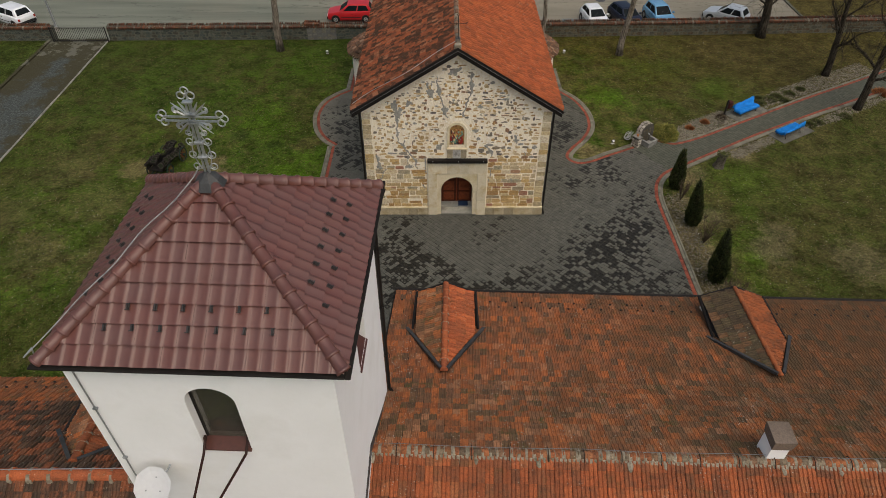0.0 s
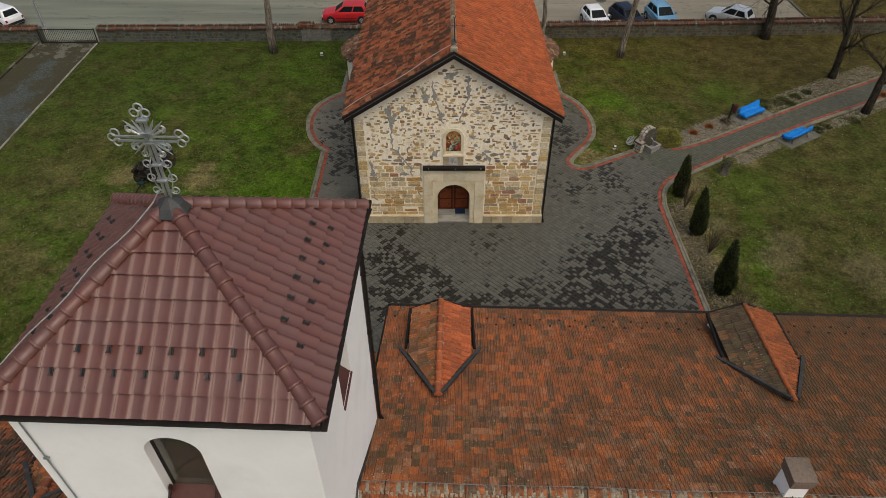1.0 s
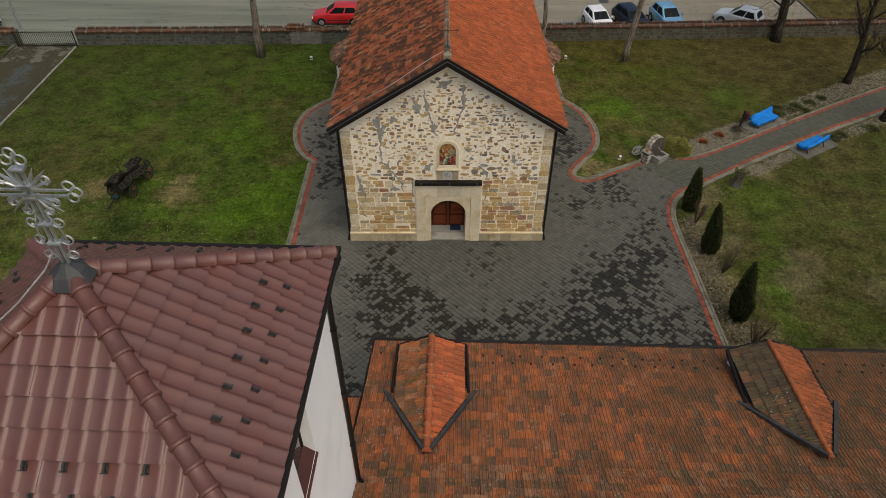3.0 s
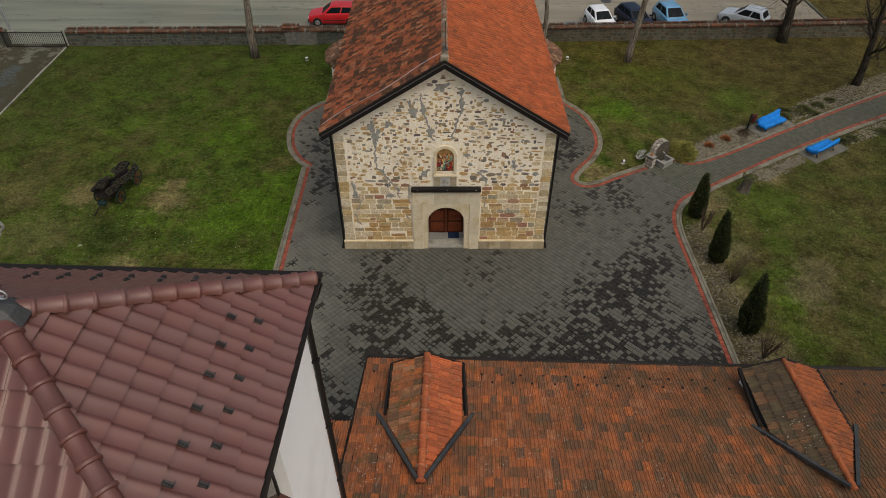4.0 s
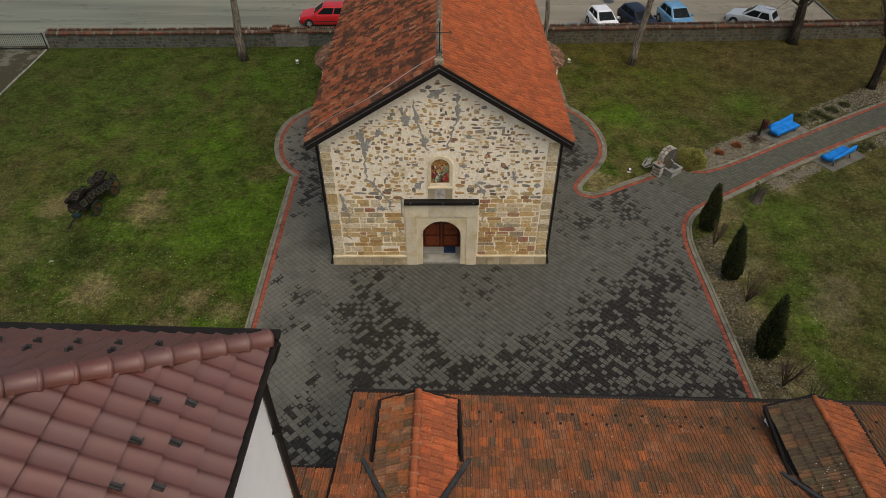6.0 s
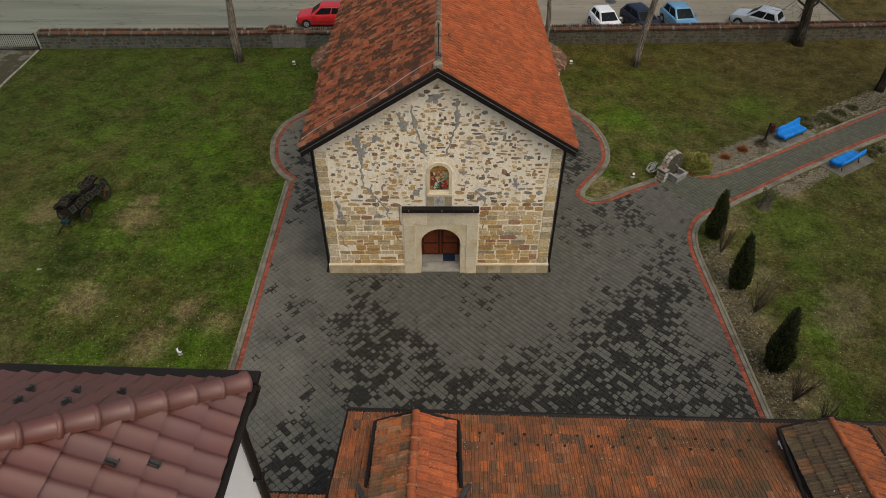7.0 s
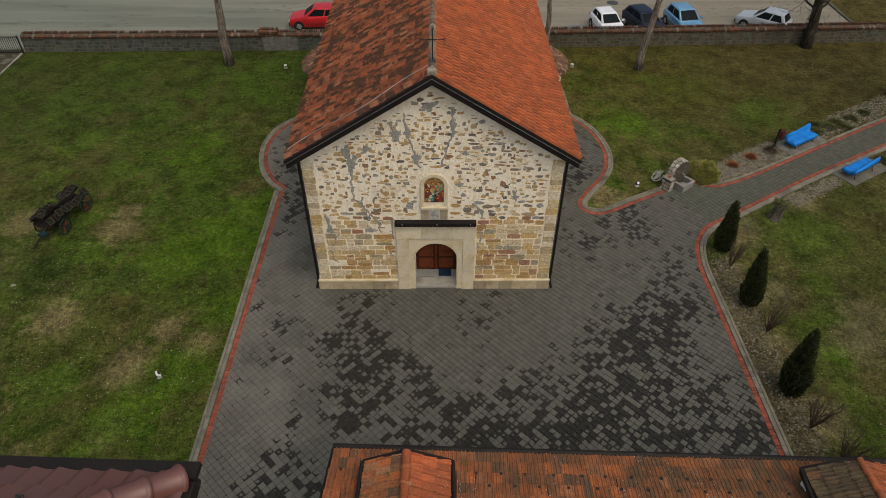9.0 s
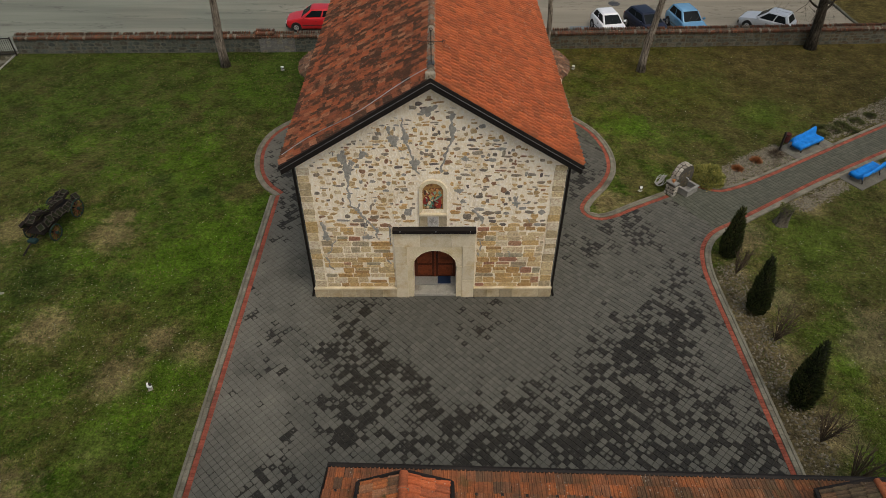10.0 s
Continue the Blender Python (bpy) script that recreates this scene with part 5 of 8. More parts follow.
part("base_plate", box(-0.09, 0.09, -0.09, 0.09, -0.06, 0.03, bevel=0.01), mat_lead, rc)

# side conches with rounded tiled roofs
mat_conch = clay("old_conch_tile", [(0.20, 0.10, 0.06), (0.26, 0.14, 0.09), (0.15, 0.085, 0.055), (0.30, 0.19, 0.13), (0.12, 0.075, 0.05)], "island", 0.5, 0.6)
for sx in (-1, 1):
    conch = part("conch_wall", bmesh.new(), mat_mortar, church, "rounded side apse")
    bm = bmesh.new()
    n = 14
    a = [bm.verts.new((sx * (4.40 + 2.0 * math.cos(-math.pi / 2 + math.pi * i / n)), 12.6 + 2.0 * math.sin(-math.pi / 2 + math.pi * i / n), 0)) for i in range(n + 1)]
    b = [bm.verts.new((*v.co[:2], 3.35)) for v in a]
    for i in range(n):
        bm.faces.new((a[i], a[i + 1], b[i + 1], b[i]))
    bmesh.ops.recalc_face_normals(bm, faces=bm.faces)
    bm.to_mesh(conch.data)
    bm.free()
    V, F = [], []
    trng = np.random.default_rng(31)
    for ring in range(8):
        r0, r1 = 2.30 - ring * 0.27, 2.30 - (ring + 1) * 0.27 - 0.06
        z0, z1 = 3.36 + 1.15 * math.sin(ring / 8 * 1.3), 3.36 + 1.15 * math.sin((ring + 1.2) / 8 * 1.3)
        m = max(4, int(math.pi * r0 / 0.19))
        for i in range(m):
            t0, t1 = -math.pi / 2 + math.pi * i / m, -math.pi / 2 + math.pi * (i + 0.96) / m
            k = len(V)
            l = 0.03 + trng.uniform(0, 0.12)
            for t, up in ((t0, -0.02), ((t0 + t1) / 2, 0.075), (t1, -0.02)):
                for r, zz in ((r0, z0 + l + up), (r1, z1 + up), (r0 - 0.03, z0 + l + up - 0.13)):
                    V.append((sx * (4.40 + r * math.cos(t)), 12.6 + r * math.sin(t), zz))
            for q in (0, 3):
                F += [(k + q, k + q + 1, k + q + 4, k + q + 3), (k + q + 2, k + q, k + q + 3, k + q + 5)]
    mesh_part("conch_roof", V, F, mat_conch, church, "rounded roof of old brown tiles")

# ---- the long tiled building ----
TURN = pose(0, -9.57, 0, 0, 0, -1.95)
house = thing("long_building", "long low building with an old red clay tile roof", "building", m=TURN)
X0, X1 = -2.40, 22.0
part("wall", box(X0 + 0.25, X1 - 0.2, -15.0, -0.55, 0, 3.5), mat_white, house, "white rendered wall")
part("gable_wall", prism([(-0.6, 3.0), (-0.6, 3.70), (-5.2, 5.20), (-8.55, 7.0), (-15.0, 3.6), (-15.0, 3.0)], 0.28, "x", X0 + 0.2), mat_white, house)
roof_n = part("roof_slope", prism([(-0.02, 3.80), (-5.2, 5.31), (-8.55, 7.15), (-8.55, 7.0), (-5.2, 5.17), (-0.02, 3.66)], X1 - X0, "x", X0), mat_brown, house, "old red and brown ribbed clay tiles with lichen")
roof_s = part("roof_slope", prism([(-8.55, 7.15), (-17.2, 2.9), (-17.2, 2.75), (-8.55, 7.0)], X1 - X0 + 14, "x", X0 - 0.0), mat_brown, house, "red clay tiles")
W_T = 0.205
nu = int((X1 - X0) / W_T)
s1, s2 = math.hypot(5.2, 1.51), math.hypot(3.35, 1.84)
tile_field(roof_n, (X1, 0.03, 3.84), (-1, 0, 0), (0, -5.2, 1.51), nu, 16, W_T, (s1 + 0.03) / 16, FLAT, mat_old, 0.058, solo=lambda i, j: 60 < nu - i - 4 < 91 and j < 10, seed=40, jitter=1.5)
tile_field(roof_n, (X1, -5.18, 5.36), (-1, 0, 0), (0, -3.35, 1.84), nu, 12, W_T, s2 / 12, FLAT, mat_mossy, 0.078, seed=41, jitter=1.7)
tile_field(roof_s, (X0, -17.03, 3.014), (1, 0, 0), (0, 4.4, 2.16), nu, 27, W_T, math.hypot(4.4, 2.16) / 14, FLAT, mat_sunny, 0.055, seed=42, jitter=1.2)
mat_strap = surf("rusty_dark_iron", [(0.022, 0.014, 0.010), (0.040, 0.022, 0.014)], small=30, rough=0.7)
# ridge: bedded cap tiles, much mended with mortar
mat_ridge = clay("mended_ridge_tile", [(0.32, 0.12, 0.055), (0.36, 0.13, 0.055), (0.26, 0.15, 0.09), (0.34, 0.14, 0.065), (0.17, 0.125, 0.085), (0.37, 0.13, 0.055), (0.28, 0.22, 0.15), (0.33, 0.115, 0.050)], "object", 0.25, 0.9)
part("ridge_bedding", prism([(-8.86, 6.96), (-8.83, 7.06), (-8.68, 7.16), (-8.42, 7.18), (-8.30, 7.06)], X1 - X0, "x", X0), mat_roofmortar, house, "crumbling grey ridge mortar")
ridge_caps(house, (X0, -8.55, 7.12), (X1, -8.55, 7.12), 0.122, 138, mat_ridge, collar=False)
collar = bpy.data.meshes.new("mortar_collar")
bm = bmesh.new()
ring = [[bm.verts.new((x, 0.155 * k * math.cos(a), 0.145 * k * math.sin(a) - 0.02)) for a in np.linspace(-0.25, math.pi + 0.25, 9)] for x, k in ((-0.042, 0.90), (-0.03, 1.0), (0.028, 1.02), (0.040, 0.90))]
for a, b in zip(ring, ring[1:]):
    for i in range(8):
        bm.faces.new((a[i], a[i + 1], b[i + 1], b[i]))
bm.to_mesh(collar)
bm.free()
collar.materials.append(mat_roofmortar)
mrng = np.random.default_rng(17)
for k in range(139):
    if mrng.random() < 0.88:
        shared("mortar_collar", collar, house, pose(X0 + (X1 - X0) * k / 138, -8.55, 7.12 + mrng.normal(0, 0.006), 0, 0, mrng.normal(0, 6)) @ Matrix.Diagonal((mrng.uniform(0.7, 1.6), mrng.uniform(0.92, 1.06), mrng.uniform(0.92, 1.05), 1)))
strap_line = [(0.19 * math.cos(a), 0.175 * math.sin(a)) for a in np.linspace(-0.35, math.pi + 0.35, 11)]
for k in range(26):
    x = X0 + 0.95 + 0.90 * k + mrng.normal(0, 0.02)
    part("ridge_strap", tube([(x, -8.55 + y, 7.11 + z) for y, z in strap_line], 0.011, 5), mat_strap, house, "thin rusty iron strap")
part("ridge_wire", tube([(X0 + (X1 - X0) * t, -8.50 + 0.015 * math.sin(37 * t), 7.315 + 0.008 * math.sin(61 * t)) for t in np.linspace(0, 1, 60)], 0.007, 5), mat_dullzinc, house, "grey conductor wire along the ridge")
for k in range(34):
    x = X0 + 0.2 + k * 0.70 + mrng.normal(0, 0.3)
    bm = bmesh.new()
    bmesh.ops.create_icosphere(bm, subdivisions=2, radius=1.0)
    for v in bm.verts:
        v.co = Vector((v.co.x * mrng.uniform(0.8, 1.0), v.co.y, v.co.z)) * (1 + 0.35 * noise.noise(v.co * 2.3 + Vector((k, 0, 0))))
    sc = mrng.uniform(0.6, 1.3)
    bmesh.ops.transform(bm, matrix=pose(x, -8.55 - mrng.uniform(0.10, 0.26), 7.12, 22, 0, mrng.uniform(-25, 25)) @ Matrix.Diagonal((0.07 * sc, 0.12 * sc * sc, 0.035, 1)), verts=bm.verts)
    part("mortar_lump", bm, mat_roofmortar, house)
part("eaves_gutter", tube([(X0 - 0.02, 0.12, 3.85), (X1, 0.12, 3.85)], 0.085, 8), mat_brown, house, "black eaves gutter")
part("verge_board", prism([(0.05, 3.70), (0.05, 3.91), (-5.2, 5.42), (-5.2, 5.16)], 0.03, "x", X0 - 0.035), mat_brown, house)
# lower strip of roof between this wing and the tower
nb = part("roof_strip", prism([(-2.75, 4.58), (-6.2, 5.58), (-6.2, 5.44), (-2.75, 4.44)], 1.6, "x", X0 - 1.64), mat_brown, house)
tile_field(nb, (X0 - 0.05, -2.72, 4.60), (-1, 0, 0), (0, -3.45, 1.0), 7, 10, 0.215, 0.355, RIBBED, mat_old, 0.04, seed=43)
part("strip_gutter", tube([(X0 - 1.6, -2.62, 4.50), (X0, -2.62, 4.50)], 0.06, 8), mat_brown, house)
part("strip_wall", box(X0 - 1.5, X0 + 0.3, -6.0, -3.0, 0, 4.4), mat_white, house)

# snow hooks: two staggered rows of dark clips above the eaves
clip = bpy.data.meshes.new("snow_hook")
bm = bmesh.new()
add_box(bm, -0.032, 0.032, -0.012, 0.014, 0.0, 0.07, bevel=0.005)
add_box(bm, -0.03, 0.03, -0.03, 0.03, 0.02, 0.045)
bm.to_mesh(clip)
bm.free()
clip.materials.append(mat_black)
slope = math.degrees(math.atan2(1.51, 5.2))
for x in np.arange(X0 + 0.35, 16.5, 0.62):
    for d, dx in ((0.62, 0.0), (0.98, 0.30)):
        if -1.9 < x + dx < 0.75 or 8.2 < x + dx < 10.95:
            continue
        shared("snow_hook", clip, house, pose(x + dx + 0.05 * math.sin(13 * x), -d, 3.90 + d * 0.2904, 180 - slope, 180, 0))


RUST_TILE = [(0.26, 0.080, 0.032), (0.29, 0.088, 0.034), (0.23, 0.074, 0.032), (0.27, 0.086, 0.036)]
mat_rusty = {k: clay("rust_dormer_tile_" + k, RUST_TILE, k, 0.25, 0.2, run=(6, 9, 6), block=0.2, grime_shade=0.5) for k in ("object", "island")}
mat_sooty = {k: clay("sooty_dormer_tile_" + k, [(0.105, 0.074, 0.043), (0.088, 0.066, 0.040), (0.155, 0.085, 0.045), (0.098, 0.076, 0.044)], k, 0.4, 0.8, run=(3, 14, 3)) for k in ("object", "island")}


def dormer(cx, yf, ye, yb, half, zf, ze, zb, skew=0.0, mats=(mat_old, mat_old), cap=0.105, joints=True):
    """A small gabled dormer: front at yf, eaves back to ye, ridge back to yb where it dies into the roof."""
    d = thing("dormer", "small gabled roof dormer with clay tiles and dark metal flashing", "dormer", "dormers on the roof")
    d.parent = None
    A = {}
    for sx in (-1, 1):
        e0, e1 = Vector((cx + sx * half, yf, ze)), Vector((cx + sx * half * 1.06 + skew * 0.4, ye, ze + 0.02))
        r0, r1 = Vector((cx, yf - 0.02, zf)), Vector((cx + skew, yb, zb))
        A[sx] = (e0, e1, r0, r1)
        bm = bmesh.new()
        top = [bm.verts.new(p) for p in (e0, e1, r1, r0)]
        low = [bm.verts.new(p - Vector((0, 0, 0.10))) for p in (e0, e1, r1, r0)]
        bm.faces.new(top)
        bm.faces.new(low[::-1])
        for i in range(4):
            bm.faces.new((top[i], low[i], low[(i + 1) % 4], top[(i + 1) % 4]))
        roof = part("roof_slope", bm, mat_brown, d, "clay tiles")
        along = Vector((0, -1, 0)) if sx < 0 else Vector((0, 1, 0))
        alongv = (r1 - r0).normalized() * (1 if sx < 0 else -1)
        up = ((r0 - e0) - alongv * (r0 - e0).dot(alongv)).normalized()
        L, S = (r1 - r0).length, (r0 - e0 - alongv * (r0 - e0).dot(alongv)).length
        start = e0 + up * 0.085 if sx < 0 else e0 + (r1 - r0).normalized() * L + up * 0.085
        nrm = alongv.cross(up).normalized()
        # cut along the valley and at the front edge
        val = (r1 - e1)
        cut = nrm.cross(val).normalized()
        if cut.dot(r0 - e1) > 0:
            cut = -cut
        front_cut = nrm.cross(r0 - e0).normalized()
        if front_cut.dot(e1 - e0) > 0:
            front_cut = -front_cut
        nv = max(3, int(round(S / 0.33)))
        nu_ = int(L / 0.2) + 3
        st = start - alongv * 0.3
        tile_field(roof, st, alongv, up, nu_, nv, 0.205, (S - 0.085) / nv, RIBBED, mats[0 if sx < 0 else 1], 0.035, rest="dormer_tiles", clips=((e1, cut), (e0, front_cut)), seed=int(50 + abs(cx) * 7 + sx))
        # valley flashing
        bm = bmesh.new()
        q = Vector((sx * 0.10, 0.02, 0.02))
        add_tube(bm, [e1 + q + Vector((sx * 0.10, 0.05, 0.03)), r1 + Vector((sx * 0.09, -0.02, 0.06))], [0.075, 0.065], 4)
        part("valley_flashing", bm, mat_lead, d, "dark metal valley strip")
        part("verge_trim", tube([e0 + Vector((0, 0.03, 0.0)), r0 + Vector((0, 0.03, 0.03))], 0.045, 6), mat_brown, d)
        part("dormer_gutter", tube([e0 + Vector((sx * 0.005, 0, 0.045)), e1 + Vector((sx * 0.005, 0, 0.06))], 0.05, 8), mat_brown, d)
        part("cheek", prism([(yf - 0.1, ze - 0.75), (yf - 0.1, ze - 0.05), (ye, ze - 0.05)], 0.06, "x", cx + sx * (half - 0.14) - 0.03), mat_white, d)
    e0, e1, r0, r1 = A[1]
    a, b = r1 + Vector((0, -0.05, 0.03)), r0 + Vector((0, 0, 0.03))
    ridge_caps(d, a, b, cap, 10, (mats[1])["object"], collar=joints)
    if joints:
        turn = (b - a).to_track_quat("X", "Z").to_matrix().to_4x4()
        for k in range(1, 10):
            shared("mortar_collar", collar, d, Matrix.Translation(a.lerp(b, k / 10)) @ turn @ Matrix.Diagonal((0.62, cap / 0.155 * 1.24, cap / 0.145 * 1.26, 1)))
    part("front_gable", prism([(cx - half + 0.1, ze - 0.9), (cx + half - 0.1, ze - 0.9), (cx + half - 0.1, ze - 0.08), (cx, zf - 0.1), (cx - half + 0.1, ze - 0.08)], 0.08, base=yf - 0.18), mat_white, d)
    return d


dormer(-0.52, -10.18, -11.98, -14.30, 1.04, 4.98, 4.50, 5.42, -0.08, mats=(mat_mossy, mat_new))
dormer(9.62, -10.42, -12.38, -14.50, 1.12, 5.02, 4.52, 5.42, -0.12, mats=(mat_sooty, mat_rusty), cap=0.075, joints=False)

# chimney on the ridge
ch = thing("chimney", "short white chimney with a stepped weathered cap", "chimney", m=pose(7.27, -18.12, 6.58, 0, 0, -1.95))
part("chimney_shaft", box(-0.215, 0.215, -0.24, 0.24, 0, 1.08, bevel=0.01), mat_white, ch)
for i, (a, z0, z1) in enumerate(((0.235, 1.08, 1.16), (0.245, 1.163, 1.25), (0.255, 1.253, 1.33), (0.26, 1.333, 1.41))):
    part("cap_course", box(-a, a, -a - 0.04, a + 0.04, z0, z1, bevel=0.012), surf("chimney_cap", [(0.13, 0.10, 0.078), (0.19, 0.145, 0.112)], small=22), ch)
part("flashing", box(-0.27, 0.27, -0.31, 0.31, 0.15, 0.36, bevel=0.02), mat_lead, ch)

# western wing, behind and beyond the tower
mat_west = {k: clay("sooty_west_tile_" + k, [(0.24, 0.088, 0.045), (0.17, 0.080, 0.048), (0.27, 0.092, 0.043), (0.12, 0.072, 0.048), (0.21, 0.086, 0.046), (0.10, 0.066, 0.046)], k, 0.55, 0.4, run=(9, 3, 3), block=0.75, grime_shade=0.9, fleck=1.4) for k in KINDS}
west = thing("west_wing", "lower wing with an old sooty clay tile roof", "building")
part("wall", box(-30, -2.6, -23.4, -14.0, 0, 3.6), mat_white, west)
wn_ = part("roof_slope", prism([(-13.55, 3.85), (-18.68, 7.10), (-18.68, 6.95), (-13.55, 3.70)], 27.4, "x", -30), mat_brown, west, "sooty clay tiles")
ws_ = part("roof_slope", prism([(-18.68, 7.10), (-24.6, 3.4), (-24.6, 3.25), (-18.68, 6.95)], 27.4, "x", -30), mat_brown, west)
sl = math.hypot(5.13, 3.25)
tile_field(wn_, (-2.6, -13.52, 3.90), (-1, 0, 0), (0, -5.13, 3.25), 133, 6, 0.205, sl / 18, RIBBED, mat_old, 0.045, seed=60, jitter=1.5)
tile_field(wn_, (-2.6, -13.52 - 5.13 / 3, 3.90 + 3.25 / 3), (-1, 0, 0), (0, -5.13, 3.25), 133, 12, 0.205, sl / 18, RIBBED, mat_west, 0.06, seed=61, jitter=2.0)
tile_field(ws_, (-29.9, -24.42, 3.511), (1, 0, 0), (0, 2.72, 1.70), 133, 19, 0.205, math.hypot(2.72, 1.7) / 9, RIBBED, mat_west, 0.05, seed=62, jitter=1.2)
ridge_caps(west, (-29.9, -18.68, 7.08), (-2.6, -18.68, 7.08), 0.15, 57, mat_new["object"])
part("ridge_bedding", prism([(-18.86, 6.98), (-18.76, 7.11), (-18.6, 7.11), (-18.50, 6.98)], 27.3, "x", -29.9), mat_roofmortar, west)
part("eaves_gutter", tube([(-30, -13.45, 3.80), (-2.6, -13.45, 3.80)], 0.07, 8), mat_brown, west)
for x in np.arange(-15.5, -7.0, 0.62):
    for d in (0.45, 0.9):
        shared("snow_hook", clip, west, pose(x, -13.52 - d * 0.844, 4.02 + d * 0.535, 180 - 32.3, 180, 0))
for k in range(24):
    part("mortar_collar", tube([(-14.2 + 0.479 * k + random.uniform(-0.03, 0.03), -18.68, 7.02), (-14.08 + 0.479 * k + random.uniform(-0.03, 0.03), -18.68, 7.02)], 0.205, 10), mat_roofmortar, west)
part("ridge_wire", tube([(-17, -18.62, 7.27), (-12, -18.66, 7.25), (-6.5, -18.6, 7.26)], 0.012, 5), mat_zinc, west)
dormer(-9.6, -15.5, -16.9, -18.2, 1.06, 6.70, 5.98, 6.88, 0.0, mats=(mat_mossy, mat_sunny))


# ---- the bell tower ----
TC = pose(-4.57, -17.64, 0, 0, 0, -2.2)
tower = thing("bell_tower", "white rendered square bell tower with a maroon tiled pyramid roof", "tower", m=TC)
HX, HY, TOP, EZ, AZ, HE = 2.25, 2.36, 12.83, 12.93, 14.82, 2.50


def pierced(poly, holes, depth):
    """A wall slab in the x, z plane with arched openings through it."""
    bm = bmesh.new()
    edges = []
    for ring in [poly] + holes:
        v = [bm.verts.new((x, 0, z)) for x, z in ring]
        edges += [bm.edges.new((v[i], v[(i + 1) % len(v)])) for i in range(len(v))]
    bmesh.ops.triangle_fill(bm, use_beauty=True, use_dissolve=False, edges=edges)
    ex = bmesh.ops.extrude_face_region(bm, geom=bm.faces[:])
    bmesh.ops.translate(bm, verts=[v for v in ex["geom"] if isinstance(v, bmesh.types.BMVert)], vec=(0, depth, 0))
    return bm


mat_pane = Mat("belfry_window_glass", 0.06, 0, 0.5)
mat_pane.b.inputs["Transmission Weight"].default_value = 0.85
mat_pane.b.inputs["IOR"].default_value = 1.45
mat_pane = mat_pane.done((0.23, 0.215, 0.18))
for k, (half, off, ang) in enumerate(((HX, HY, 0), (HY, HX, 90), (HX, HY, 180), (HY, HX, 270))):
    c = 0.03 if k == 0 else (-0.05 if k == 1 else 0.0)
    hole = arch(c - 0.44, c + 0.44, 10.42, 11.83, rise=0.42)
    side = half if ang in (0, 180) else half - 0.36
    w = part("tower_wall", pierced([(-side, 0), (-side, TOP), (side, TOP), (side, 0)], [hole], 0.36), mat_white, tower, "white lime render")
    w.matrix_basis = Matrix.Rotation(radians(ang), 4, "Z") @ pose(0, -off, 0)
    p = part("window_pane", prism(arch(c - 0.43, c + 0.43, 10.43, 11.83, rise=0.41), 0.012, base=0.20), mat_pane, w, "dim glass pane")
    p.visible_shadow = False
    part("window_frame", prism([(c - 0.44, 10.42), (c - 0.44, 11.9), (c - 0.405, 11.9), (c - 0.405, 10.42)], 0.05, base=0.18), mat_brown, w)
    part("window_frame", prism([(c + 0.405, 10.42), (c + 0.405, 11.9), (c + 0.44, 11.9), (c + 0.44, 10.42)], 0.05, base=0.18), mat_brown, w)
    bm = bmesh.new()
    pts = [(-0.05, 10.425), (0.195, 10.515), (0.195, 10.43), (-0.05, 10.395)] if k == 0 else [(-0.035, 10.38), (0.195, 10.60), (0.195, 10.43), (-0.035, 10.35)]
    a = [bm.verts.new((c - 0.45, y, z)) for y, z in pts]
    b = [bm.verts.new((c + 0.45, y, z)) for y, z in pts]
    bm.faces.new(a)
    bm.faces.new(b[::-1])
    for i in range(4):
        bm.faces.new((a[i], b[i], b[(i + 1) % 4], a[(i + 1) % 4]))
    part("window_sill", bm, mat_sill, w, "red-brown sheet metal sill")
part("belfry_floor", box(-HX + 0.37, HX - 0.37, -HY + 0.37, HY - 0.37, 9.6, 9.8), mat_inside, tower)
part("tower_ceiling", box(-HX + 0.02, HX - 0.02, -HY + 0.02, HY - 0.02, TOP + 0.003, TOP + 0.08), mat_inside, tower)
mat_hook = surf("dark_grey_hook_steel", [(0.030, 0.029, 0.029), (0.048, 0.046, 0.045)], big=4, small=40, rough=0.5, bump=0.05)
# snow hooks of the tower roof: a strap with an upright nose
clip_big = bpy.data.meshes.new("snow_hook")
bm = bmesh.new()
add_box(bm, -0.032, 0.032, -0.085, -0.072, 0.0, 0.065, bevel=0.005)
add_box(bm, -0.026, 0.026, -0.08, 0.03, 0.0, 0.012)
add_box(bm, -0.012, 0.012, -0.075, 0.02, 0.012, 0.055)
bm.to_mesh(clip_big)
bm.free()
clip_big.materials.append(mat_hook)
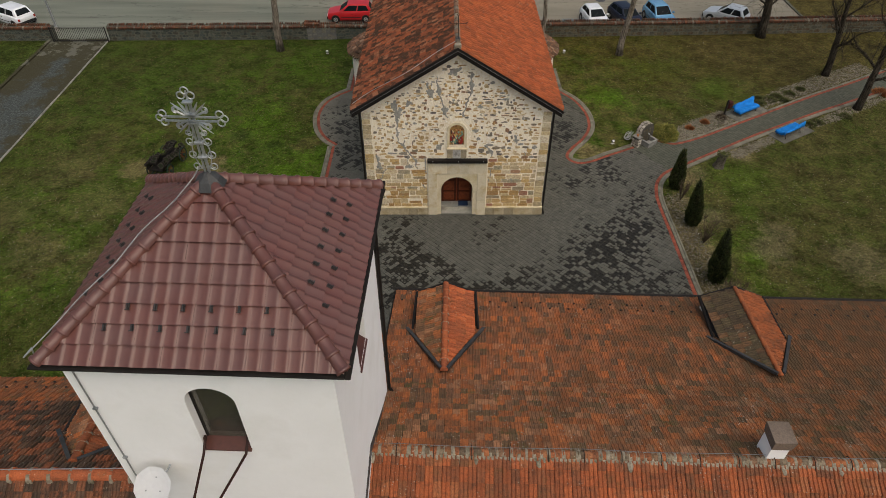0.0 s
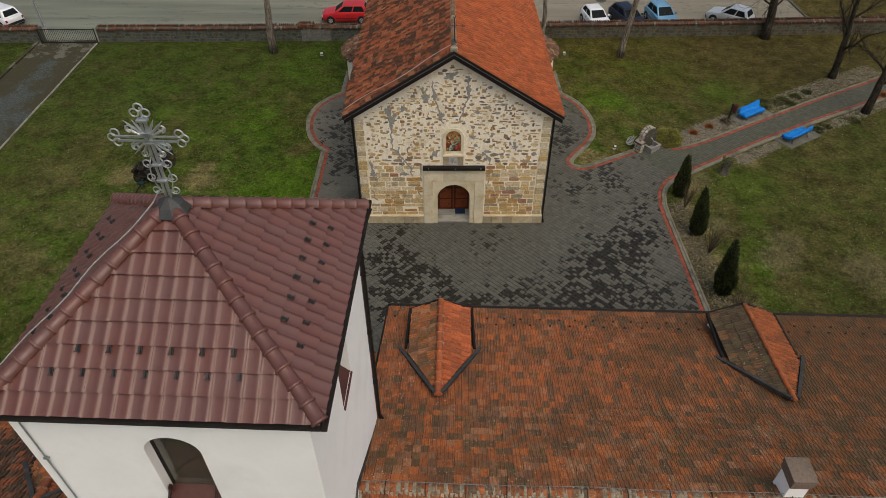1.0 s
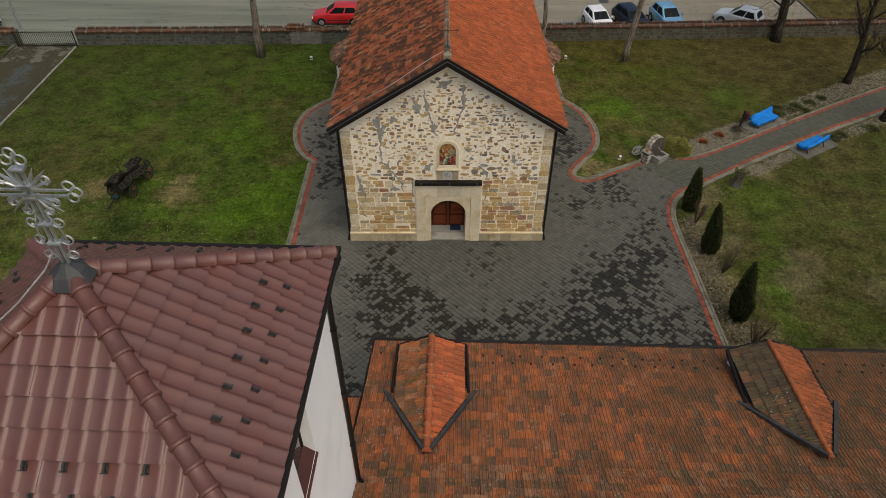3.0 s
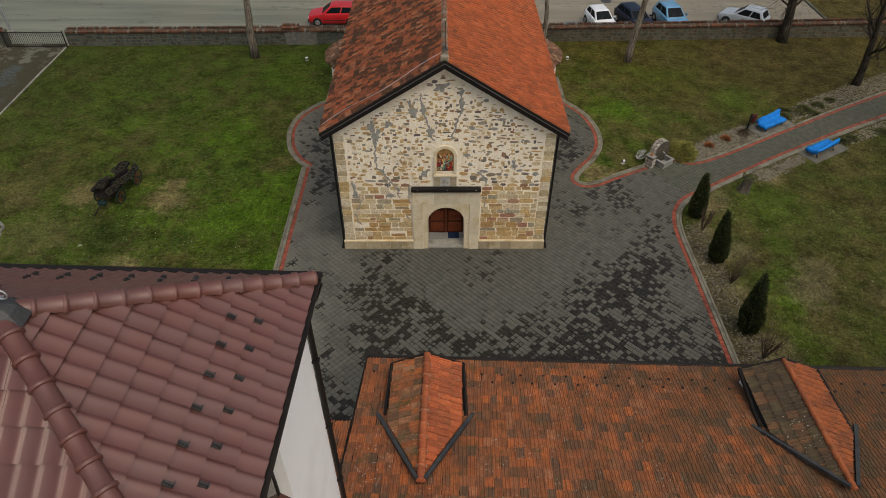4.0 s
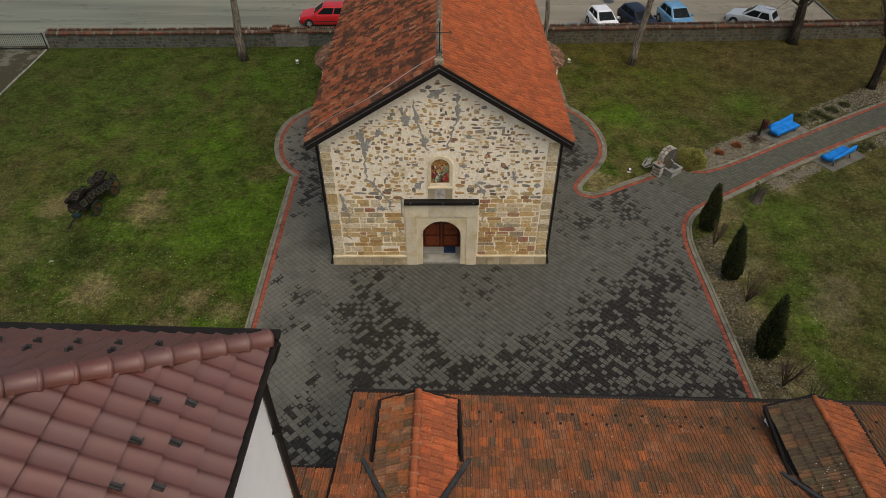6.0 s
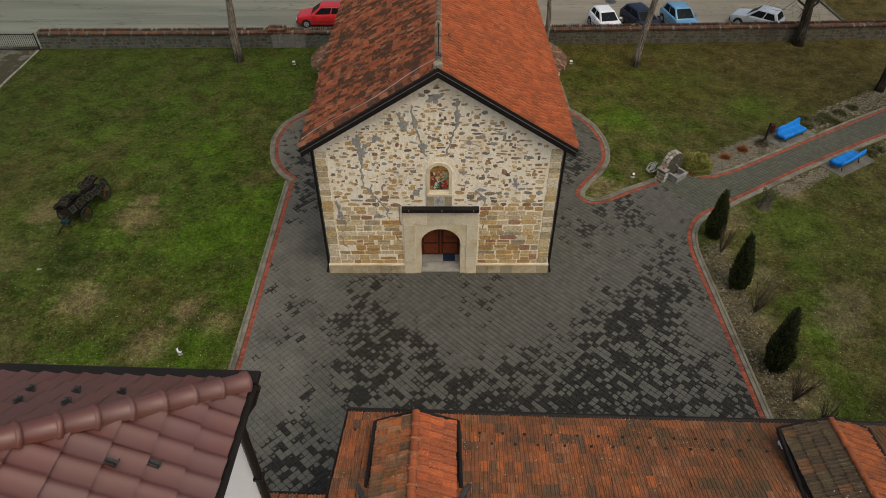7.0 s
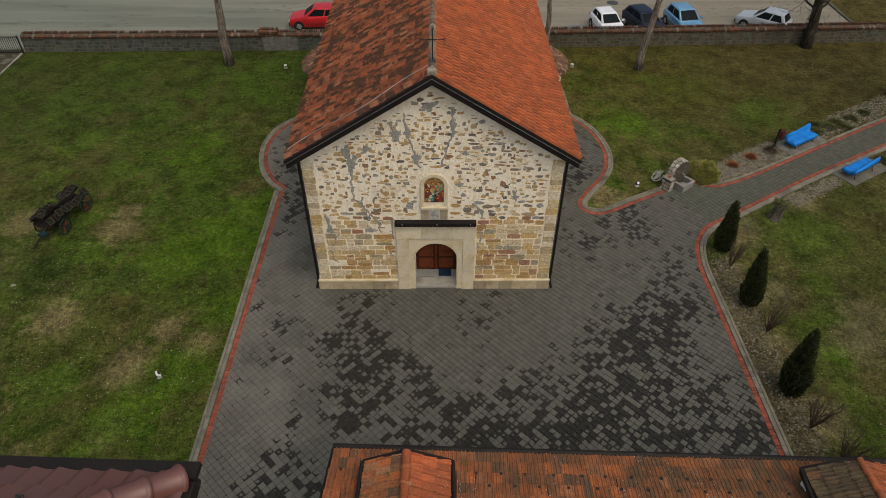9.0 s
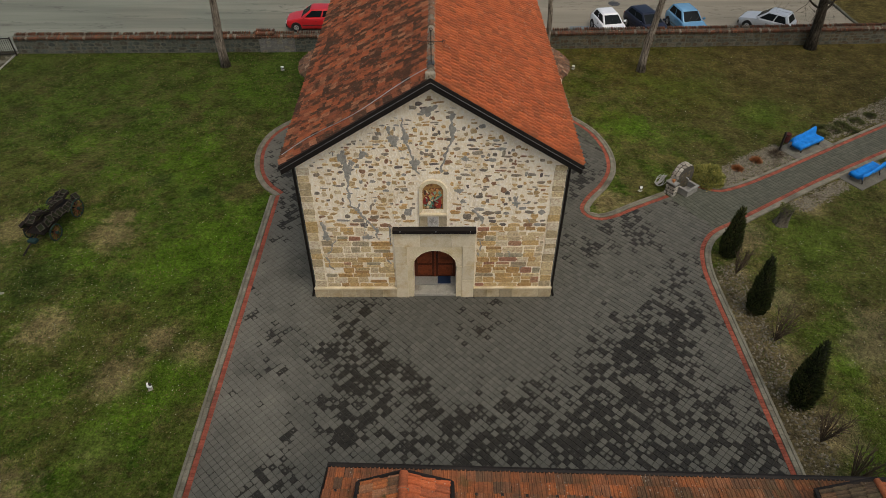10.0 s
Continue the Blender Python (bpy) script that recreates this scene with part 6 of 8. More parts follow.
# roof: four hipped faces
S = math.hypot(HE, AZ - EZ)
NV = 9
EX = (S - 0.06) / NV
NU = 22
WT = 2 * HE / NU
apex = Vector((0, 0, AZ))
for k in range(4):
    R = Matrix.Rotation(radians(90 * k), 3, "Z")
    U, V = R @ Vector((1, 0, 0)), R @ Vector((0, HE, AZ - EZ)).normalized()
    O = R @ Vector((-HE, -HE, 0)) + Vector((0, 0, EZ))
    e2 = O + U * (2 * HE)
    bm = bmesh.new()
    t3 = [bm.verts.new(q) for q in (O, e2, apex)]
    l3 = [bm.verts.new(q - Vector((0, 0, 0.10))) for q in (O, e2, apex)]
    bm.faces.new(t3)
    bm.faces.new(l3[::-1])
    for i in range(3):
        bm.faces.new((t3[i], l3[i], l3[(i + 1) % 3], t3[(i + 1) % 3]))
    roof = part("roof_face", bm, mat_brown, tower, "glossy maroon interlocking tiles")
    N = U.cross(V)
    c1 = N.cross(apex - O).normalized()
    c1 = -c1 if c1.dot(e2 - O) > 0 else c1
    c2 = N.cross(apex - e2).normalized()
    c2 = -c2 if c2.dot(O - e2) > 0 else c2
    whole = lambda i, j: (i - 0.15) * WT > (j + 1.15) * EX / S * HE and (i + 1.15) * WT < 2 * HE - (j + 1.15) * EX / S * HE
    tile_field(roof, O + N * 0.01 + V * 0.03, U, V, NU, NV, WT, EX, ROLLED, mat_glazed, 0.056, clips=((O, c1), (e2, c2)), solo=whole, seed=70 + k, jitter=0.35, smooth=True, lip=mat_shaded_lip)
    ridge_caps(tower, O + Vector((0, 0, 0.04)) + (apex - O) * 0.012, apex + Vector((0, 0, 0.05)), 0.112, 13, mat_glazed["object"], "hip_tile")
    # snow hooks in two rows
    ang = math.degrees(math.atan2(AZ - EZ, HE))
    for row, sh in ((2, 0.0), (3, 0.5)):
        for i in range(2 + row, NU - 2 - row, 2):
            q = O + U * ((i + 0.72 + sh) * WT) + V * (row * EX - 0.02) + N * 0.05
            shared("snow_hook", clip_big, tower, Matrix.Translation(q) @ R.to_4x4() @ pose(0, 0, 0, ang, 0, 0))
    # box gutter
    gx = HE - 0.005
    out, rim = (0.165, 0.045) if k == 2 else (0.095, 0.014)
    part("gutter", box(-gx - 0.095, gx + 0.095 - 0.098, -gx - out, -gx, EZ - 0.020, EZ + rim, bevel=0.008, m=R.to_4x4()), mat_brown, tower, "dark brown sheet gutter")
    part("soffit", box(-HE, HE - 0.34, -HE, -HE + 0.34, EZ - 0.062, EZ - 0.040, m=R.to_4x4()), mat_brown, tower)
# finial cap
bm = bmesh.new()
ring = []
for i in range(8):
    a = radians(45 * i + 22.5)
    ring.append((math.cos(a), math.sin(a)))
lv = [(0.29, AZ - 0.06), (0.20, AZ + 0.07), (0.08, AZ + 0.15), (0.05, AZ + 0.18)]
rows = [[bm.verts.new((x * r, y * r, z)) for x, y in ring] for r, z in lv]
for a, b in zip(rows, rows[1:]):
    for i in range(8):
        bm.faces.new((a[i], a[(i + 1) % 8], b[(i + 1) % 8], b[i]))
bm.faces.new(rows[-1])
part("finial_cap", bm, mat_lead, tower, "grey sheet metal cap over the hips")
# pipes and wires on the walls
part("downpipe", tube([(HE + 0.06, HE + 0.02, EZ - 0.06), (HE - 0.02, HE - 0.05, EZ - 0.28), (HX + 0.06, HY + 0.02, EZ - 0.55), (HX + 0.06, HY + 0.02, 5.95), (HX + 0.14, HY + 0.0, 5.80)], 0.05, 8), mat_brown, tower, "dark brown rain pipe")
for z in (7.4, 9.3, 11.2):
    part("pipe_clip", box(HX, HX + 0.12, HY - 0.04, HY + 0.08, z - 0.02, z + 0.02), mat_brown, tower)
part("conductor", tube([(-HX + 0.20, -HY - 0.03, EZ - 0.1), (-HX + 0.20, -HY - 0.03, 6.0)], 0.014, 6), mat_zinc, tower, "grey lightning conductor")
for z in (11.6, 10.0, 8.4):
    part("conductor_clip", box(-HX + 0.16, -HX + 0.24, -HY - 0.05, -HY, z - 0.02, z + 0.02), mat_zinc, tower)
mat_wire = surf("dull_galvanised_wire", [(0.20, 0.21, 0.21), (0.28, 0.29, 0.29)], big=5, small=40, rough=0.6, bump=0)
hip = [Vector((-HE, -HE, EZ + 0.20)) + Vector((HE, HE, AZ - EZ)) * t + Vector((-0.10 + 0.02 * math.sin(17 * t), 0.03 * math.sin(11 * t), -0.01 + 0.012 * math.sin(21 * t))) for t in np.linspace(0.0, 0.97, 16)]
part("conductor", tube(hip + [Vector((-0.05, -0.03, AZ + 0.35))], 0.011, 6), mat_wire, tower, "grey wire along the hip")
part("conductor_bend", tube([hip[0], (-HE - 0.14, -HE + 0.25, EZ + 0.12), (-HE - 0.13, -HE + 0.2, EZ - 0.12), (-HX + 0.1, -HY - 0.03, EZ - 0.25)], 0.014, 6), mat_zinc, tower)
part("flashing", prism([(-HY, 7.05), (-0.5, 7.62), (HY, 5.75), (HY, 5.60), (-0.5, 7.40), (-HY, 6.85)], 0.02, "x", HX + 0.002), mat_lead, tower)

# cross on the tower: galvanised scrollwork
cross = thing("tower_cross", "ornate galvanised wrought metal cross with scrolls", "cross", m=TC @ pose(0.02, 0, AZ + 0.12) @ Matrix.Scale(1.02, 4))
for x in (-0.035, 0.035):
    part("upright_bar", box(x - 0.014, x + 0.014, -0.014, 0.014, 0.05, 1.35), mat_zinc, cross)
part("upright_bar", box(-0.012, 0.012, 0.02, 0.04, 0.0, 1.50), mat_zinc, cross)
for z in (1.02, 1.09):
    part("arm_bar", box(-0.42, 0.42, -0.036, -0.016, z - 0.014, z + 0.014), mat_zinc, cross)
for z in (0.35, 0.62, 0.98, 1.13, 1.33):
    part("collar", box(-0.075, 0.075, -0.045, 0.045, z - 0.018, z + 0.018, bevel=0.006), mat_zinc, cross)


def scroll(cx, cz, r, turn, sign, n=16, turns=1.35):
    return [(cx + r * (1 - 0.62 * t) * math.cos(turn + sign * t * turns * 2 * math.pi), 0.0, cz + r * (1 - 0.62 * t) * math.sin(turn + sign * t * turns * 2 * math.pi)) for t in np.linspace(0, 1, n)]


for sx in (-1, 1):
    for z, r in ((0.18, 0.075), (0.40, 0.085), (0.64, 0.08), (0.80, 0.06)):
        part("scroll", tube(scroll(sx * (0.06 + r), z, r, math.pi if sx > 0 else 0, sx), 0.0105, 6), mat_zinc, cross)
    part("s_curve", tube([(sx * (0.06 + 0.08 * math.sin(t * 3.1)), 0, 0.12 + 0.62 * t) for t in np.linspace(0, 1, 14)], 0.0105, 6), mat_zinc, cross)
    for cz, cx in ((1.055, 0.50), (1.13, 0.44), (0.98, 0.44)):
        part("trefoil", tube([(sx * cx + 0.058 * math.cos(a), 0, cz + 0.058 * math.sin(a)) for a in np.linspace(0, 2 * math.pi, 13)], 0.0115, 6), mat_zinc, cross)
    for z, s in ((1.15, 1), (0.96, -1)):
        part("scroll", tube(scroll(sx * 0.22, z + s * 0.05, 0.06, -s * math.pi / 2, sx * s), 0.012, 6), mat_zinc, cross)
    # rays in the four corners
    for s in (-1, 1):
        for a in (28, 45, 62):
            q = radians(a)
            bm = bmesh.new()
            d = Vector((sx * math.cos(q), 0, s * math.sin(q)))
            add_tube(bm, [Vector((0, 0, 1.055)) + d * 0.08, Vector((0, 0, 1.055)) + d * 0.22, Vector((0, 0, 1.055)) + d * (0.38 if a == 45 else 0.32)], [0.016, 0.020, 0.003], 5)
            part("ray", bm, mat_zinc, cross)
for cx, cz in ((0.0, 1.52), (-0.075, 1.44), (0.075, 1.44)):
    part("trefoil", tube([(cx + 0.058 * math.cos(a), 0, cz + 0.058 * math.sin(a)) for a in np.linspace(0, 2 * math.pi, 13)], 0.0115, 6), mat_zinc, cross)

# struts that stand out from the belfry window
bracket = thing("window_bracket", "two dark red-brown steel struts fixed to the belfry window", "bracket")
mat_strut = surf("dark_red_steel", [(0.022, 0.009, 0.007), (0.032, 0.012, 0.009)], small=30, rough=0.45)
for sx, q in ((-5.02, 0), (-4.24, 1)):
    part("strut", tube([(sx, -19.93, 10.66), (sx - 0.01, -20.16, 10.48), (-5.62, -21.45, 8.55)], 0.026, 8), mat_strut, bracket)
    part("mount", box(sx - 0.022, sx + 0.022, -19.98, -19.90, 10.60, 10.70, bevel=0.006), mat_strut, bracket)

dish = thing("satellite_dish", "white satellite dish on a bracket of the tower wall", "satellite dish", m=pose(-6.05, -20.42, 9.80, 38, 0, -8))
bm = bmesh.new()
rings = [[bm.verts.new((0.37 * r * math.cos(radians(22.5 + 45 * i / 2)) * (0.97 if i % 2 else 1.0), 0.37 * r * math.sin(radians(22.5 + 45 * i / 2)) * (0.97 if i % 2 else 1.0), 0.09 * r * r)) for i in range(16)] for r in (0.15, 0.45, 0.75, 1.0)]
for a, b in zip(rings, rings[1:]):
    for i in range(16):
        bm.faces.new((a[i], a[(i + 1) % 16], b[(i + 1) % 16], b[i]))
bm.faces.new(rings[0])
back = bmesh.ops.solidify(bm, geom=bm.faces[:], thickness=0.012)
mat_dish = surf("white_enamel", [(0.82, 0.83, 0.84), (0.86, 0.87, 0.88)], small=20, rough=0.35, bump=0.05, grain=0.1)
part("reflector", bm, mat_dish, dish, smooth=False)
part("feed_arm", tube([(0.0, -0.35, 0.06), (0.0, -0.33, 0.36)], 0.012, 6), mat_zinc, dish)
part("feed_horn", tube([(0.0, -0.33, 0.34), (0.0, -0.25, 0.42)], 0.03, 8), mat_dish, dish)
part("mast", tube([(0.0, 0.05, -0.02), (0.05, 0.25, -0.30), (0.10, 0.55, -0.42)], 0.02, 8), mat_zinc, dish)
for x, y in ((-0.14, -0.1), (0.14, -0.08), (0.02, 0.16)):
    part("bolt", box(x - 0.012, x + 0.012, y - 0.012, y + 0.012, 0.02, 0.035), mat_zinc, dish)

# ---- boundary wall with brick coping ----
GATE = (-30.3, -26.15)
bwall = thing("wall_boundary", "low grey rubble boundary wall with a weathered brick coping", "wall", kind="structure")


def wall_run(x0, x1, top=0.95):
    n = max(1, int((x1 - x0) / 2.0))
    for i in range(n):
        a, b = x0 + (x1 - x0) * i / n, x0 + (x1 - x0) * (i + 1) / n
        ya, yb = wall_y(a), wall_y(b)
        yield a, b, ya, yb, math.degrees(math.atan2(yb - ya, b - a)), math.hypot(b - a, yb - ya)


bm = bmesh.new()
for run in ((-60, GATE[0]), (GATE[1], 60)):
    for a, b, ya, yb, ang, L in wall_run(*run):
        add_box(bm, 0, L + 0.002, 0, 0.38, -0.05, 0.95, m=pose(a, ya, 0, 0, 0, ang))
core = part("wall_core", bm, mat_fieldmortar, bwall, "grey rubble masonry")
wrng = np.random.default_rng(77)
solo_left = 300
for run in ((-40, GATE[0]), (GATE[1], 34)):
    for a, b, ya, yb, ang, L in wall_run(*run):
        st = []
        z = 0.02
        while z < 0.86:
            h = wrng.uniform(0.16, 0.30)
            h = min(h, 0.94 - z)
            x = 0.0
            while x < L - 0.05:
                w = min(wrng.uniform(0.2, 0.55), L - x)
                if w > 0.1:
                    st.append((x + w / 2, z + h / 2, w / 2 * 0.95, h / 2 * 0.93))
                x += w
            z += h
        solo = min(solo_left, len(st)) if -26 < a < 2 else 0
        solo_left -= solo
        lay_stones(st, "wall_stone", mat_fieldcool if a < -3 else mat_field, core, solo, wrng, pose(a, ya, 0, 0, 0, ang), (0.004, 0.022), 0.75)
# coping: leaning bricks along the front, an upright toothed row behind
crng = np.random.default_rng(5)
me_a, me_b = bpy.data.meshes.new("coping_brick"), bpy.data.meshes.new("coping_brick")
for me, (lx, ly, lz) in ((me_a, (0.125, 0.30, 0.145)), (me_b, (0.10, 0.24, 0.12))):
    bm = box(-lx / 2, lx / 2, -ly / 2, ly / 2, 0, lz, bevel=0.012)
    bm.to_mesh(me)
    bm.free()
    me.materials.append(mat_coping["object"])
rest_v, rest_f = [], []
made = 0
for run in ((-60, GATE[0] - 0.05), (GATE[1] + 0.05, 34)):
    for a, b, ya, yb, ang, L in wall_run(*run):
        k = int(L / 0.14)
        for i in range(k):
            x = (i + 0.5) * L / k
            for me, y, z, rx in ((me_a, 0.08, 0.93, 14), (me_b, 0.30, 1.10, -4)):
                if me is me_b and i % 5 == 4 and crng.random() < 0.4:
                    continue
                m = pose(a, ya, 0, 0, 0, ang) @ pose(x, y + crng.normal(0, 0.012), z + crng.normal(0, 0.008), rx + crng.normal(0, 2), crng.normal(0, 2), crng.normal(0, 3))
                if me is me_b:
                    m = m @ Matrix.Diagonal((0.8, 1, 1, 1))
                if -13 < a < 2 and made < 220:
                    shared("coping_brick", me, bwall, m)
                    made += 1
                else:
                    M = np.array(m)
                    q = np.array([tuple(v.co) for v in me.vertices]) @ M[:3, :3].T + M[:3, 3]
                    o = len(rest_v)
                    rest_v.extend(map(tuple, q))
                    rest_f.extend(tuple(u + o for u in f.vertices) for f in me.polygons)
mesh_part("coping_bricks", rest_v, rest_f, mat_coping["island"], bwall, kind="stuff")
bm = bmesh.new()
for run in ((-60, GATE[0]), (GATE[1], 34)):
    for a, b, ya, yb, ang, L in wall_run(*run):
        add_box(bm, 0, L, 0.06, 0.42, 0.953, 1.085, m=pose(a, ya, 0, 0, 0, ang))
part("coping_bed", bm, mat_fieldmortar, bwall)
# a patch of pale crazy masonry with its own raised cap
prn = np.random.default_rng(3)
pst = [(x + prn.normal(0, 0.03), z + prn.normal(0, 0.03), prn.uniform(0.12, 0.2), prn.uniform(0.08, 0.13)) for x in np.arange(0.2, 2.1, 0.36) for z in (0.14, 0.38, 0.62, 0.84)]
patch = part("wall_patch", box(0, 2.2, -0.05, 0.0, 0, 0.97, m=pose(-11.0, wall_y(-11.0), 0, 0, 0, 1.0)), surf("dark_pointing", [(0.09, 0.09, 0.085), (0.13, 0.128, 0.12)], small=12), bwall, "patch of pale crazy stonework")
mat_pale = {k: rubble(k, [(0.13, 0.13, 0.122), (0.16, 0.155, 0.14), (0.11, 0.11, 0.10), (0.145, 0.135, 0.11)], "pale_patch_", 0.1) for k in ("object", "island")}
lay_stones(pst, "wall_stone", mat_pale, patch, 40, prn, pose(-11.0, wall_y(-11.0) - 0.05, 0, 0, 0, 1.0), (0.01, 0.025), 0.6)
for k in range(9):
    shared("coping_brick", me_a, bwall, pose(-11.1 + 0.13 * k, wall_y(-11.0) + 0.10, 1.12, 6, 0, 0))
    shared("coping_brick", me_b, bwall, pose(-11.1 + 0.13 * k, wall_y(-11.0) + 0.30, 1.24, 0, 0, 0))
part("raised_cap", box(0, 1.15, 0.0, 0.42, 1.08, 1.22, m=pose(-11.15, wall_y(-11.0), 0, 0, 0, 1.0), bevel=0.02), mat_coping["object"], bwall)

# gate
gate = thing("gate_1", "low dark iron bar gate at the end of the drive", "gate", m=pose(GATE[0], wall_y(-28) - 0.3, 0, 0, 0, 0.5))
GL = GATE[1] - GATE[0]
part("gate_post", box(-0.035, 0.035, -0.035, 0.035, 0, 1.2, bevel=0.008), mat_black, gate)
part("gate_post", box(GL - 0.035, GL + 0.035, -0.035, 0.035, 0, 1.2, bevel=0.008), mat_black, gate)
for z in (0.12, 1.12):
    part("gate_rail", box(0.035, GL - 0.035, -0.02, 0.02, z - 0.025, z + 0.025), mat_black, gate)
for i in range(30):
    x = 0.14 + (GL - 0.28) * i / 29
    part("gate_bar", box(x - 0.012, x + 0.012, -0.012, 0.012, 0.145, 1.095), mat_black, gate)


# ---- parked cars ----
mat_rubber = surf("tyre_rubber", [(0.010, 0.010, 0.010), (0.018, 0.018, 0.017)], small=40, rough=0.85)
mat_rim = surf("alloy_rim", [(0.30, 0.31, 0.32), (0.42, 0.43, 0.44)], small=40, rough=0.35, metal=0.7)
mat_trim = surf("black_plastic", [(0.014, 0.014, 0.014), (0.022, 0.022, 0.022)], small=40, rough=0.6)
mat_carglass = surf("dark_car_glass", [(0.006, 0.008, 0.009), (0.010, 0.013, 0.014)], small=5, rough=0.22, bump=0, spec=0.06, grain=0.1)
mat_lens = surf("clear_lamp_lens", [(0.45, 0.47, 0.48), (0.6, 0.62, 0.63)], small=40, rough=0.12, bump=0)
mat_redlens = surf("red_lamp_lens", [(0.20, 0.008, 0.006), (0.28, 0.012, 0.008)], small=40, rough=0.15, bump=0)
mat_plate = surf("plate_white", [(0.55, 0.55, 0.53), (0.62, 0.62, 0.6)], small=40, bump=0)


def paint(name, c, rough=0.22, metal=0.0):
    m = surf(name, [c, tuple(min(1, v * 1.18) for v in c)], big=1.5, small=30, rough=rough, metal=metal, bump=0.02, grain=0.12, spec=0.55)
    m.node_tree.nodes["Principled BSDF"].inputs["Coat Weight"].default_value = 0.6
    return m


def loft(bm, sections):
    """Skins a row of matching closed outlines."""
    rows = [[bm.verts.new(p) for p in s] for s in sections]
    n = len(rows[0])
    for a, b in zip(rows, rows[1:]):
        for i in range(n):
            bm.faces.new((a[i], a[(i + 1) % n], b[(i + 1) % n], b[i]))
    bm.faces.new(rows[0][::-1])
    bm.faces.new(rows[-1])


def dull(material, coat=0.15, rough=0.4):
    """A duller lacquer on an old car."""
    b = material.node_tree.nodes["Principled BSDF"]
    b.inputs["Coat Weight"].default_value, b.inputs["Roughness"].default_value = coat, rough
    b.inputs["Specular IOR Level"].default_value = 0.25
    return material


def car(label, m, body_mat, L=3.9, W=1.66, H=1.44, boot=0.0, group="parked cars"):
    """A small car, nose along +x."""
    c = thing("car", label, "car", group, m=m)
    h, w = L / 2, W / 2
    belt = 0.88
    st = [(h, 0.74, 0.34, 0.60), (h - 0.10, 0.90, 0.24, 0.70), (h - 0.45, 0.98, 0.20, 0.78), (h - 1.05, 1.0, 0.19, belt), (0, 1.0, 0.19, belt + 0.02), (-h + 0.75, 1.0, 0.19, belt + 0.04), (-h + 0.25, 0.97, 0.22, belt + 0.02), (-h + 0.05, 0.92, 0.26, belt - 0.04), (-h, 0.84, 0.36, 0.74)]
    sec = []
    for x, k, zb, zt in st:
        q = w * k
        sec.append([(x, -q * 0.93, zb), (x, -q, zb + 0.16), (x, -q, zb + (zt - zb) * 0.62), (x, -q * 0.95, zt - 0.03), (x, -q * 0.84, zt), (x, q * 0.84, zt), (x, q * 0.95, zt - 0.03), (x, q, zb + (zt - zb) * 0.62), (x, q, zb + 0.16), (x, q * 0.93, zb)])
    bm = bmesh.new()
    loft(bm, sec)
    bmesh.ops.bevel(bm, geom=bm.edges[:], offset=0.035, segments=2, affect="EDGES", profile=0.5, clamp_overlap=True)
    body = part("body", bm, body_mat, c, smooth=True)
    # cabin
    xf, xr = h - 1.0, -h + 0.12 + boot
    rf, rr = xf - 0.72, xr + (0.34 if boot == 0 else 0.50)
    lo, hi = w * 0.90, w * 0.70
    zb = belt - 0.01
    bm = bmesh.new()
    ring0 = [(xf, -lo * 0.93, zb), (xr, -lo * 0.95, zb), (xr, lo * 0.95, zb), (xf, lo * 0.93, zb)]
    ring1 = [(rf + 0.03, -hi * 0.97, H - 0.05), (rr - 0.03, -hi * 0.97, H - 0.05), (rr - 0.03, hi * 0.97, H - 0.05), (rf + 0.03, hi * 0.97, H - 0.05)]
    ring2 = [(rf - 0.12, -hi * 0.86, H), (rr + 0.10, -hi * 0.86, H - 0.01), (rr + 0.10, hi * 0.86, H - 0.01), (rf - 0.12, hi * 0.86, H)]
    loft(bm, [ring0, ring1, ring2])
    bmesh.ops.bevel(bm, geom=bm.edges[:], offset=0.075, segments=3, affect="EDGES", profile=0.5, clamp_overlap=True)
    part("cabin", bm, body_mat, c, smooth=True)

    def quad(name, a, b, cc, d, mat, lift=0.008):
        a, b, cc, d = map(Vector, (a, b, cc, d))
        n = (b - a).cross(d - a).normalized()
        if n.z < 0 and abs(n.z) > 0.02:
            n = -n
        mid = (a + b + cc + d) / 4
        if n.dot(mid - Vector((0, 0, 0.9))) < 0:
            n = -n
        bm = bmesh.new()
        up = [bm.verts.new(p + n * lift) for p in (a, b, cc, d)]
        dn = [bm.verts.new(p - n * 0.01) for p in (a, b, cc, d)]
        bm.faces.new(up)
        bm.faces.new(dn[::-1])
        for i in range(4):
            bm.faces.new((up[i], dn[i], dn[(i + 1) % 4], up[(i + 1) % 4]))
        return part(name, bm, mat, c)

    def at(side, fx, fz):
        """A point on the cabin's side: fx from front to back, fz from belt to roof."""
        lo_p = Vector((xf + (xr - xf) * fx, side * lo * 0.94, zb))
        hi_p = Vector((rf + (rr - rf) * fx, side * hi * 0.97, H - 0.05))
        return lo_p.lerp(hi_p, fz)

    for s in (-1, 1):
        quad("side_window", at(s, 0.10, 0.10), at(s, 0.50, 0.10), at(s, 0.50, 0.90), at(s, 0.08, 0.90), mat_carglass)
        quad("side_window", at(s, 0.54, 0.10), at(s, 0.90, 0.12), at(s, 0.90, 0.88), at(s, 0.54, 0.90), mat_carglass)
    lerp = lambda p, q, t: tuple(Vector(p).lerp(Vector(q), t))
    f0, f1, f2, f3 = ring0[0], ring0[3], ring1[3], ring1[0]
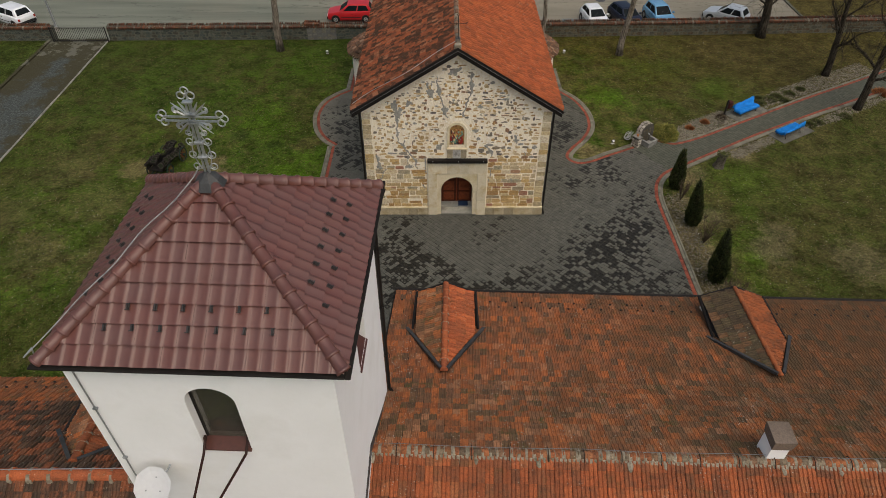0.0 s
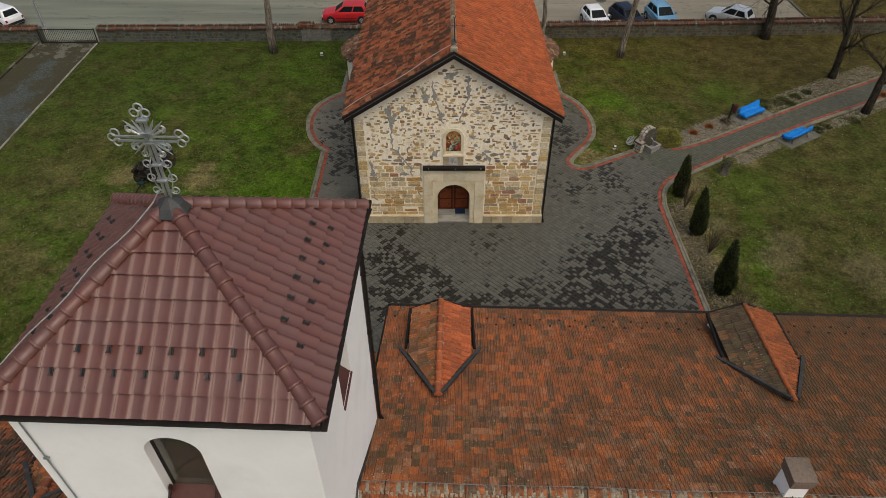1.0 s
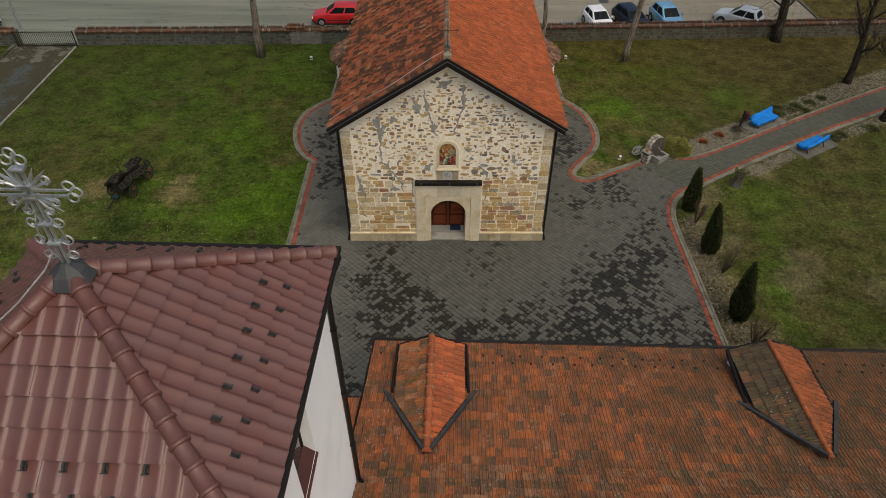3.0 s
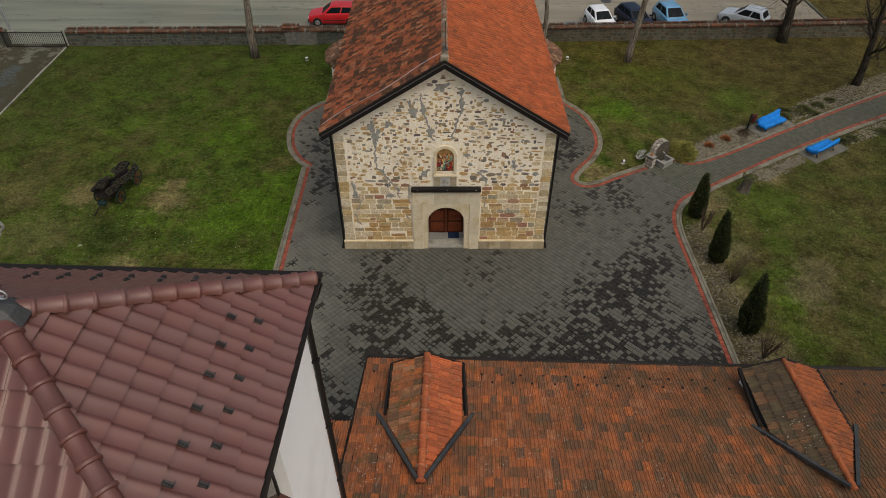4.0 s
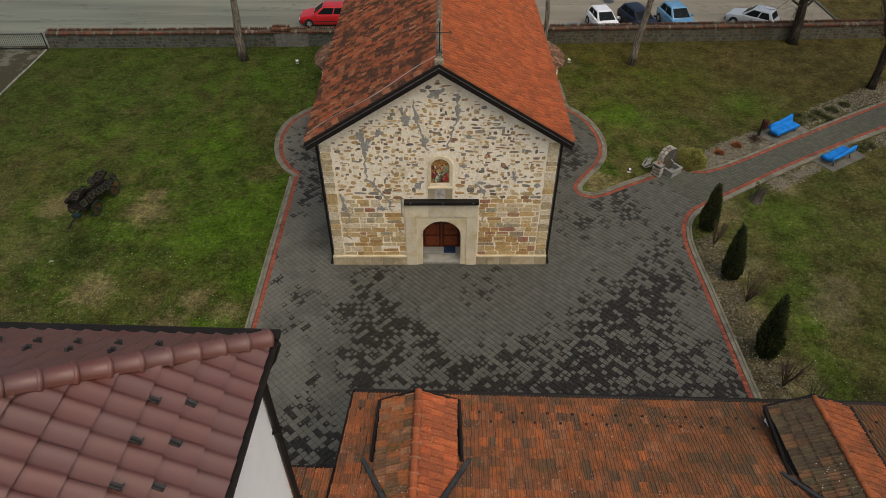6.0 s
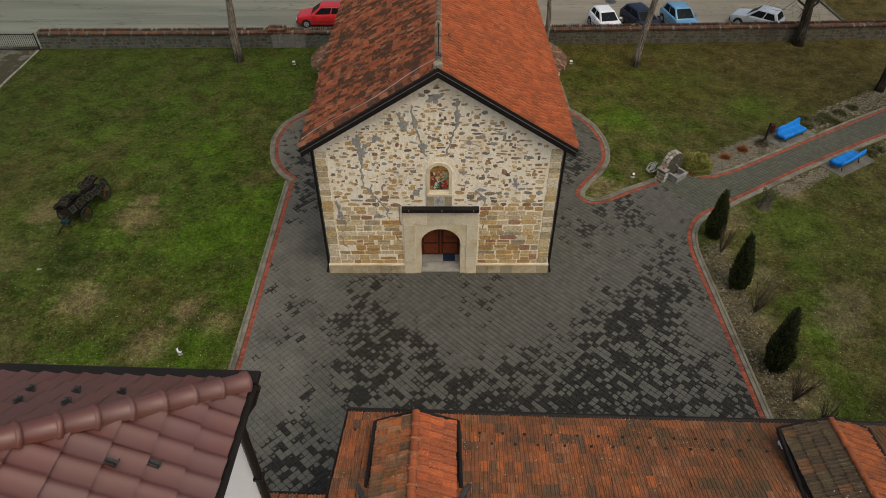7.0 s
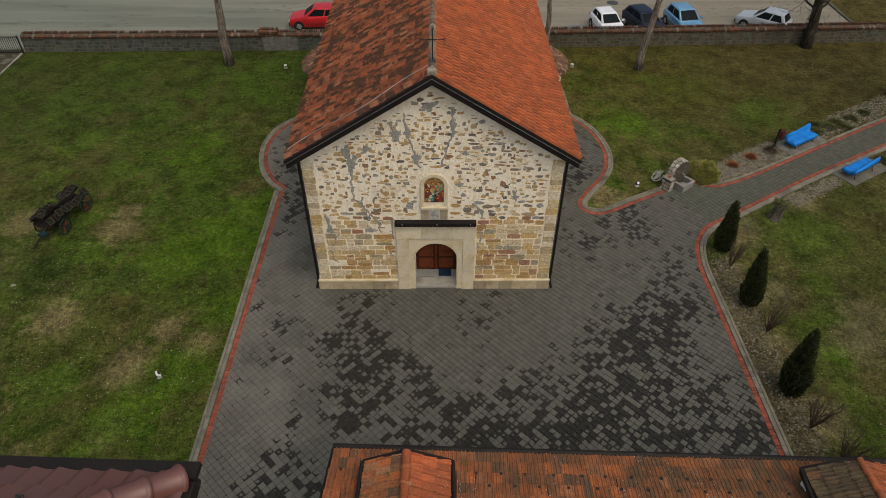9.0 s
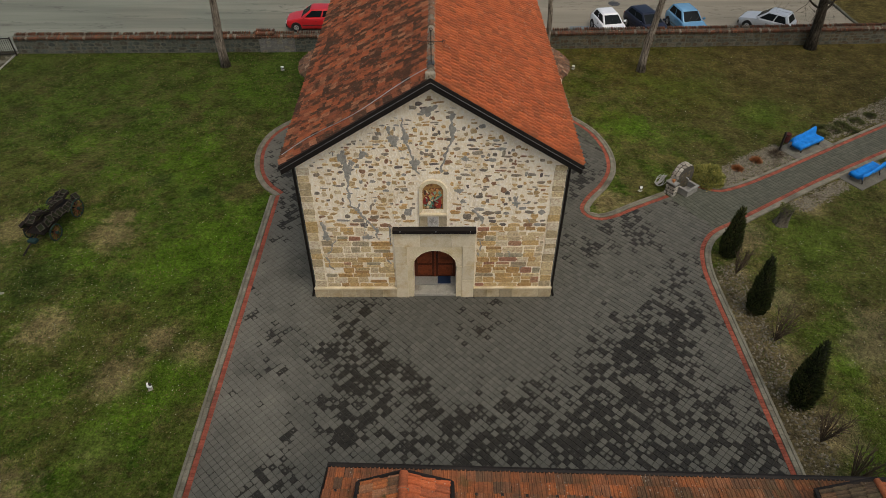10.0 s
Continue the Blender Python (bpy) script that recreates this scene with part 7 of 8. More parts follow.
    quad("windscreen", lerp(lerp(f0, f1, 0.06), lerp(f3, f2, 0.06), 0.08), lerp(lerp(f0, f1, 0.94), lerp(f3, f2, 0.94), 0.08), lerp(lerp(f0, f1, 0.93), lerp(f3, f2, 0.93), 0.94), lerp(lerp(f0, f1, 0.07), lerp(f3, f2, 0.07), 0.94), mat_carglass)
    f0, f1, f2, f3 = ring0[1], ring0[2], ring1[2], ring1[1]
    quad("rear_window", lerp(lerp(f0, f1, 0.10), lerp(f3, f2, 0.10), 0.18), lerp(lerp(f0, f1, 0.90), lerp(f3, f2, 0.90), 0.18), lerp(lerp(f0, f1, 0.88), lerp(f3, f2, 0.88), 0.90), lerp(lerp(f0, f1, 0.12), lerp(f3, f2, 0.12), 0.90), mat_carglass)
    for x in (h - 0.68, -h + 0.66):
        for s in (-1, 1):
            part("wheel_arch", tube([(x, s * (w - 0.10), 0.30), (x, s * (w + 0.004), 0.30)], 0.345, 16), mat_trim, c)
            wheel = part("wheel", tube([(x, s * (w - 0.16), 0.285), (x, s * (w - 0.14), 0.285), (x, s * (w - 0.005), 0.285), (x, s * (w + 0.012), 0.285)], [0.25, 0.285, 0.285, 0.25], 18), mat_rubber, c)
            part("rim", tube([(x, s * (w + 0.0), 0.285), (x, s * (w + 0.018), 0.285)], [0.185, 0.165], 14), mat_rim, wheel)
            for k in range(5):
                a = k * 2 * math.pi / 5
                part("rim_slot", box(-0.02, 0.02, -0.004, 0.004, 0.06, 0.14, m=pose(x, s * (w + 0.018), 0.285) @ Matrix.Rotation(a, 4, "Y")), mat_trim, wheel)
    part("front_bumper", box(h - 0.10, h + 0.03, -w * 0.80, w * 0.80, 0.26, 0.46, bevel=0.03), mat_trim if boot == 0 else body_mat, c)
    part("rear_bumper", box(-h - 0.03, -h + 0.12, -w * 0.86, w * 0.86, 0.30, 0.50, bevel=0.03), mat_trim, c)
    for s in (-1, 1):
        part("headlight", box(h - 0.09, h + 0.008, s * w * 0.62 - 0.15, s * w * 0.62 + 0.15, 0.50, 0.62, bevel=0.02), mat_lens, c)
        part("tail_light", box(-h - 0.008, -h + 0.10, s * w * 0.78 - 0.09, s * w * 0.78 + 0.07, 0.58, 0.78, bevel=0.015), mat_redlens, c)
        part("side_mirror", box(xf - 0.34, xf - 0.22, s * (w + 0.05) - 0.08, s * (w + 0.05) + 0.08, 0.90, 1.02, bevel=0.02), body_mat, c)
        part("door_handle", box(-0.22, -0.08, s * w - 0.012, s * w + 0.014, 0.70, 0.73, bevel=0.004), mat_trim, c)
        part("rubbing_strip", box(-h + 1.05, h - 1.1, s * w - 0.01, s * w + 0.012, 0.42, 0.47, bevel=0.004), mat_trim, c)
    part("grille", box(h - 0.03, h + 0.012, -0.28, 0.28, 0.50, 0.60, bevel=0.008), mat_trim, c)
    part("number_plate", box(h + 0.012, h + 0.036, -0.25, 0.25, 0.34, 0.45), mat_plate, c)
    part("number_plate", box(-h - 0.036, -h - 0.012, -0.25, 0.25, 0.52, 0.63), mat_plate, c)
    for s in (-0.35, 0.15):
        part("wiper", tube([(xf - 0.02, s, zb + 0.03), (xf - 0.30, s + 0.34, zb + 0.25)], 0.010, 4), mat_trim, c)
    return c


car("red hatchback parked beside the boundary wall", pose(-8.05, 25.35, 0.02, 0, 0, 181), dull(paint("red_car_paint", (0.40, 0.010, 0.014)), 0.3), 3.75, 1.62, 1.40)
car("white hatchback parked nose to the wall", pose(11.45, 24.2, 0.02, 0, 0, -80), paint("white_car_paint", (0.66, 0.67, 0.68)), 3.35, 1.58, 1.33)
car("dark navy car parked nose to the wall", pose(14.0, 24.5, 0.02, 0, 0, -74), dull(paint("navy_car_paint", (0.006, 0.009, 0.022))), 3.7, 1.64, 1.32)
car("light blue hatchback parked nose to the wall", pose(16.7, 24.65, 0.02, 0, 0, -80), paint("blue_car_paint", (0.12, 0.29, 0.45), 0.25, 0.25), 3.45, 1.66, 1.42)
car("silver hatchback parked at an angle behind the wall", pose(22.1, 24.8, 0.02, 0, 0, 140), paint("silver_car_paint", (0.48, 0.50, 0.51), 0.28, 0.35), 3.35, 1.64, 1.42)
car("white estate car parked beside the gate", pose(-35.3, 24.9, 0.02, 0, 0, 150), paint("white_car_paint", (0.66, 0.67, 0.68)), 4.1, 1.68, 1.44)
tagged(part("steel_plate", box(9.0, 10.3, 23.9, 25.0, 0.02, 0.2, bevel=0.02), surf("blue_grey_steel", [(0.10, 0.125, 0.13), (0.14, 0.165, 0.17)], small=12, rough=0.5)), "low blue-grey steel cover beside the parked cars", "cover")
tagged(part("manhole_cover", tube([(12.9, 29.4, 0.02), (12.9, 29.4, 0.03)], 0.42, 20), mat_lead), "round dark manhole cover in the road", "manhole")
lp = thing("street_lamp", "thin grey steel lamp post beside the gate", "street lamp", m=pose(-30.9, 22.9, 0))
part("post", tube([(0, 0, 0), (0, 0, 3), (0, 0, 8)], [0.09, 0.075, 0.05], 10), mat_zinc, lp)
part("base", tube([(0, 0, 0), (0, 0, 0.4)], 0.14, 10), mat_concrete, lp)
part("arm", tube([(0, 0, 7.9), (0, 0.6, 8.3), (0, 1.4, 8.4)], 0.035, 8), mat_zinc, lp)
part("lamp_head", box(-0.12, 0.12, 1.2, 1.8, 8.34, 8.46, bevel=0.03), mat_zinc, lp)


# ---- trees ----
def tree(label, base, height, r0, bend, seed, material, first=0.45, limbs=6, twig=3, spread=0.9, root=1.2, stout=0.50):
    """A bare tree: tapered trunk, limbs, and thinner branches."""
    rng = np.random.default_rng(seed)
    t = thing("tree", label, "tree", "trees of the churchyard", m=pose(*base))
    n = 12
    pts = [Vector((bend[0] * (k / n) ** 1.3 + 0.04 * math.sin(k * 1.9 + seed), bend[1] * (k / n) ** 1.3 + 0.04 * math.cos(k * 1.4 + seed), height * k / n)) for k in range(n + 1)]
    pts[0].z = -0.1
    rad = [r0 * (root if k == 0 else 1.0) * (1 - 0.80 * (k / n) ** 1.1) for k in range(n + 1)]
    bm = tube(pts, rad, 14)
    for v in bm.verts:
        v.co += Vector((v.co.x, v.co.y, 0)).normalized() * 0.12 * r0 * noise.noise((v.co.x * 6, v.co.y * 6, v.co.z * 1.2)) if v.co.length > 0 else v.co * 0
    part("trunk", bm, material, t, smooth=True)
    tw = bmesh.new()

    def grow(p, d, length, r, level):
        k = 5
        q, line = Vector(p), [Vector(p)]
        for _ in range(k):
            d = (d + Vector(rng.normal(0, 0.16, 3)) + Vector((0, 0, 0.05))).normalized()
            q = q + d * length / k
            line.append(q.copy())
        radii = [r * (1 - 0.75 * i / k) for i in range(k + 1)]
        if level == 0:
            limb = part("limb", tube(line, radii, 7), material, t, smooth=True)
        else:
            add_tube(tw, line, radii, 4 if level > 1 else 5, caps=False)
        if level < twig:
            for j in range(6 if level < 2 else 4):
                i = int(rng.integers(1, k + 1))
                dd = (d + Vector(rng.normal(0, 0.75, 3))).normalized()
                grow(line[i], dd, length * rng.uniform(0.45, 0.7), max(0.004, radii[i] * 0.50), level + 1)

    for j in range(limbs):
        f = first + (0.98 - first) * j / max(1, limbs - 1)
        i = min(n, int(f * n))
        a = j * 2.4 + seed
        d = Vector((math.cos(a) * spread, math.sin(a) * spread, 0.75)).normalized()
        grow(pts[i], d, height * rng.uniform(0.28, 0.42), rad[i] * stout, 0)
    part("branches", tw, material, t, kind="stuff", fix=False)
    return t


tree("tall pine-like trunk with rough grey-brown bark on the lawn", (-12.8, 19.55, 0), 11.0, 0.27, (0.5, 0.1), 1, mat_bark, 0.6, 6, 2)
tree("slender trunk with rough grey-brown bark on the lawn", (12.35, 18.85, 0), 11.0, 0.24, (1.5, 0.1), 2, mat_bark, 0.6, 6, 2)
tree("straight trunk beside the wall behind the church", (6.95, 20.9, 0), 10.0, 0.17, (-0.3, 0.1), 3, mat_bark, 0.65, 5, 2)
tree("thick dark bare tree standing against the wall", (24.0, 22.0, 0), 9.0, 0.34, (-1.0, 0.2), 4, mat_darkbark, 0.28, 16, 3, 1.6, stout=0.30)
tree("dark forked bare tree on the lawn", (26.2, 15.55, 0), 8.0, 0.24, (-0.7, 0.3), 5, mat_darkbark, 0.30, 10, 3, 1.0)
tree("dark bare tree leaning over the path", (26.2, 10.85, 0), 8.0, 0.25, (0.2, 0.2), 6, mat_darkbark, 0.30, 9, 3, 1.0)


# ---- conifers, shrubs ----
def leaves(name, parent, pts, dirs, length, width, material, rng, label=""):
    """Many small pointed leaves in one mesh."""
    V, F = [], []
    for p, d in zip(pts, dirs):
        d = Vector(d).normalized()
        s = d.orthogonal().normalized()
        s = (Matrix.Rotation(rng.uniform(0, 6.28), 3, d) @ s)
        l, w = length * rng.uniform(0.6, 1.3), width * rng.uniform(0.7, 1.2)
        k = len(V)
        p = Vector(p)
        V += [tuple(p - s * w), tuple(p + s * w), tuple(p + d * l * 0.55 + s * w * 0.9 + d.cross(s) * w * 0.6), tuple(p + d * l), tuple(p + d * l * 0.55 - s * w * 0.9)]
        F += [(k, k + 1, k + 2, k + 4), (k + 4, k + 2, k + 3)]
    return mesh_part(name, V, F, material, parent, label, kind="stuff")


mat_thuja = surf("dark_thuja_leaf", [(0.034, 0.046, 0.013), (0.060, 0.080, 0.022), (0.100, 0.094, 0.032)], big=3, small=12, rand="island", spread=0.65, bump=0)
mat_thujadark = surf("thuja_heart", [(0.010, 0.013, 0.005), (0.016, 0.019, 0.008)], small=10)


def conifer(x, y, h, r, lean, seed):
    rng = np.random.default_rng(seed)
    t = thing("conifer", "narrow dark green conical thuja beside the court", "shrub", "thujas along the court", m=pose(x, y, 0))
    part("trunk", tube([(0, 0, 0), (lean[0] * 0.5, lean[1] * 0.5, h * 0.5), (lean[0], lean[1], h * 0.9)], [0.06, 0.04, 0.01], 7), mat_darkbark, t)

    def rad(f, a):
        return r * (min(1.0, 0.62 + f * 1.6) * (1 - f) ** 0.72 * 1.12) * (1 + 0.22 * noise.noise((math.cos(a) * 1.6, math.sin(a) * 1.6, f * 5 + seed)))

    # Solid core behind the leaves, coloured near black for the crown's inner shade.
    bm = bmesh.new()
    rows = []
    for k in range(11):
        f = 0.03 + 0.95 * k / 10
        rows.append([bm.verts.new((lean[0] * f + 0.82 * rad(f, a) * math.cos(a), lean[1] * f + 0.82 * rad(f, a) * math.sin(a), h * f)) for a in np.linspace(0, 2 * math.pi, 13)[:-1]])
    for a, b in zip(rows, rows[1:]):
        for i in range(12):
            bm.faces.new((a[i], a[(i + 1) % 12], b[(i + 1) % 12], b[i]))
    part("shaded_core", bm, mat_thujadark, t)
    P, D = [], []
    for _ in range(3600):
        f = 1 - math.sqrt(rng.uniform(0.0, 1.0)) * 0.99
        a = rng.uniform(0, 6.283)
        q = rad(f, a) * rng.uniform(0.74, 1.02)
        P.append((lean[0] * f + q * math.cos(a), lean[1] * f + q * math.sin(a), 0.04 + h * f * 0.97))
        D.append((math.cos(a) * 0.55 + rng.normal(0, 0.25), math.sin(a) * 0.55 + rng.normal(0, 0.25), 1.0))
    leaves("foliage", t, P, D, 0.15, 0.022, mat_thuja, rng)


conifer(12.08, 2.25, 2.55, 0.41, (-0.05, 0.05), 1)
conifer(12.12, -0.85, 2.85, 0.42, (-0.25, 0.0), 2)
conifer(12.05, -4.95, 3.2, 0.47, (-0.25, 0.0), 3)

mat_golden = surf("yellow_green_leaf", [(0.20, 0.205, 0.040), (0.28, 0.265, 0.070), (0.13, 0.15, 0.028)], big=3, small=12, rand="island", spread=0.5, bump=0)
mat_rust = surf("rust_red_foliage", [(0.40, 0.165, 0.06), (0.30, 0.12, 0.05)], big=3, small=12, rand="island", spread=0.5, bump=0)
mat_dry = surf("dry_brown_twig", [(0.115, 0.085, 0.055), (0.075, 0.055, 0.036)], big=3, small=12, rand="island", spread=0.5, bump=0)
mat_cover = surf("low_green_cover", [(0.075, 0.095, 0.024), (0.12, 0.125, 0.045), (0.055, 0.07, 0.020)], big=3, small=12, rand="island", spread=0.5, bump=0)


def clump(name, label, category, x, y, r, h, n, material, seed, ll=0.3, lw=0.012, up=0.9, group=""):
    rng = np.random.default_rng(seed)
    t = thing(name, label, category, group, m=pose(x, y, 0))
    P, D = [], []
    for _ in range(n):
        a, q = rng.uniform(0, 6.283), math.sqrt(rng.uniform(0, 1))
        P.append((0.75 * r * q * math.cos(a), 0.75 * r * q * math.sin(a), h * 0.62 * (1 - q * q) * rng.uniform(0.2, 1)))
        D.append((math.cos(a) * q, math.sin(a) * q, up * (1.15 - q) + rng.normal(0, 0.15) + 0.15))
    leaves("foliage", t, P, D, ll, lw, material, rng)
    part("crown_base", box(-r * 0.2, r * 0.2, -r * 0.2, r * 0.2, -0.02, h * 0.12, bevel=0.02), mat_dry, t)
    return t


bush = clump("bush", "dense domed yellow-green bush beside the stone fountain", "bush", 12.85, 7.55, 0.80, 0.70, 2200, mat_cover, 4, 0.20, 0.016, 0.8)
qrng = np.random.default_rng(44)
bp, bd = [], []
for _ in range(5200):
    a, e = qrng.uniform(0, 6.283), math.asin(qrng.uniform(0.02, 1.0))
    lump = 1 + 0.22 * noise.noise(Vector((math.cos(a) * 2.2, math.sin(a) * 2.2, e * 2.4)))
    k = lump * qrng.uniform(0.72, 1.0)
    o = Vector((math.cos(a) * math.cos(e) * 0.80, math.sin(a) * math.cos(e) * 0.80, math.sin(e) * 0.74))
    bp.append(tuple(o * k))
    bd.append((o.x + qrng.normal(0, 0.5), o.y + qrng.normal(0, 0.5), o.z * 0.5 + qrng.normal(0, 0.45)))
leaves("leaf_tips", bush, bp, bd, 0.13, 0.016, mat_golden, qrng, "yellow-tipped strap leaves")
clump("heather", "small rust-red plant in the gravel bed", "plant", 14.65, 8.45, 0.26, 0.22, 420, mat_rust, 5, 0.16, 0.012, group="plants in the gravel bed")
clump("heather", "small rust-red plant in the gravel bed", "plant", 15.8, 9.15, 0.28, 0.24, 460, mat_rust, 6, 0.16, 0.012, group="plants in the gravel bed")
clump("dry_plant", "dry brown plant beside the litter bin", "plant", 16.95, 9.65, 0.34, 0.45, 240, mat_dry, 7, 0.24, 0.008)
clump("red_shrub", "dark red low shrub beside the path", "plant", 28.7, 12.9, 0.6, 0.5, 600, mat_rust, 8, 0.2, 0.014)
for k, (x, y, r) in enumerate(((20.1, 11.6, 0.55), (20.9, 12.1, 0.65), (21.6, 12.5, 0.5), (21.9, 12.0, 0.45), (22.6, 12.9, 0.45), (20.3, 12.3, 0.4), (22.3, 8.9, 0.45), (22.9, 9.2, 0.5), (25.0, 9.9, 0.5), (23.6, 13.5, 0.4))):
    clump("ground_cover", "low dull green ground cover plant beside the path", "plant", x, y, r, 0.18, 420, mat_cover, 20 + k, 0.12, 0.014, 0.6, group="ground cover along the path")


def bare_shrub(x, y, h, seed):
    rng = np.random.default_rng(seed)
    t = thing("bare_shrub", "leafless twiggy shrub on the lawn beside the court", "shrub", "bare shrubs", m=pose(x, y, 0))
    for k in range(15):
        a = rng.uniform(0, 6.28)
        d = Vector((math.cos(a) * 0.5 * rng.uniform(0.2, 1), math.sin(a) * 0.5 * rng.uniform(0.2, 1), 1)).normalized()
        L = h * rng.uniform(0.7, 1.0)
        q = [d * L * s + Vector(rng.normal(0, 0.03, 3)) * s for s in (0, 0.35, 0.7, 1.0)]
        st = part("stem", tube(q, [0.022, 0.017, 0.012, 0.006], 5), mat_dry, t)
        bm = bmesh.new()
        for _ in range(5):
            s = rng.uniform(0.35, 0.95)
            p = d * L * s
            e = p + (d + Vector(rng.normal(0, 0.5, 3))).normalized() * L * 0.3
            add_tube(bm, [p, e], [0.011, 0.005], 4, caps=False)
        part("twigs", bm, mat_dry, st, kind="stuff")


for k, (x, y, h) in enumerate(((12.3, -2.3, 1.6), (12.15, -6.4, 1.5), (12.1, 1.2, 1.3), (12.4, -7.8, 1.7))):
    bare_shrub(x, y, h, 40 + k)

# tree stump with dry ivy
stump = thing("tree_stump", "grey tree stump with dry leaves on its top", "stump", m=pose(15.15, 4.35, 0))
bm = tube([(0, 0, -0.05), (0.01, 0, 0.12), (0.04, 0.02, 0.30), (0.05, 0.03, 0.52), (0.09, 0.04, 0.78)], [0.36, 0.28, 0.25, 0.24, 0.27], 22)
for v in bm.verts:
    a = math.atan2(v.co.y, v.co.x)
    v.co.xy *= 1 + 0.10 * math.sin(5 * a + 1) + 0.07 * math.sin(9 * a) + 0.08 * noise.noise(v.co * 5)
    if v.co.z > 0.6:
        v.co.z += 0.13 * noise.noise(Vector((3 * math.cos(a), 3 * math.sin(a), 2)))
part("stump_wood", bm, surf("bleached_stump_wood", [(0.046, 0.038, 0.026), (0.095, 0.085, 0.066), (0.030, 0.024, 0.016)], big=7, small=24, bump=0.8, bscale=16, bdist=0.04), stump)
srng = np.random.default_rng(9)
pp = [(srng.normal(0.08, 0.15), srng.normal(0.04, 0.15), srng.uniform(0.60, 0.90)) for _ in range(300)]
leaves("dry_ivy", stump, pp, [(p[0] + srng.normal(0, 0.3), p[1] + srng.normal(0, 0.3), 0.2) for p in pp], 0.10, 0.028, mat_cover, srng)

# ---- benches under blue covers, on paved pads ----
mat_tarp = surf("blue_tarpaulin", [(0.004, 0.145, 0.47), (0.006, 0.175, 0.56), (0.004, 0.12, 0.40)], big=2.5, small=9, rough=0.42, bump=0.5, bscale=9, bdist=0.03, grain=0.2)
mat_slab = surf("bench_pad_paver", [(0.115, 0.112, 0.093), (0.155, 0.15, 0.125)], small=20, rand="object", spread=0.3)


def bench(m, slump, seed, label):
    b = thing("bench", label, "bench", "benches beside the path", m=m)
    nu_, prof = 26, [(-0.42, 0.27), (-0.40, 0.40), (-0.36, 0.47), (-0.2, 0.475), (0.0, 0.46), (0.12, 0.47), (0.17, 0.57), (0.21, 0.70), (0.25, 0.82), (0.31, 0.83), (0.35, 0.74), (0.37, 0.62), (0.38, 0.50)]
    bm = bmesh.new()
    rows = []
    for i in range(nu_ + 1):
        u = i / nu_
        x = -1.0 + 2.0 * u
        row = []
        for j, (y, z) in enumerate(prof):
            k = slump(u) if j >= 6 else 1.0
            zz = 0.47 + (z - 0.47) * k if j >= 6 else z
            yy = y
            zz += 0.05 * noise.noise((x * 2.2, y * 2.5, seed)) + 0.02 * noise.noise((x * 7, z * 6, seed + 3))
            yy += 0.035 * noise.noise((x * 3, z * 3, seed + 7))
            edge = min(u, 1 - u)
            if edge < 0.03:
                zz -= 0.10 if j in (3, 4, 5) else 0.03
            row.append(bm.verts.new((x, yy, max(zz, 0.2))))
        rows.append(row)
    for a, c in zip(rows, rows[1:]):
        for j in range(len(prof) - 1):
            bm.faces.new((a[j], a[j + 1], c[j + 1], c[j]))
    for r in (rows[0], rows[-1]):
        low = [bm.verts.new((v.co.x * 1.015, v.co.y, max(0.24, v.co.z - 0.22))) for v in r]
        for j in range(len(prof) - 1):
            bm.faces.new((r[j], r[j + 1], low[j + 1], low[j]))
    bmesh.ops.recalc_face_normals(bm, faces=bm.faces)
    bmesh.ops.solidify(bm, geom=bm.faces[:], thickness=0.008)
    part("cover", bm, mat_tarp, b, "crumpled blue tarpaulin", smooth=True)
    for x in (-0.78, 0.78):
        part("leg", tube([(x, -0.36, 0.0), (x, -0.30, 0.22), (x, -0.22, 0.42)], 0.028, 6), mat_black, b)
        part("leg", tube([(x, 0.36, 0.0), (x, 0.26, 0.22), (x, 0.18, 0.44)], 0.028, 6), mat_black, b)
        part("leg_brace", tube([(x, -0.28, 0.25), (x, 0.26, 0.25)], 0.02, 6), mat_black, b)
    for k in range(5):
        part("seat_slat", box(-0.95, 0.95, -0.34 + k * 0.095, -0.27 + k * 0.095, 0.33, 0.36, bevel=0.006), mat_wood_door, b)
    return b


ANG = 30.5
bench(pose(18.74, 10.48, 0.03, 0, 0, ANG) @ Matrix.Scale(0.88, 4), lambda u: 0.72 + 0.36 * u - 0.10 * math.exp(-((u - 0.5) / 0.2) ** 2), 3, "park bench wrapped in a bright blue tarpaulin")
bench(pose(20.52, 7.83, 0.03, 0, 0, ANG + 180) @ Matrix.Scale(0.88, 4), lambda u: 0.35 + 0.75 * max(0.0, 1 - u * 1.4), 8, "park bench under a slumped blue tarpaulin")
pads = thing("bench_pads", "small paved pads of grey slabs under the benches", "pavement", kind="structure")
slab_me = brick_mesh("pad_slab", 0.40, 0.40, 0.035, mat_slab)
for cx, cy in ((18.80, 10.52), (20.75, 7.93)):
    for i in range(7):
        for j in range(3):
            shared("pad_slab", slab_me, pads, pose(cx, cy, 0, 0, 0, ANG) @ pose(-1.2 + 0.4 * i, -0.4 + 0.4 * j, 0))

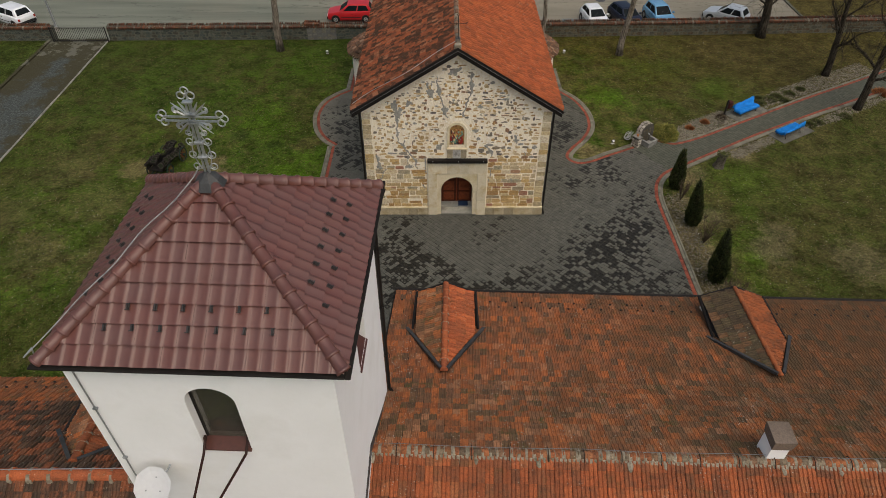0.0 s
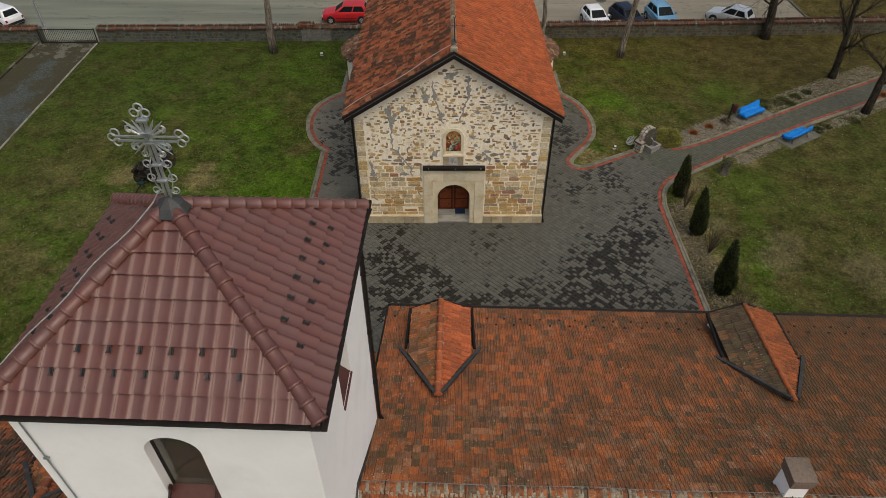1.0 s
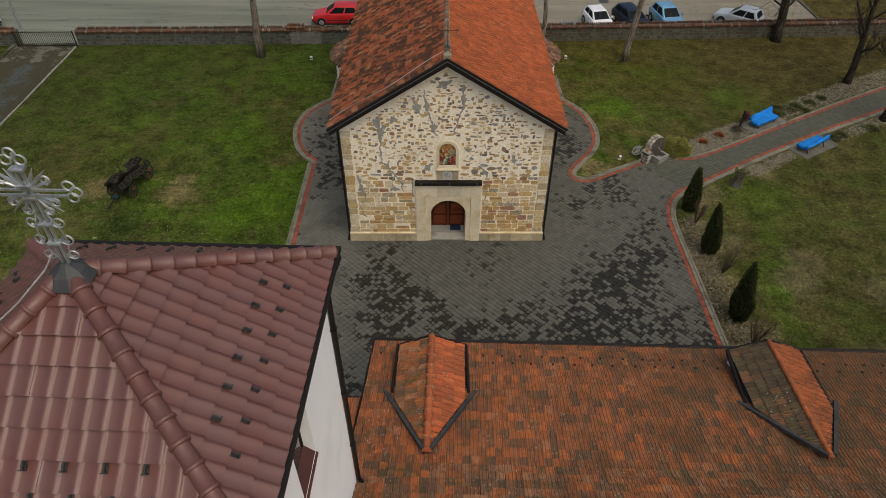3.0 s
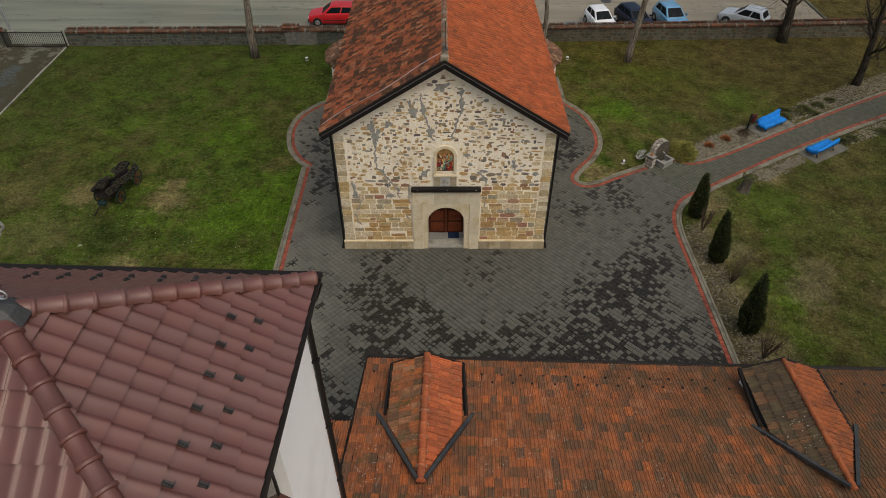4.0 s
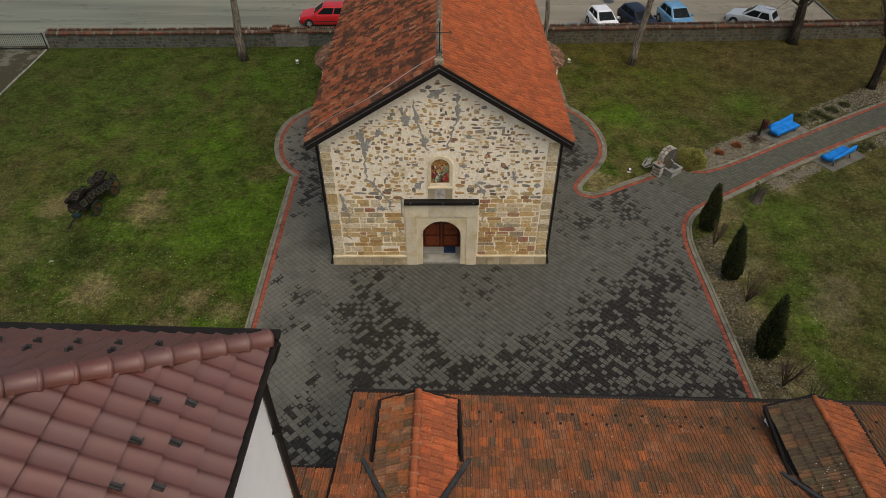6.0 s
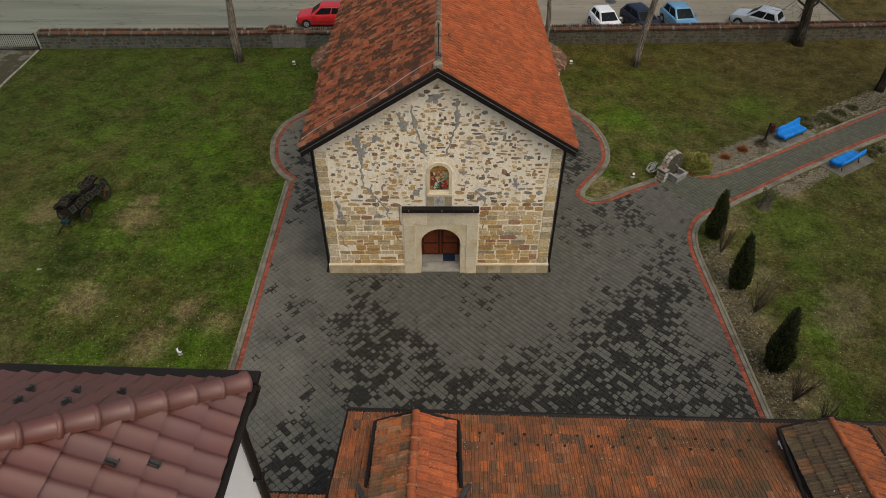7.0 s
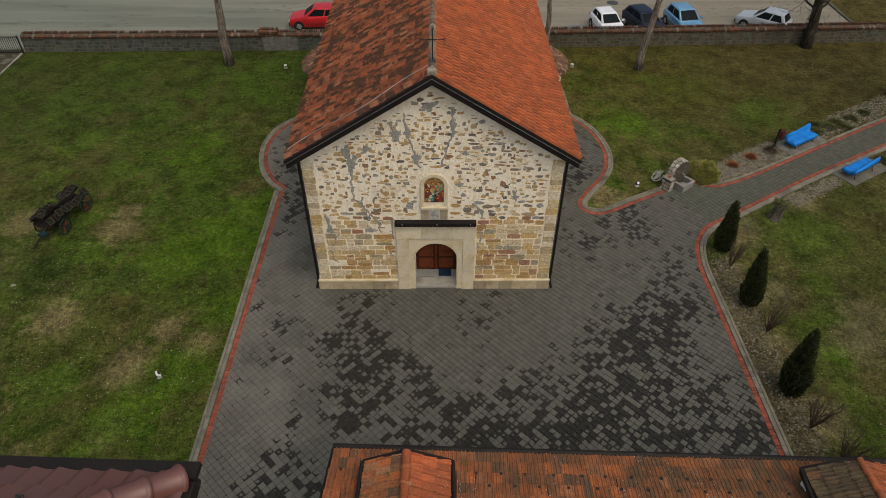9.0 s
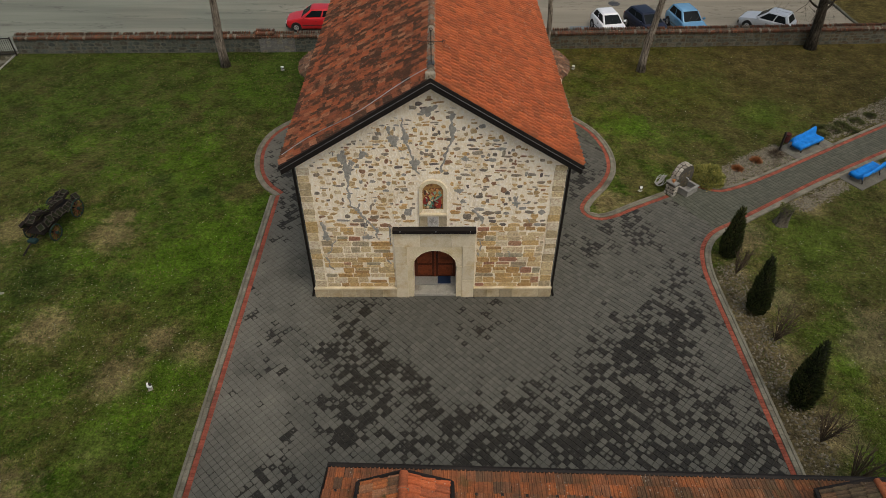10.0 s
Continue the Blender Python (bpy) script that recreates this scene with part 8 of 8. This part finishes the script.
# litter bin
bin_ = thing("litter_bin", "dark red litter bin hung on a leaning black post", "litter bin", m=pose(17.35, 10.15, 0, 0, 0, ANG))
part("post", box(-0.045, 0.045, -0.045, 0.045, 0, 1.05, bevel=0.008), mat_black, bin_)
part("foot", box(-0.10, 0.10, -0.10, 0.10, 0, 0.04, bevel=0.008), mat_black, bin_)
barrel = part("barrel", tube([(0.24, 0, 0.42), (0.24, 0, 0.60), (0.24, 0, 0.88)], [0.14, 0.17, 0.165], 14), surf("dark_red_wood", [(0.05, 0.012, 0.010), (0.075, 0.018, 0.014)], small=20), bin_)
for z in (0.50, 0.80):
    part("hoop", tube([(0.24 + 0.176 * math.cos(a), 0.176 * math.sin(a), z) for a in np.linspace(0, 2 * math.pi, 17)], 0.012, 5), mat_black, barrel)
part("bracket", box(0.03, 0.10, -0.02, 0.02, 0.6, 0.65), mat_black, bin_)

# ---- stone fountain ----
fount = thing("fountain", "rough stone drinking fountain with an arched back and trough", "fountain", m=pose(11.52, 6.84, 0, 0, 0, 37) @ Matrix.Scale(0.88, 4))
mat_fstone = {k: rubble(k, [(0.32, 0.30, 0.26), (0.40, 0.375, 0.325), (0.27, 0.25, 0.215), (0.34, 0.31, 0.26), (0.22, 0.20, 0.17)], "fountain_stone_", 0.15) for k in ("object", "island")}
mat_dark_mortar = surf("dark_fountain_mortar", [(0.045, 0.041, 0.034), (0.070, 0.064, 0.053)], small=14, bump=0.6)
outl = arch(-0.66, 0.66, 0.0, 0.80, rise=0.66)
body = part("arched_back", prism(outl, 0.46, base=0.0), mat_dark_mortar, fount)
frng = np.random.default_rng(12)
for k in range(9):
    for col_ in range(2):
        a0 = math.pi * (k + 0.5 + 0.3 * col_ - 0.15 + frng.normal(0, 0.05)) / 9
        bm = bmesh.new()
        bmesh.ops.create_cube(bm, size=1.7)
        bmesh.ops.subdivide_edges(bm, edges=bm.edges[:], cuts=2, use_grid_fill=True)
        for v in bm.verts:
            v.co = v.co.lerp(v.co.normalized() * 1.05, 0.55) * (1 + 0.16 * noise.noise(v.co * 1.5 + Vector((k * 3, col_ * 9, 0))))
        s = part("rim_stone", bm, mat_fstone["object"], fount, smooth=True)
        s.matrix_basis = pose(0.655 * math.cos(a0), 0.115 + 0.235 * col_ + frng.normal(0, 0.012), 0.80 + 0.655 * math.sin(a0)) @ Matrix.Rotation(-a0 + math.pi / 2, 4, "Y") @ Matrix.Diagonal((0.112 * frng.uniform(0.85, 1.08), 0.112 * frng.uniform(0.9, 1.05), 0.045, 1))
st = []
for z in np.arange(0.12, 1.6, 0.23):
    for x in np.arange(-0.6, 0.61, 0.27):
        xx = x + frng.normal(0, 0.03) + (0.12 if int(z * 10) % 2 else 0)
        if abs(xx) < 0.55 and z < 0.80 + 0.58 * math.sqrt(max(0, 1 - (xx / 0.66) ** 2)) - 0.12:
            st.append((xx, z, frng.uniform(0.09, 0.13), frng.uniform(0.07, 0.10)))
lay_stones(st, "face_stone", mat_field, body, 60, frng, None, (0.012, 0.03), 0.7)
for sx in (-1, 1):
    st = [(y + frng.normal(0, 0.015), z, 0.10, 0.09) for z in np.arange(0.12, 0.80, 0.22) for y in (0.12, 0.34)]
    lay_stones(st, "side_stone", mat_fstone, body, 16, frng, pose(sx * 0.66, 0.0 if sx > 0 else 0.46, 0, 0, 0, 90 * sx), (0.012, 0.03), 0.7)
part("side_pier", box(-1.0, -0.67, -0.12, 0.40, 0, 0.72, bevel=0.02), mat_dark_mortar, fount)
st = [(x, z, 0.10, 0.09) for z in np.arange(0.11, 0.70, 0.21) for x in (-0.91, -0.76)]
lay_stones(st, "pier_stone", mat_fstone, fount, 12, frng, pose(0, -0.12, 0), (0.012, 0.03), 0.7)
mat_trough = surf("grey_trough_concrete", [(0.18, 0.176, 0.162), (0.24, 0.235, 0.215), (0.13, 0.127, 0.115)], big=1.4, small=20, bump=0.4)
st = [(y + frng.normal(0, 0.012), z, 0.085, 0.09) for z in np.arange(0.11, 0.70, 0.20) for y in (0.09, 0.26, 0.43)]
lay_stones(st, "pier_stone", mat_fstone, fount, 12, frng, pose(-1.0, 0.40, 0, 0, 0, -90), (0.012, 0.03), 0.7)
part("pier_cap", box(-1.03, -0.64, -0.16, 0.43, 0.723, 0.78, bevel=0.01), mat_trough, fount)
part("spout", tube([(0.05, 0.0, 0.78), (0.05, -0.14, 0.76), (0.05, -0.17, 0.70)], 0.02, 6), mat_zinc, fount)
for nm, b_ in (("trough_wall", (-0.44, 0.44, -0.60, -0.52, 0.0, 0.36)), ("trough_wall", (-0.44, -0.36, -0.517, -0.003, 0.0, 0.36)), ("trough_wall", (0.36, 0.44, -0.517, -0.003, 0.0, 0.36)), ("trough_bottom", (-0.357, 0.357, -0.517, -0.003, 0.02, 0.10))):
    part(nm, box(*b_, bevel=0.012), mat_trough, fount)
for nm, b_ in (("trough_rim", (-0.48, 0.48, -0.64, -0.50, 0.363, 0.42)), ("trough_rim", (-0.48, -0.34, -0.497, -0.003, 0.363, 0.42)), ("trough_rim", (0.34, 0.48, -0.497, -0.003, 0.363, 0.42))):
    part(nm, box(*b_, bevel=0.01), mat_trough, fount)
pot = tagged(part("flower_pot", tube([(0, 0, 0), (0, 0, 0.10), (0, 0, 0.14)], [0.06, 0.08, 0.085], 10), mat_rust), "small dark clay pot on the fountain's pier", "pot")
pot.matrix_basis = fount.matrix_basis @ pose(-0.84, 0.12, 0.78)
hose = thing("garden_hose", "coiled white hose lying beside the fountain", "hose")
mat_hose = surf("grey_white_hose", [(0.34, 0.34, 0.33), (0.44, 0.44, 0.42)], small=30, rough=0.5, bump=0)
hrng = np.random.default_rng(6)
for k in range(6):
    ox, oy, rx_, ry_, ph = 10.62 + hrng.normal(0, 0.06), 7.20 + hrng.normal(0, 0.06), hrng.uniform(0.16, 0.30), hrng.uniform(0.10, 0.2), hrng.uniform(0, 6)
    part("coil", tube([(ox + rx_ * math.cos(a + ph), oy + ry_ * math.sin(a + 1.3 * ph), 0.10 + 0.16 * (1 + math.cos(a - 0.4)) * hrng.uniform(0.85, 1.0) + 0.02 * k) for a in np.linspace(0, 1.75 * math.pi, 17)], 0.016, 6), mat_hose, hose)


# ---- floodlights on the grass ----
def floodlight(x, y, rz, label, white=True):
    f = thing("floodlight", label, "garden light", "floodlights", m=pose(x, y, 0, 0, 0, rz) @ Matrix.Scale(0.62, 4))
    part("stake", tube([(0, 0, 0), (0, 0, 0.22)], 0.02, 6), mat_black, f)
    part("housing", box(-0.14, 0.14, -0.06, 0.06, -0.12, 0.12, bevel=0.015, m=pose(0, 0, 0.30, -40, 0, 0)), mat_dish if white else mat_black, f)
    part("glass", box(-0.11, 0.11, -0.075, -0.062, -0.09, 0.09, m=pose(0, 0, 0.30, -40, 0, 0)), mat_lens if not white else mat_black, f)
    part("base", box(-0.16, 0.16, -0.12, 0.12, 0, 0.04, bevel=0.01), mat_concrete, f)


floodlight(9.55, 6.75, 25, "small black floodlight on the grass beside the church", False)
floodlight(8.35, 19.1, 160, "small white floodlight on the grass", True)
floodlight(-9.2, 19.0, 200, "small white floodlight on the grass", True)
floodlight(-9.45, -4.3, 120, "white floodlight lying on the lawn", True)
gb = thing("water_cover", "small green service box beside the church path", "box", m=pose(-6.75, 16.9, 0))
part("box_body", box(-0.3, 0.3, -0.16, 0.16, 0, 0.3, bevel=0.015), surf("green_plastic", [(0.02, 0.13, 0.09), (0.03, 0.16, 0.11)], small=20), gb)
part("box_lid", box(-0.33, 0.33, -0.19, 0.19, 0.303, 0.35, bevel=0.012), surf("green_plastic_lid", [(0.03, 0.16, 0.11), (0.04, 0.19, 0.13)], small=20), gb)

# ---- old wagon with planting boxes ----
mat_oldwood = surf("weathered_dark_wood", [(0.011, 0.009, 0.007), (0.018, 0.014, 0.011), (0.007, 0.006, 0.005)], big=3, small=25, bump=0.5, bscale=30)
mat_edge = surf("worn_pale_wood_edge", [(0.045, 0.040, 0.033), (0.066, 0.058, 0.046)], big=4, small=30, bump=0.3)
mat_green = surf("dark_green_paint", [(0.010, 0.024, 0.018), (0.018, 0.036, 0.027)], big=4, small=30)
mat_orange = surf("faded_orange_paint", [(0.085, 0.034, 0.016), (0.13, 0.05, 0.022)], big=4, small=30)
wagon = thing("wagon", "old wooden farm wagon with painted wheels and planting boxes", "wagon", m=pose(-16.35, 4.25, 0, 0, 0, 81) @ Matrix.Scale(0.90, 4))
for x, r in ((0.98, 0.43), (-0.80, 0.38)):
    part("axle", tube([(x, -0.66, r), (x, 0.66, r)], 0.045, 8), mat_oldwood, wagon)
    for s in (-1, 1):
        y = s * 0.66
        wheel = part("wheel", tube([(x + r * math.cos(a), y, r + r * math.sin(a)) for a in np.linspace(0, 2 * math.pi, 25)], 0.036, 6), mat_green, wagon, "dark green wheel rim")
        part("hub", tube([(x, y - 0.11, r), (x, y + 0.11, r)], [0.085, 0.075], 10), mat_green, wheel)
        for k in range(12):
            a = k * math.pi / 6
            part("spoke", tube([(x + 0.07 * math.cos(a), y, r + 0.07 * math.sin(a)), (x + (r - 0.03) * math.cos(a), y, r + (r - 0.03) * math.sin(a))], 0.017, 5), mat_orange, wheel, "faded orange spoke")
part("bed", box(-1.25, 1.35, -0.45, 0.45, 0.55, 0.63, bevel=0.01), mat_oldwood, wagon)
for s in (-1, 1):
    for k in range(1):
        part("side_plank", box(-1.3, 1.4, -0.015, 0.015, 0.0, 0.17, m=pose(0, s * (0.46 + 0.08 * k), 0.64 + 0.18 * k, s * -22, 0, 0), bevel=0.006), mat_oldwood, wagon)
part("drawbar", tube([(-1.1, 0, 0.48), (-1.9, 0.05, 0.30), (-2.3, 0.1, 0.12)], 0.04, 7), mat_oldwood, wagon)
part("reach_pole", tube([(-0.9, 0, 0.45), (0.95, 0, 0.50)], 0.04, 7), mat_oldwood, wagon)
part("front_box", box(-1.68, -1.42, -0.20, 0.20, 0.34, 0.48, bevel=0.012), surf("teal_paint", [(0.008, 0.024, 0.024), (0.014, 0.036, 0.036)], small=25), wagon, "faded teal wooden box")
brng = np.random.default_rng(14)
for i, x in enumerate(np.arange(-1.2, 1.42, 0.285)):
    for j, y in enumerate((-0.43, 0.0, 0.43)):
        pb = thing("planting_box", "small weathered wooden planting box on the wagon", "planter", "planting boxes on the wagon", m=wagon.matrix_basis @ pose(x + brng.normal(0, 0.04), y, 0.86 + (0.17 if j == 1 else -0.03) + 0.16 * math.sin(i * 0.59 + 0.6), (48, 0, -48)[j] + brng.normal(0, 9), brng.normal(0, 14), brng.normal(0, 16)) @ Matrix.Diagonal((0.80, 0.80, 0.9, 1)))
        for b_ in ((-0.17, 0.17, -0.20, -0.18, 0, 0.17), (-0.17, 0.17, 0.18, 0.20, 0, 0.17), (-0.17, -0.15, -0.177, 0.177, 0, 0.17), (0.15, 0.17, -0.177, 0.177, 0, 0.17)):
            w_ = part("box_side", box(*b_, bevel=0.004), mat_oldwood, pb)
            part("box_edge", box(b_[0] - 0.004, b_[1] + 0.004, b_[2] - 0.004, b_[3] + 0.004, 0.171, 0.184), mat_edge, w_)
        part("soil", box(-0.147, 0.147, -0.177, 0.177, 0.01, 0.11), mat_thujadark, pb)
clump("wagon_plant", "small fresh green plant growing on the wagon", "plant", -16.45, 4.1, 0.2, 0.3, 160, surf("fresh_leaf", [(0.09, 0.15, 0.02), (0.13, 0.18, 0.03)], rand="island", bump=0), 15, 0.2, 0.02).matrix_basis = pose(-16.45, 4.05, 1.02)

# ---- gravel beds, flowers, grass ----
grng = np.random.default_rng(21)


def scatter(name, label, category, xy, size, material, flat=0.6, lift=0.0):
    """Many small stones in one mesh."""
    n = len(xy)
    base = np.array([(1, 0, 0), (0, 1, 0), (-1, 0, 0), (0, -1, 0), (0, 0, 1), (0, 0, -1)], float)
    fs = np.array([(0, 1, 4), (1, 2, 4), (2, 3, 4), (3, 0, 4)])
    sc = size * grng.uniform(0.5, 1.3, (n, 1, 3)) * (1, 1, flat)
    a = grng.uniform(0, 6.28, n)
    v = base[None] * sc * (1 + grng.normal(0, 0.15, (n, 6, 3)))
    x = v[:, :, 0] * np.cos(a)[:, None] - v[:, :, 1] * np.sin(a)[:, None]
    y = v[:, :, 0] * np.sin(a)[:, None] + v[:, :, 1] * np.cos(a)[:, None]
    v = np.stack([x + xy[:, 0, None], y + xy[:, 1, None], v[:, :, 2] + lift], -1).reshape(-1, 3)
    f = (fs[None] + 6 * np.arange(n)[:, None, None]).reshape(-1, 3)
    return tagged(mesh_part(name, v, f.tolist(), material), label, category, kind="stuff")


def spread_in(poly, n):
    p = np.array(poly)
    lo, hi = p.min(0), p.max(0)
    xy = grng.uniform(lo, hi, (int(n * 2.5), 2))
    return xy[inside(poly, xy)][:n]


mat_pebble = surf("pale_bed_pebble", [(0.15, 0.132, 0.098), (0.23, 0.205, 0.155), (0.11, 0.094, 0.066)], big=2, small=20, rand="island", spread=0.6, bump=0)
beds = [[(13.7, 7.05), (15.6, 8.05), (17.6, 9.25), (18.0, 10.2), (17.2, 10.6), (15.3, 9.5), (13.9, 8.5)], [(20.2, 10.95), (24.2, 13.1), (30, 16.2), (29.4, 17.4), (24.6, 14.9), (21.6, 13.2), (20.5, 12.3)], [(15.9, 5.6), (19.6, 7.8), (19.3, 6.9), (18.2, 6.2), (16.6, 5.2)], [(21.9, 8.95), (28.5, 12.8), (28.9, 12.2), (24.6, 9.6), (22.3, 8.5)], [(11.3, 1.6), (11.3, -9.8), (12.3, -9.8), (12.35, -3), (12.3, 1.8)]]
pts = np.concatenate([spread_in(b, n) for b, n in zip(beds, (4200, 6500, 1700, 3200, 1000))])
scatter("gravel_bed", "pale pebbles of the planting beds beside the path", "gravel", pts + grng.normal(0, 0.08, pts.shape), 0.05, mat_pebble)

mat_daisy = surf("white_petal", [(0.36, 0.34, 0.27), (0.50, 0.48, 0.41)], rand="island", spread=0.4, bump=0)
wild = np.concatenate([grng.uniform((-26, -12), (-8, 12), (350, 2)), grng.normal((-17, -3), (5.5, 4.0), (1500, 2)), grng.uniform((11.6, -10), (30, 4), (1300, 2)), grng.uniform((9.5, 8), (26, 21), (350, 2))])
wild = wild[(wild[:, 0] < -7.8) & (wild[:, 0] > -26) | (wild[:, 0] > 11.5)]
wild = wild[~inside(COURT, wild)]
scatter("daisies", "scattered small white daisies and petals on the lawn", "flowers", wild, 0.019, mat_daisy, 0.5, 0.03)


def grass(name, label, zones, n, h, material, seed):
    rng = np.random.default_rng(seed)
    xy = np.concatenate([rng.uniform(z[:2], z[2:], (int(n * k), 2)) for z, k in zones])
    keep = ~inside(COURT, xy) & ~((xy[:, 0] > -8.9) & (xy[:, 0] < 9.0) & (xy[:, 1] > 5) & (xy[:, 1] < 14.5)) & ~((xy[:, 0] > -7.7) & (xy[:, 0] < 11.4) & (xy[:, 1] < 7))
    # grass grows in drifts
    dens = np.array([noise.noise((x * 0.35, y * 0.35, seed)) + 0.5 * noise.noise((x * 1.3, y * 1.3, seed + 5)) for x, y in xy])
    xy = xy[keep & (dens + rng.normal(0, 0.35, len(xy)) > 0.0)]
    m = len(xy)
    a = rng.uniform(0, 6.28, m)
    w, hh, ln = rng.uniform(0.010, 0.022, m), h * rng.uniform(0.5, 1.3, m), rng.normal(0, 0.045, (m, 2))
    p = np.zeros((m, 3, 3))
    p[:, 0, 0], p[:, 0, 1] = xy[:, 0] - w * np.cos(a), xy[:, 1] - w * np.sin(a)
    p[:, 1, 0], p[:, 1, 1] = xy[:, 0] + w * np.cos(a), xy[:, 1] + w * np.sin(a)
    p[:, 2, :2], p[:, 2, 2] = xy + ln, hh
    tagged(mesh_part(name, p.reshape(-1, 3), np.arange(m * 3).reshape(-1, 3).tolist(), material), label, "grass", kind="stuff")


ZONES = [((-26.1, -14, -7.6, 21.2), 0.55), ((11.3, -11, 27, 9), 0.25), ((7, 7, 30, 22), 0.2)]
grass("green_grass", "short green spring grass blades of the lawn", ZONES, 150000, 0.05, mat_blade["green"], 1)
grass("straw_grass", "dry straw-coloured grass blades in the lawn", ZONES, 80000, 0.045, mat_blade["straw"], 2)


# a crumpled white sheet of paper on the lawn
bm = bmesh.new()
rows = [[bm.verts.new((-16.75 + 0.03 * i, 0.1 + 0.028 * j, 0.02 + 0.05 * abs(noise.noise((i * 0.9, j * 0.9, 4.2))))) for i in range(7)] for j in range(6)]
for a, b in zip(rows, rows[1:]):
    for i in range(6):
        bm.faces.new((a[i], a[i + 1], b[i + 1], b[i]))
bmesh.ops.solidify(bm, geom=bm.faces[:], thickness=0.004)
tagged(part("paper_sheet", bm, mat_concrete), "crumpled dull white paper lying on the lawn", "litter")
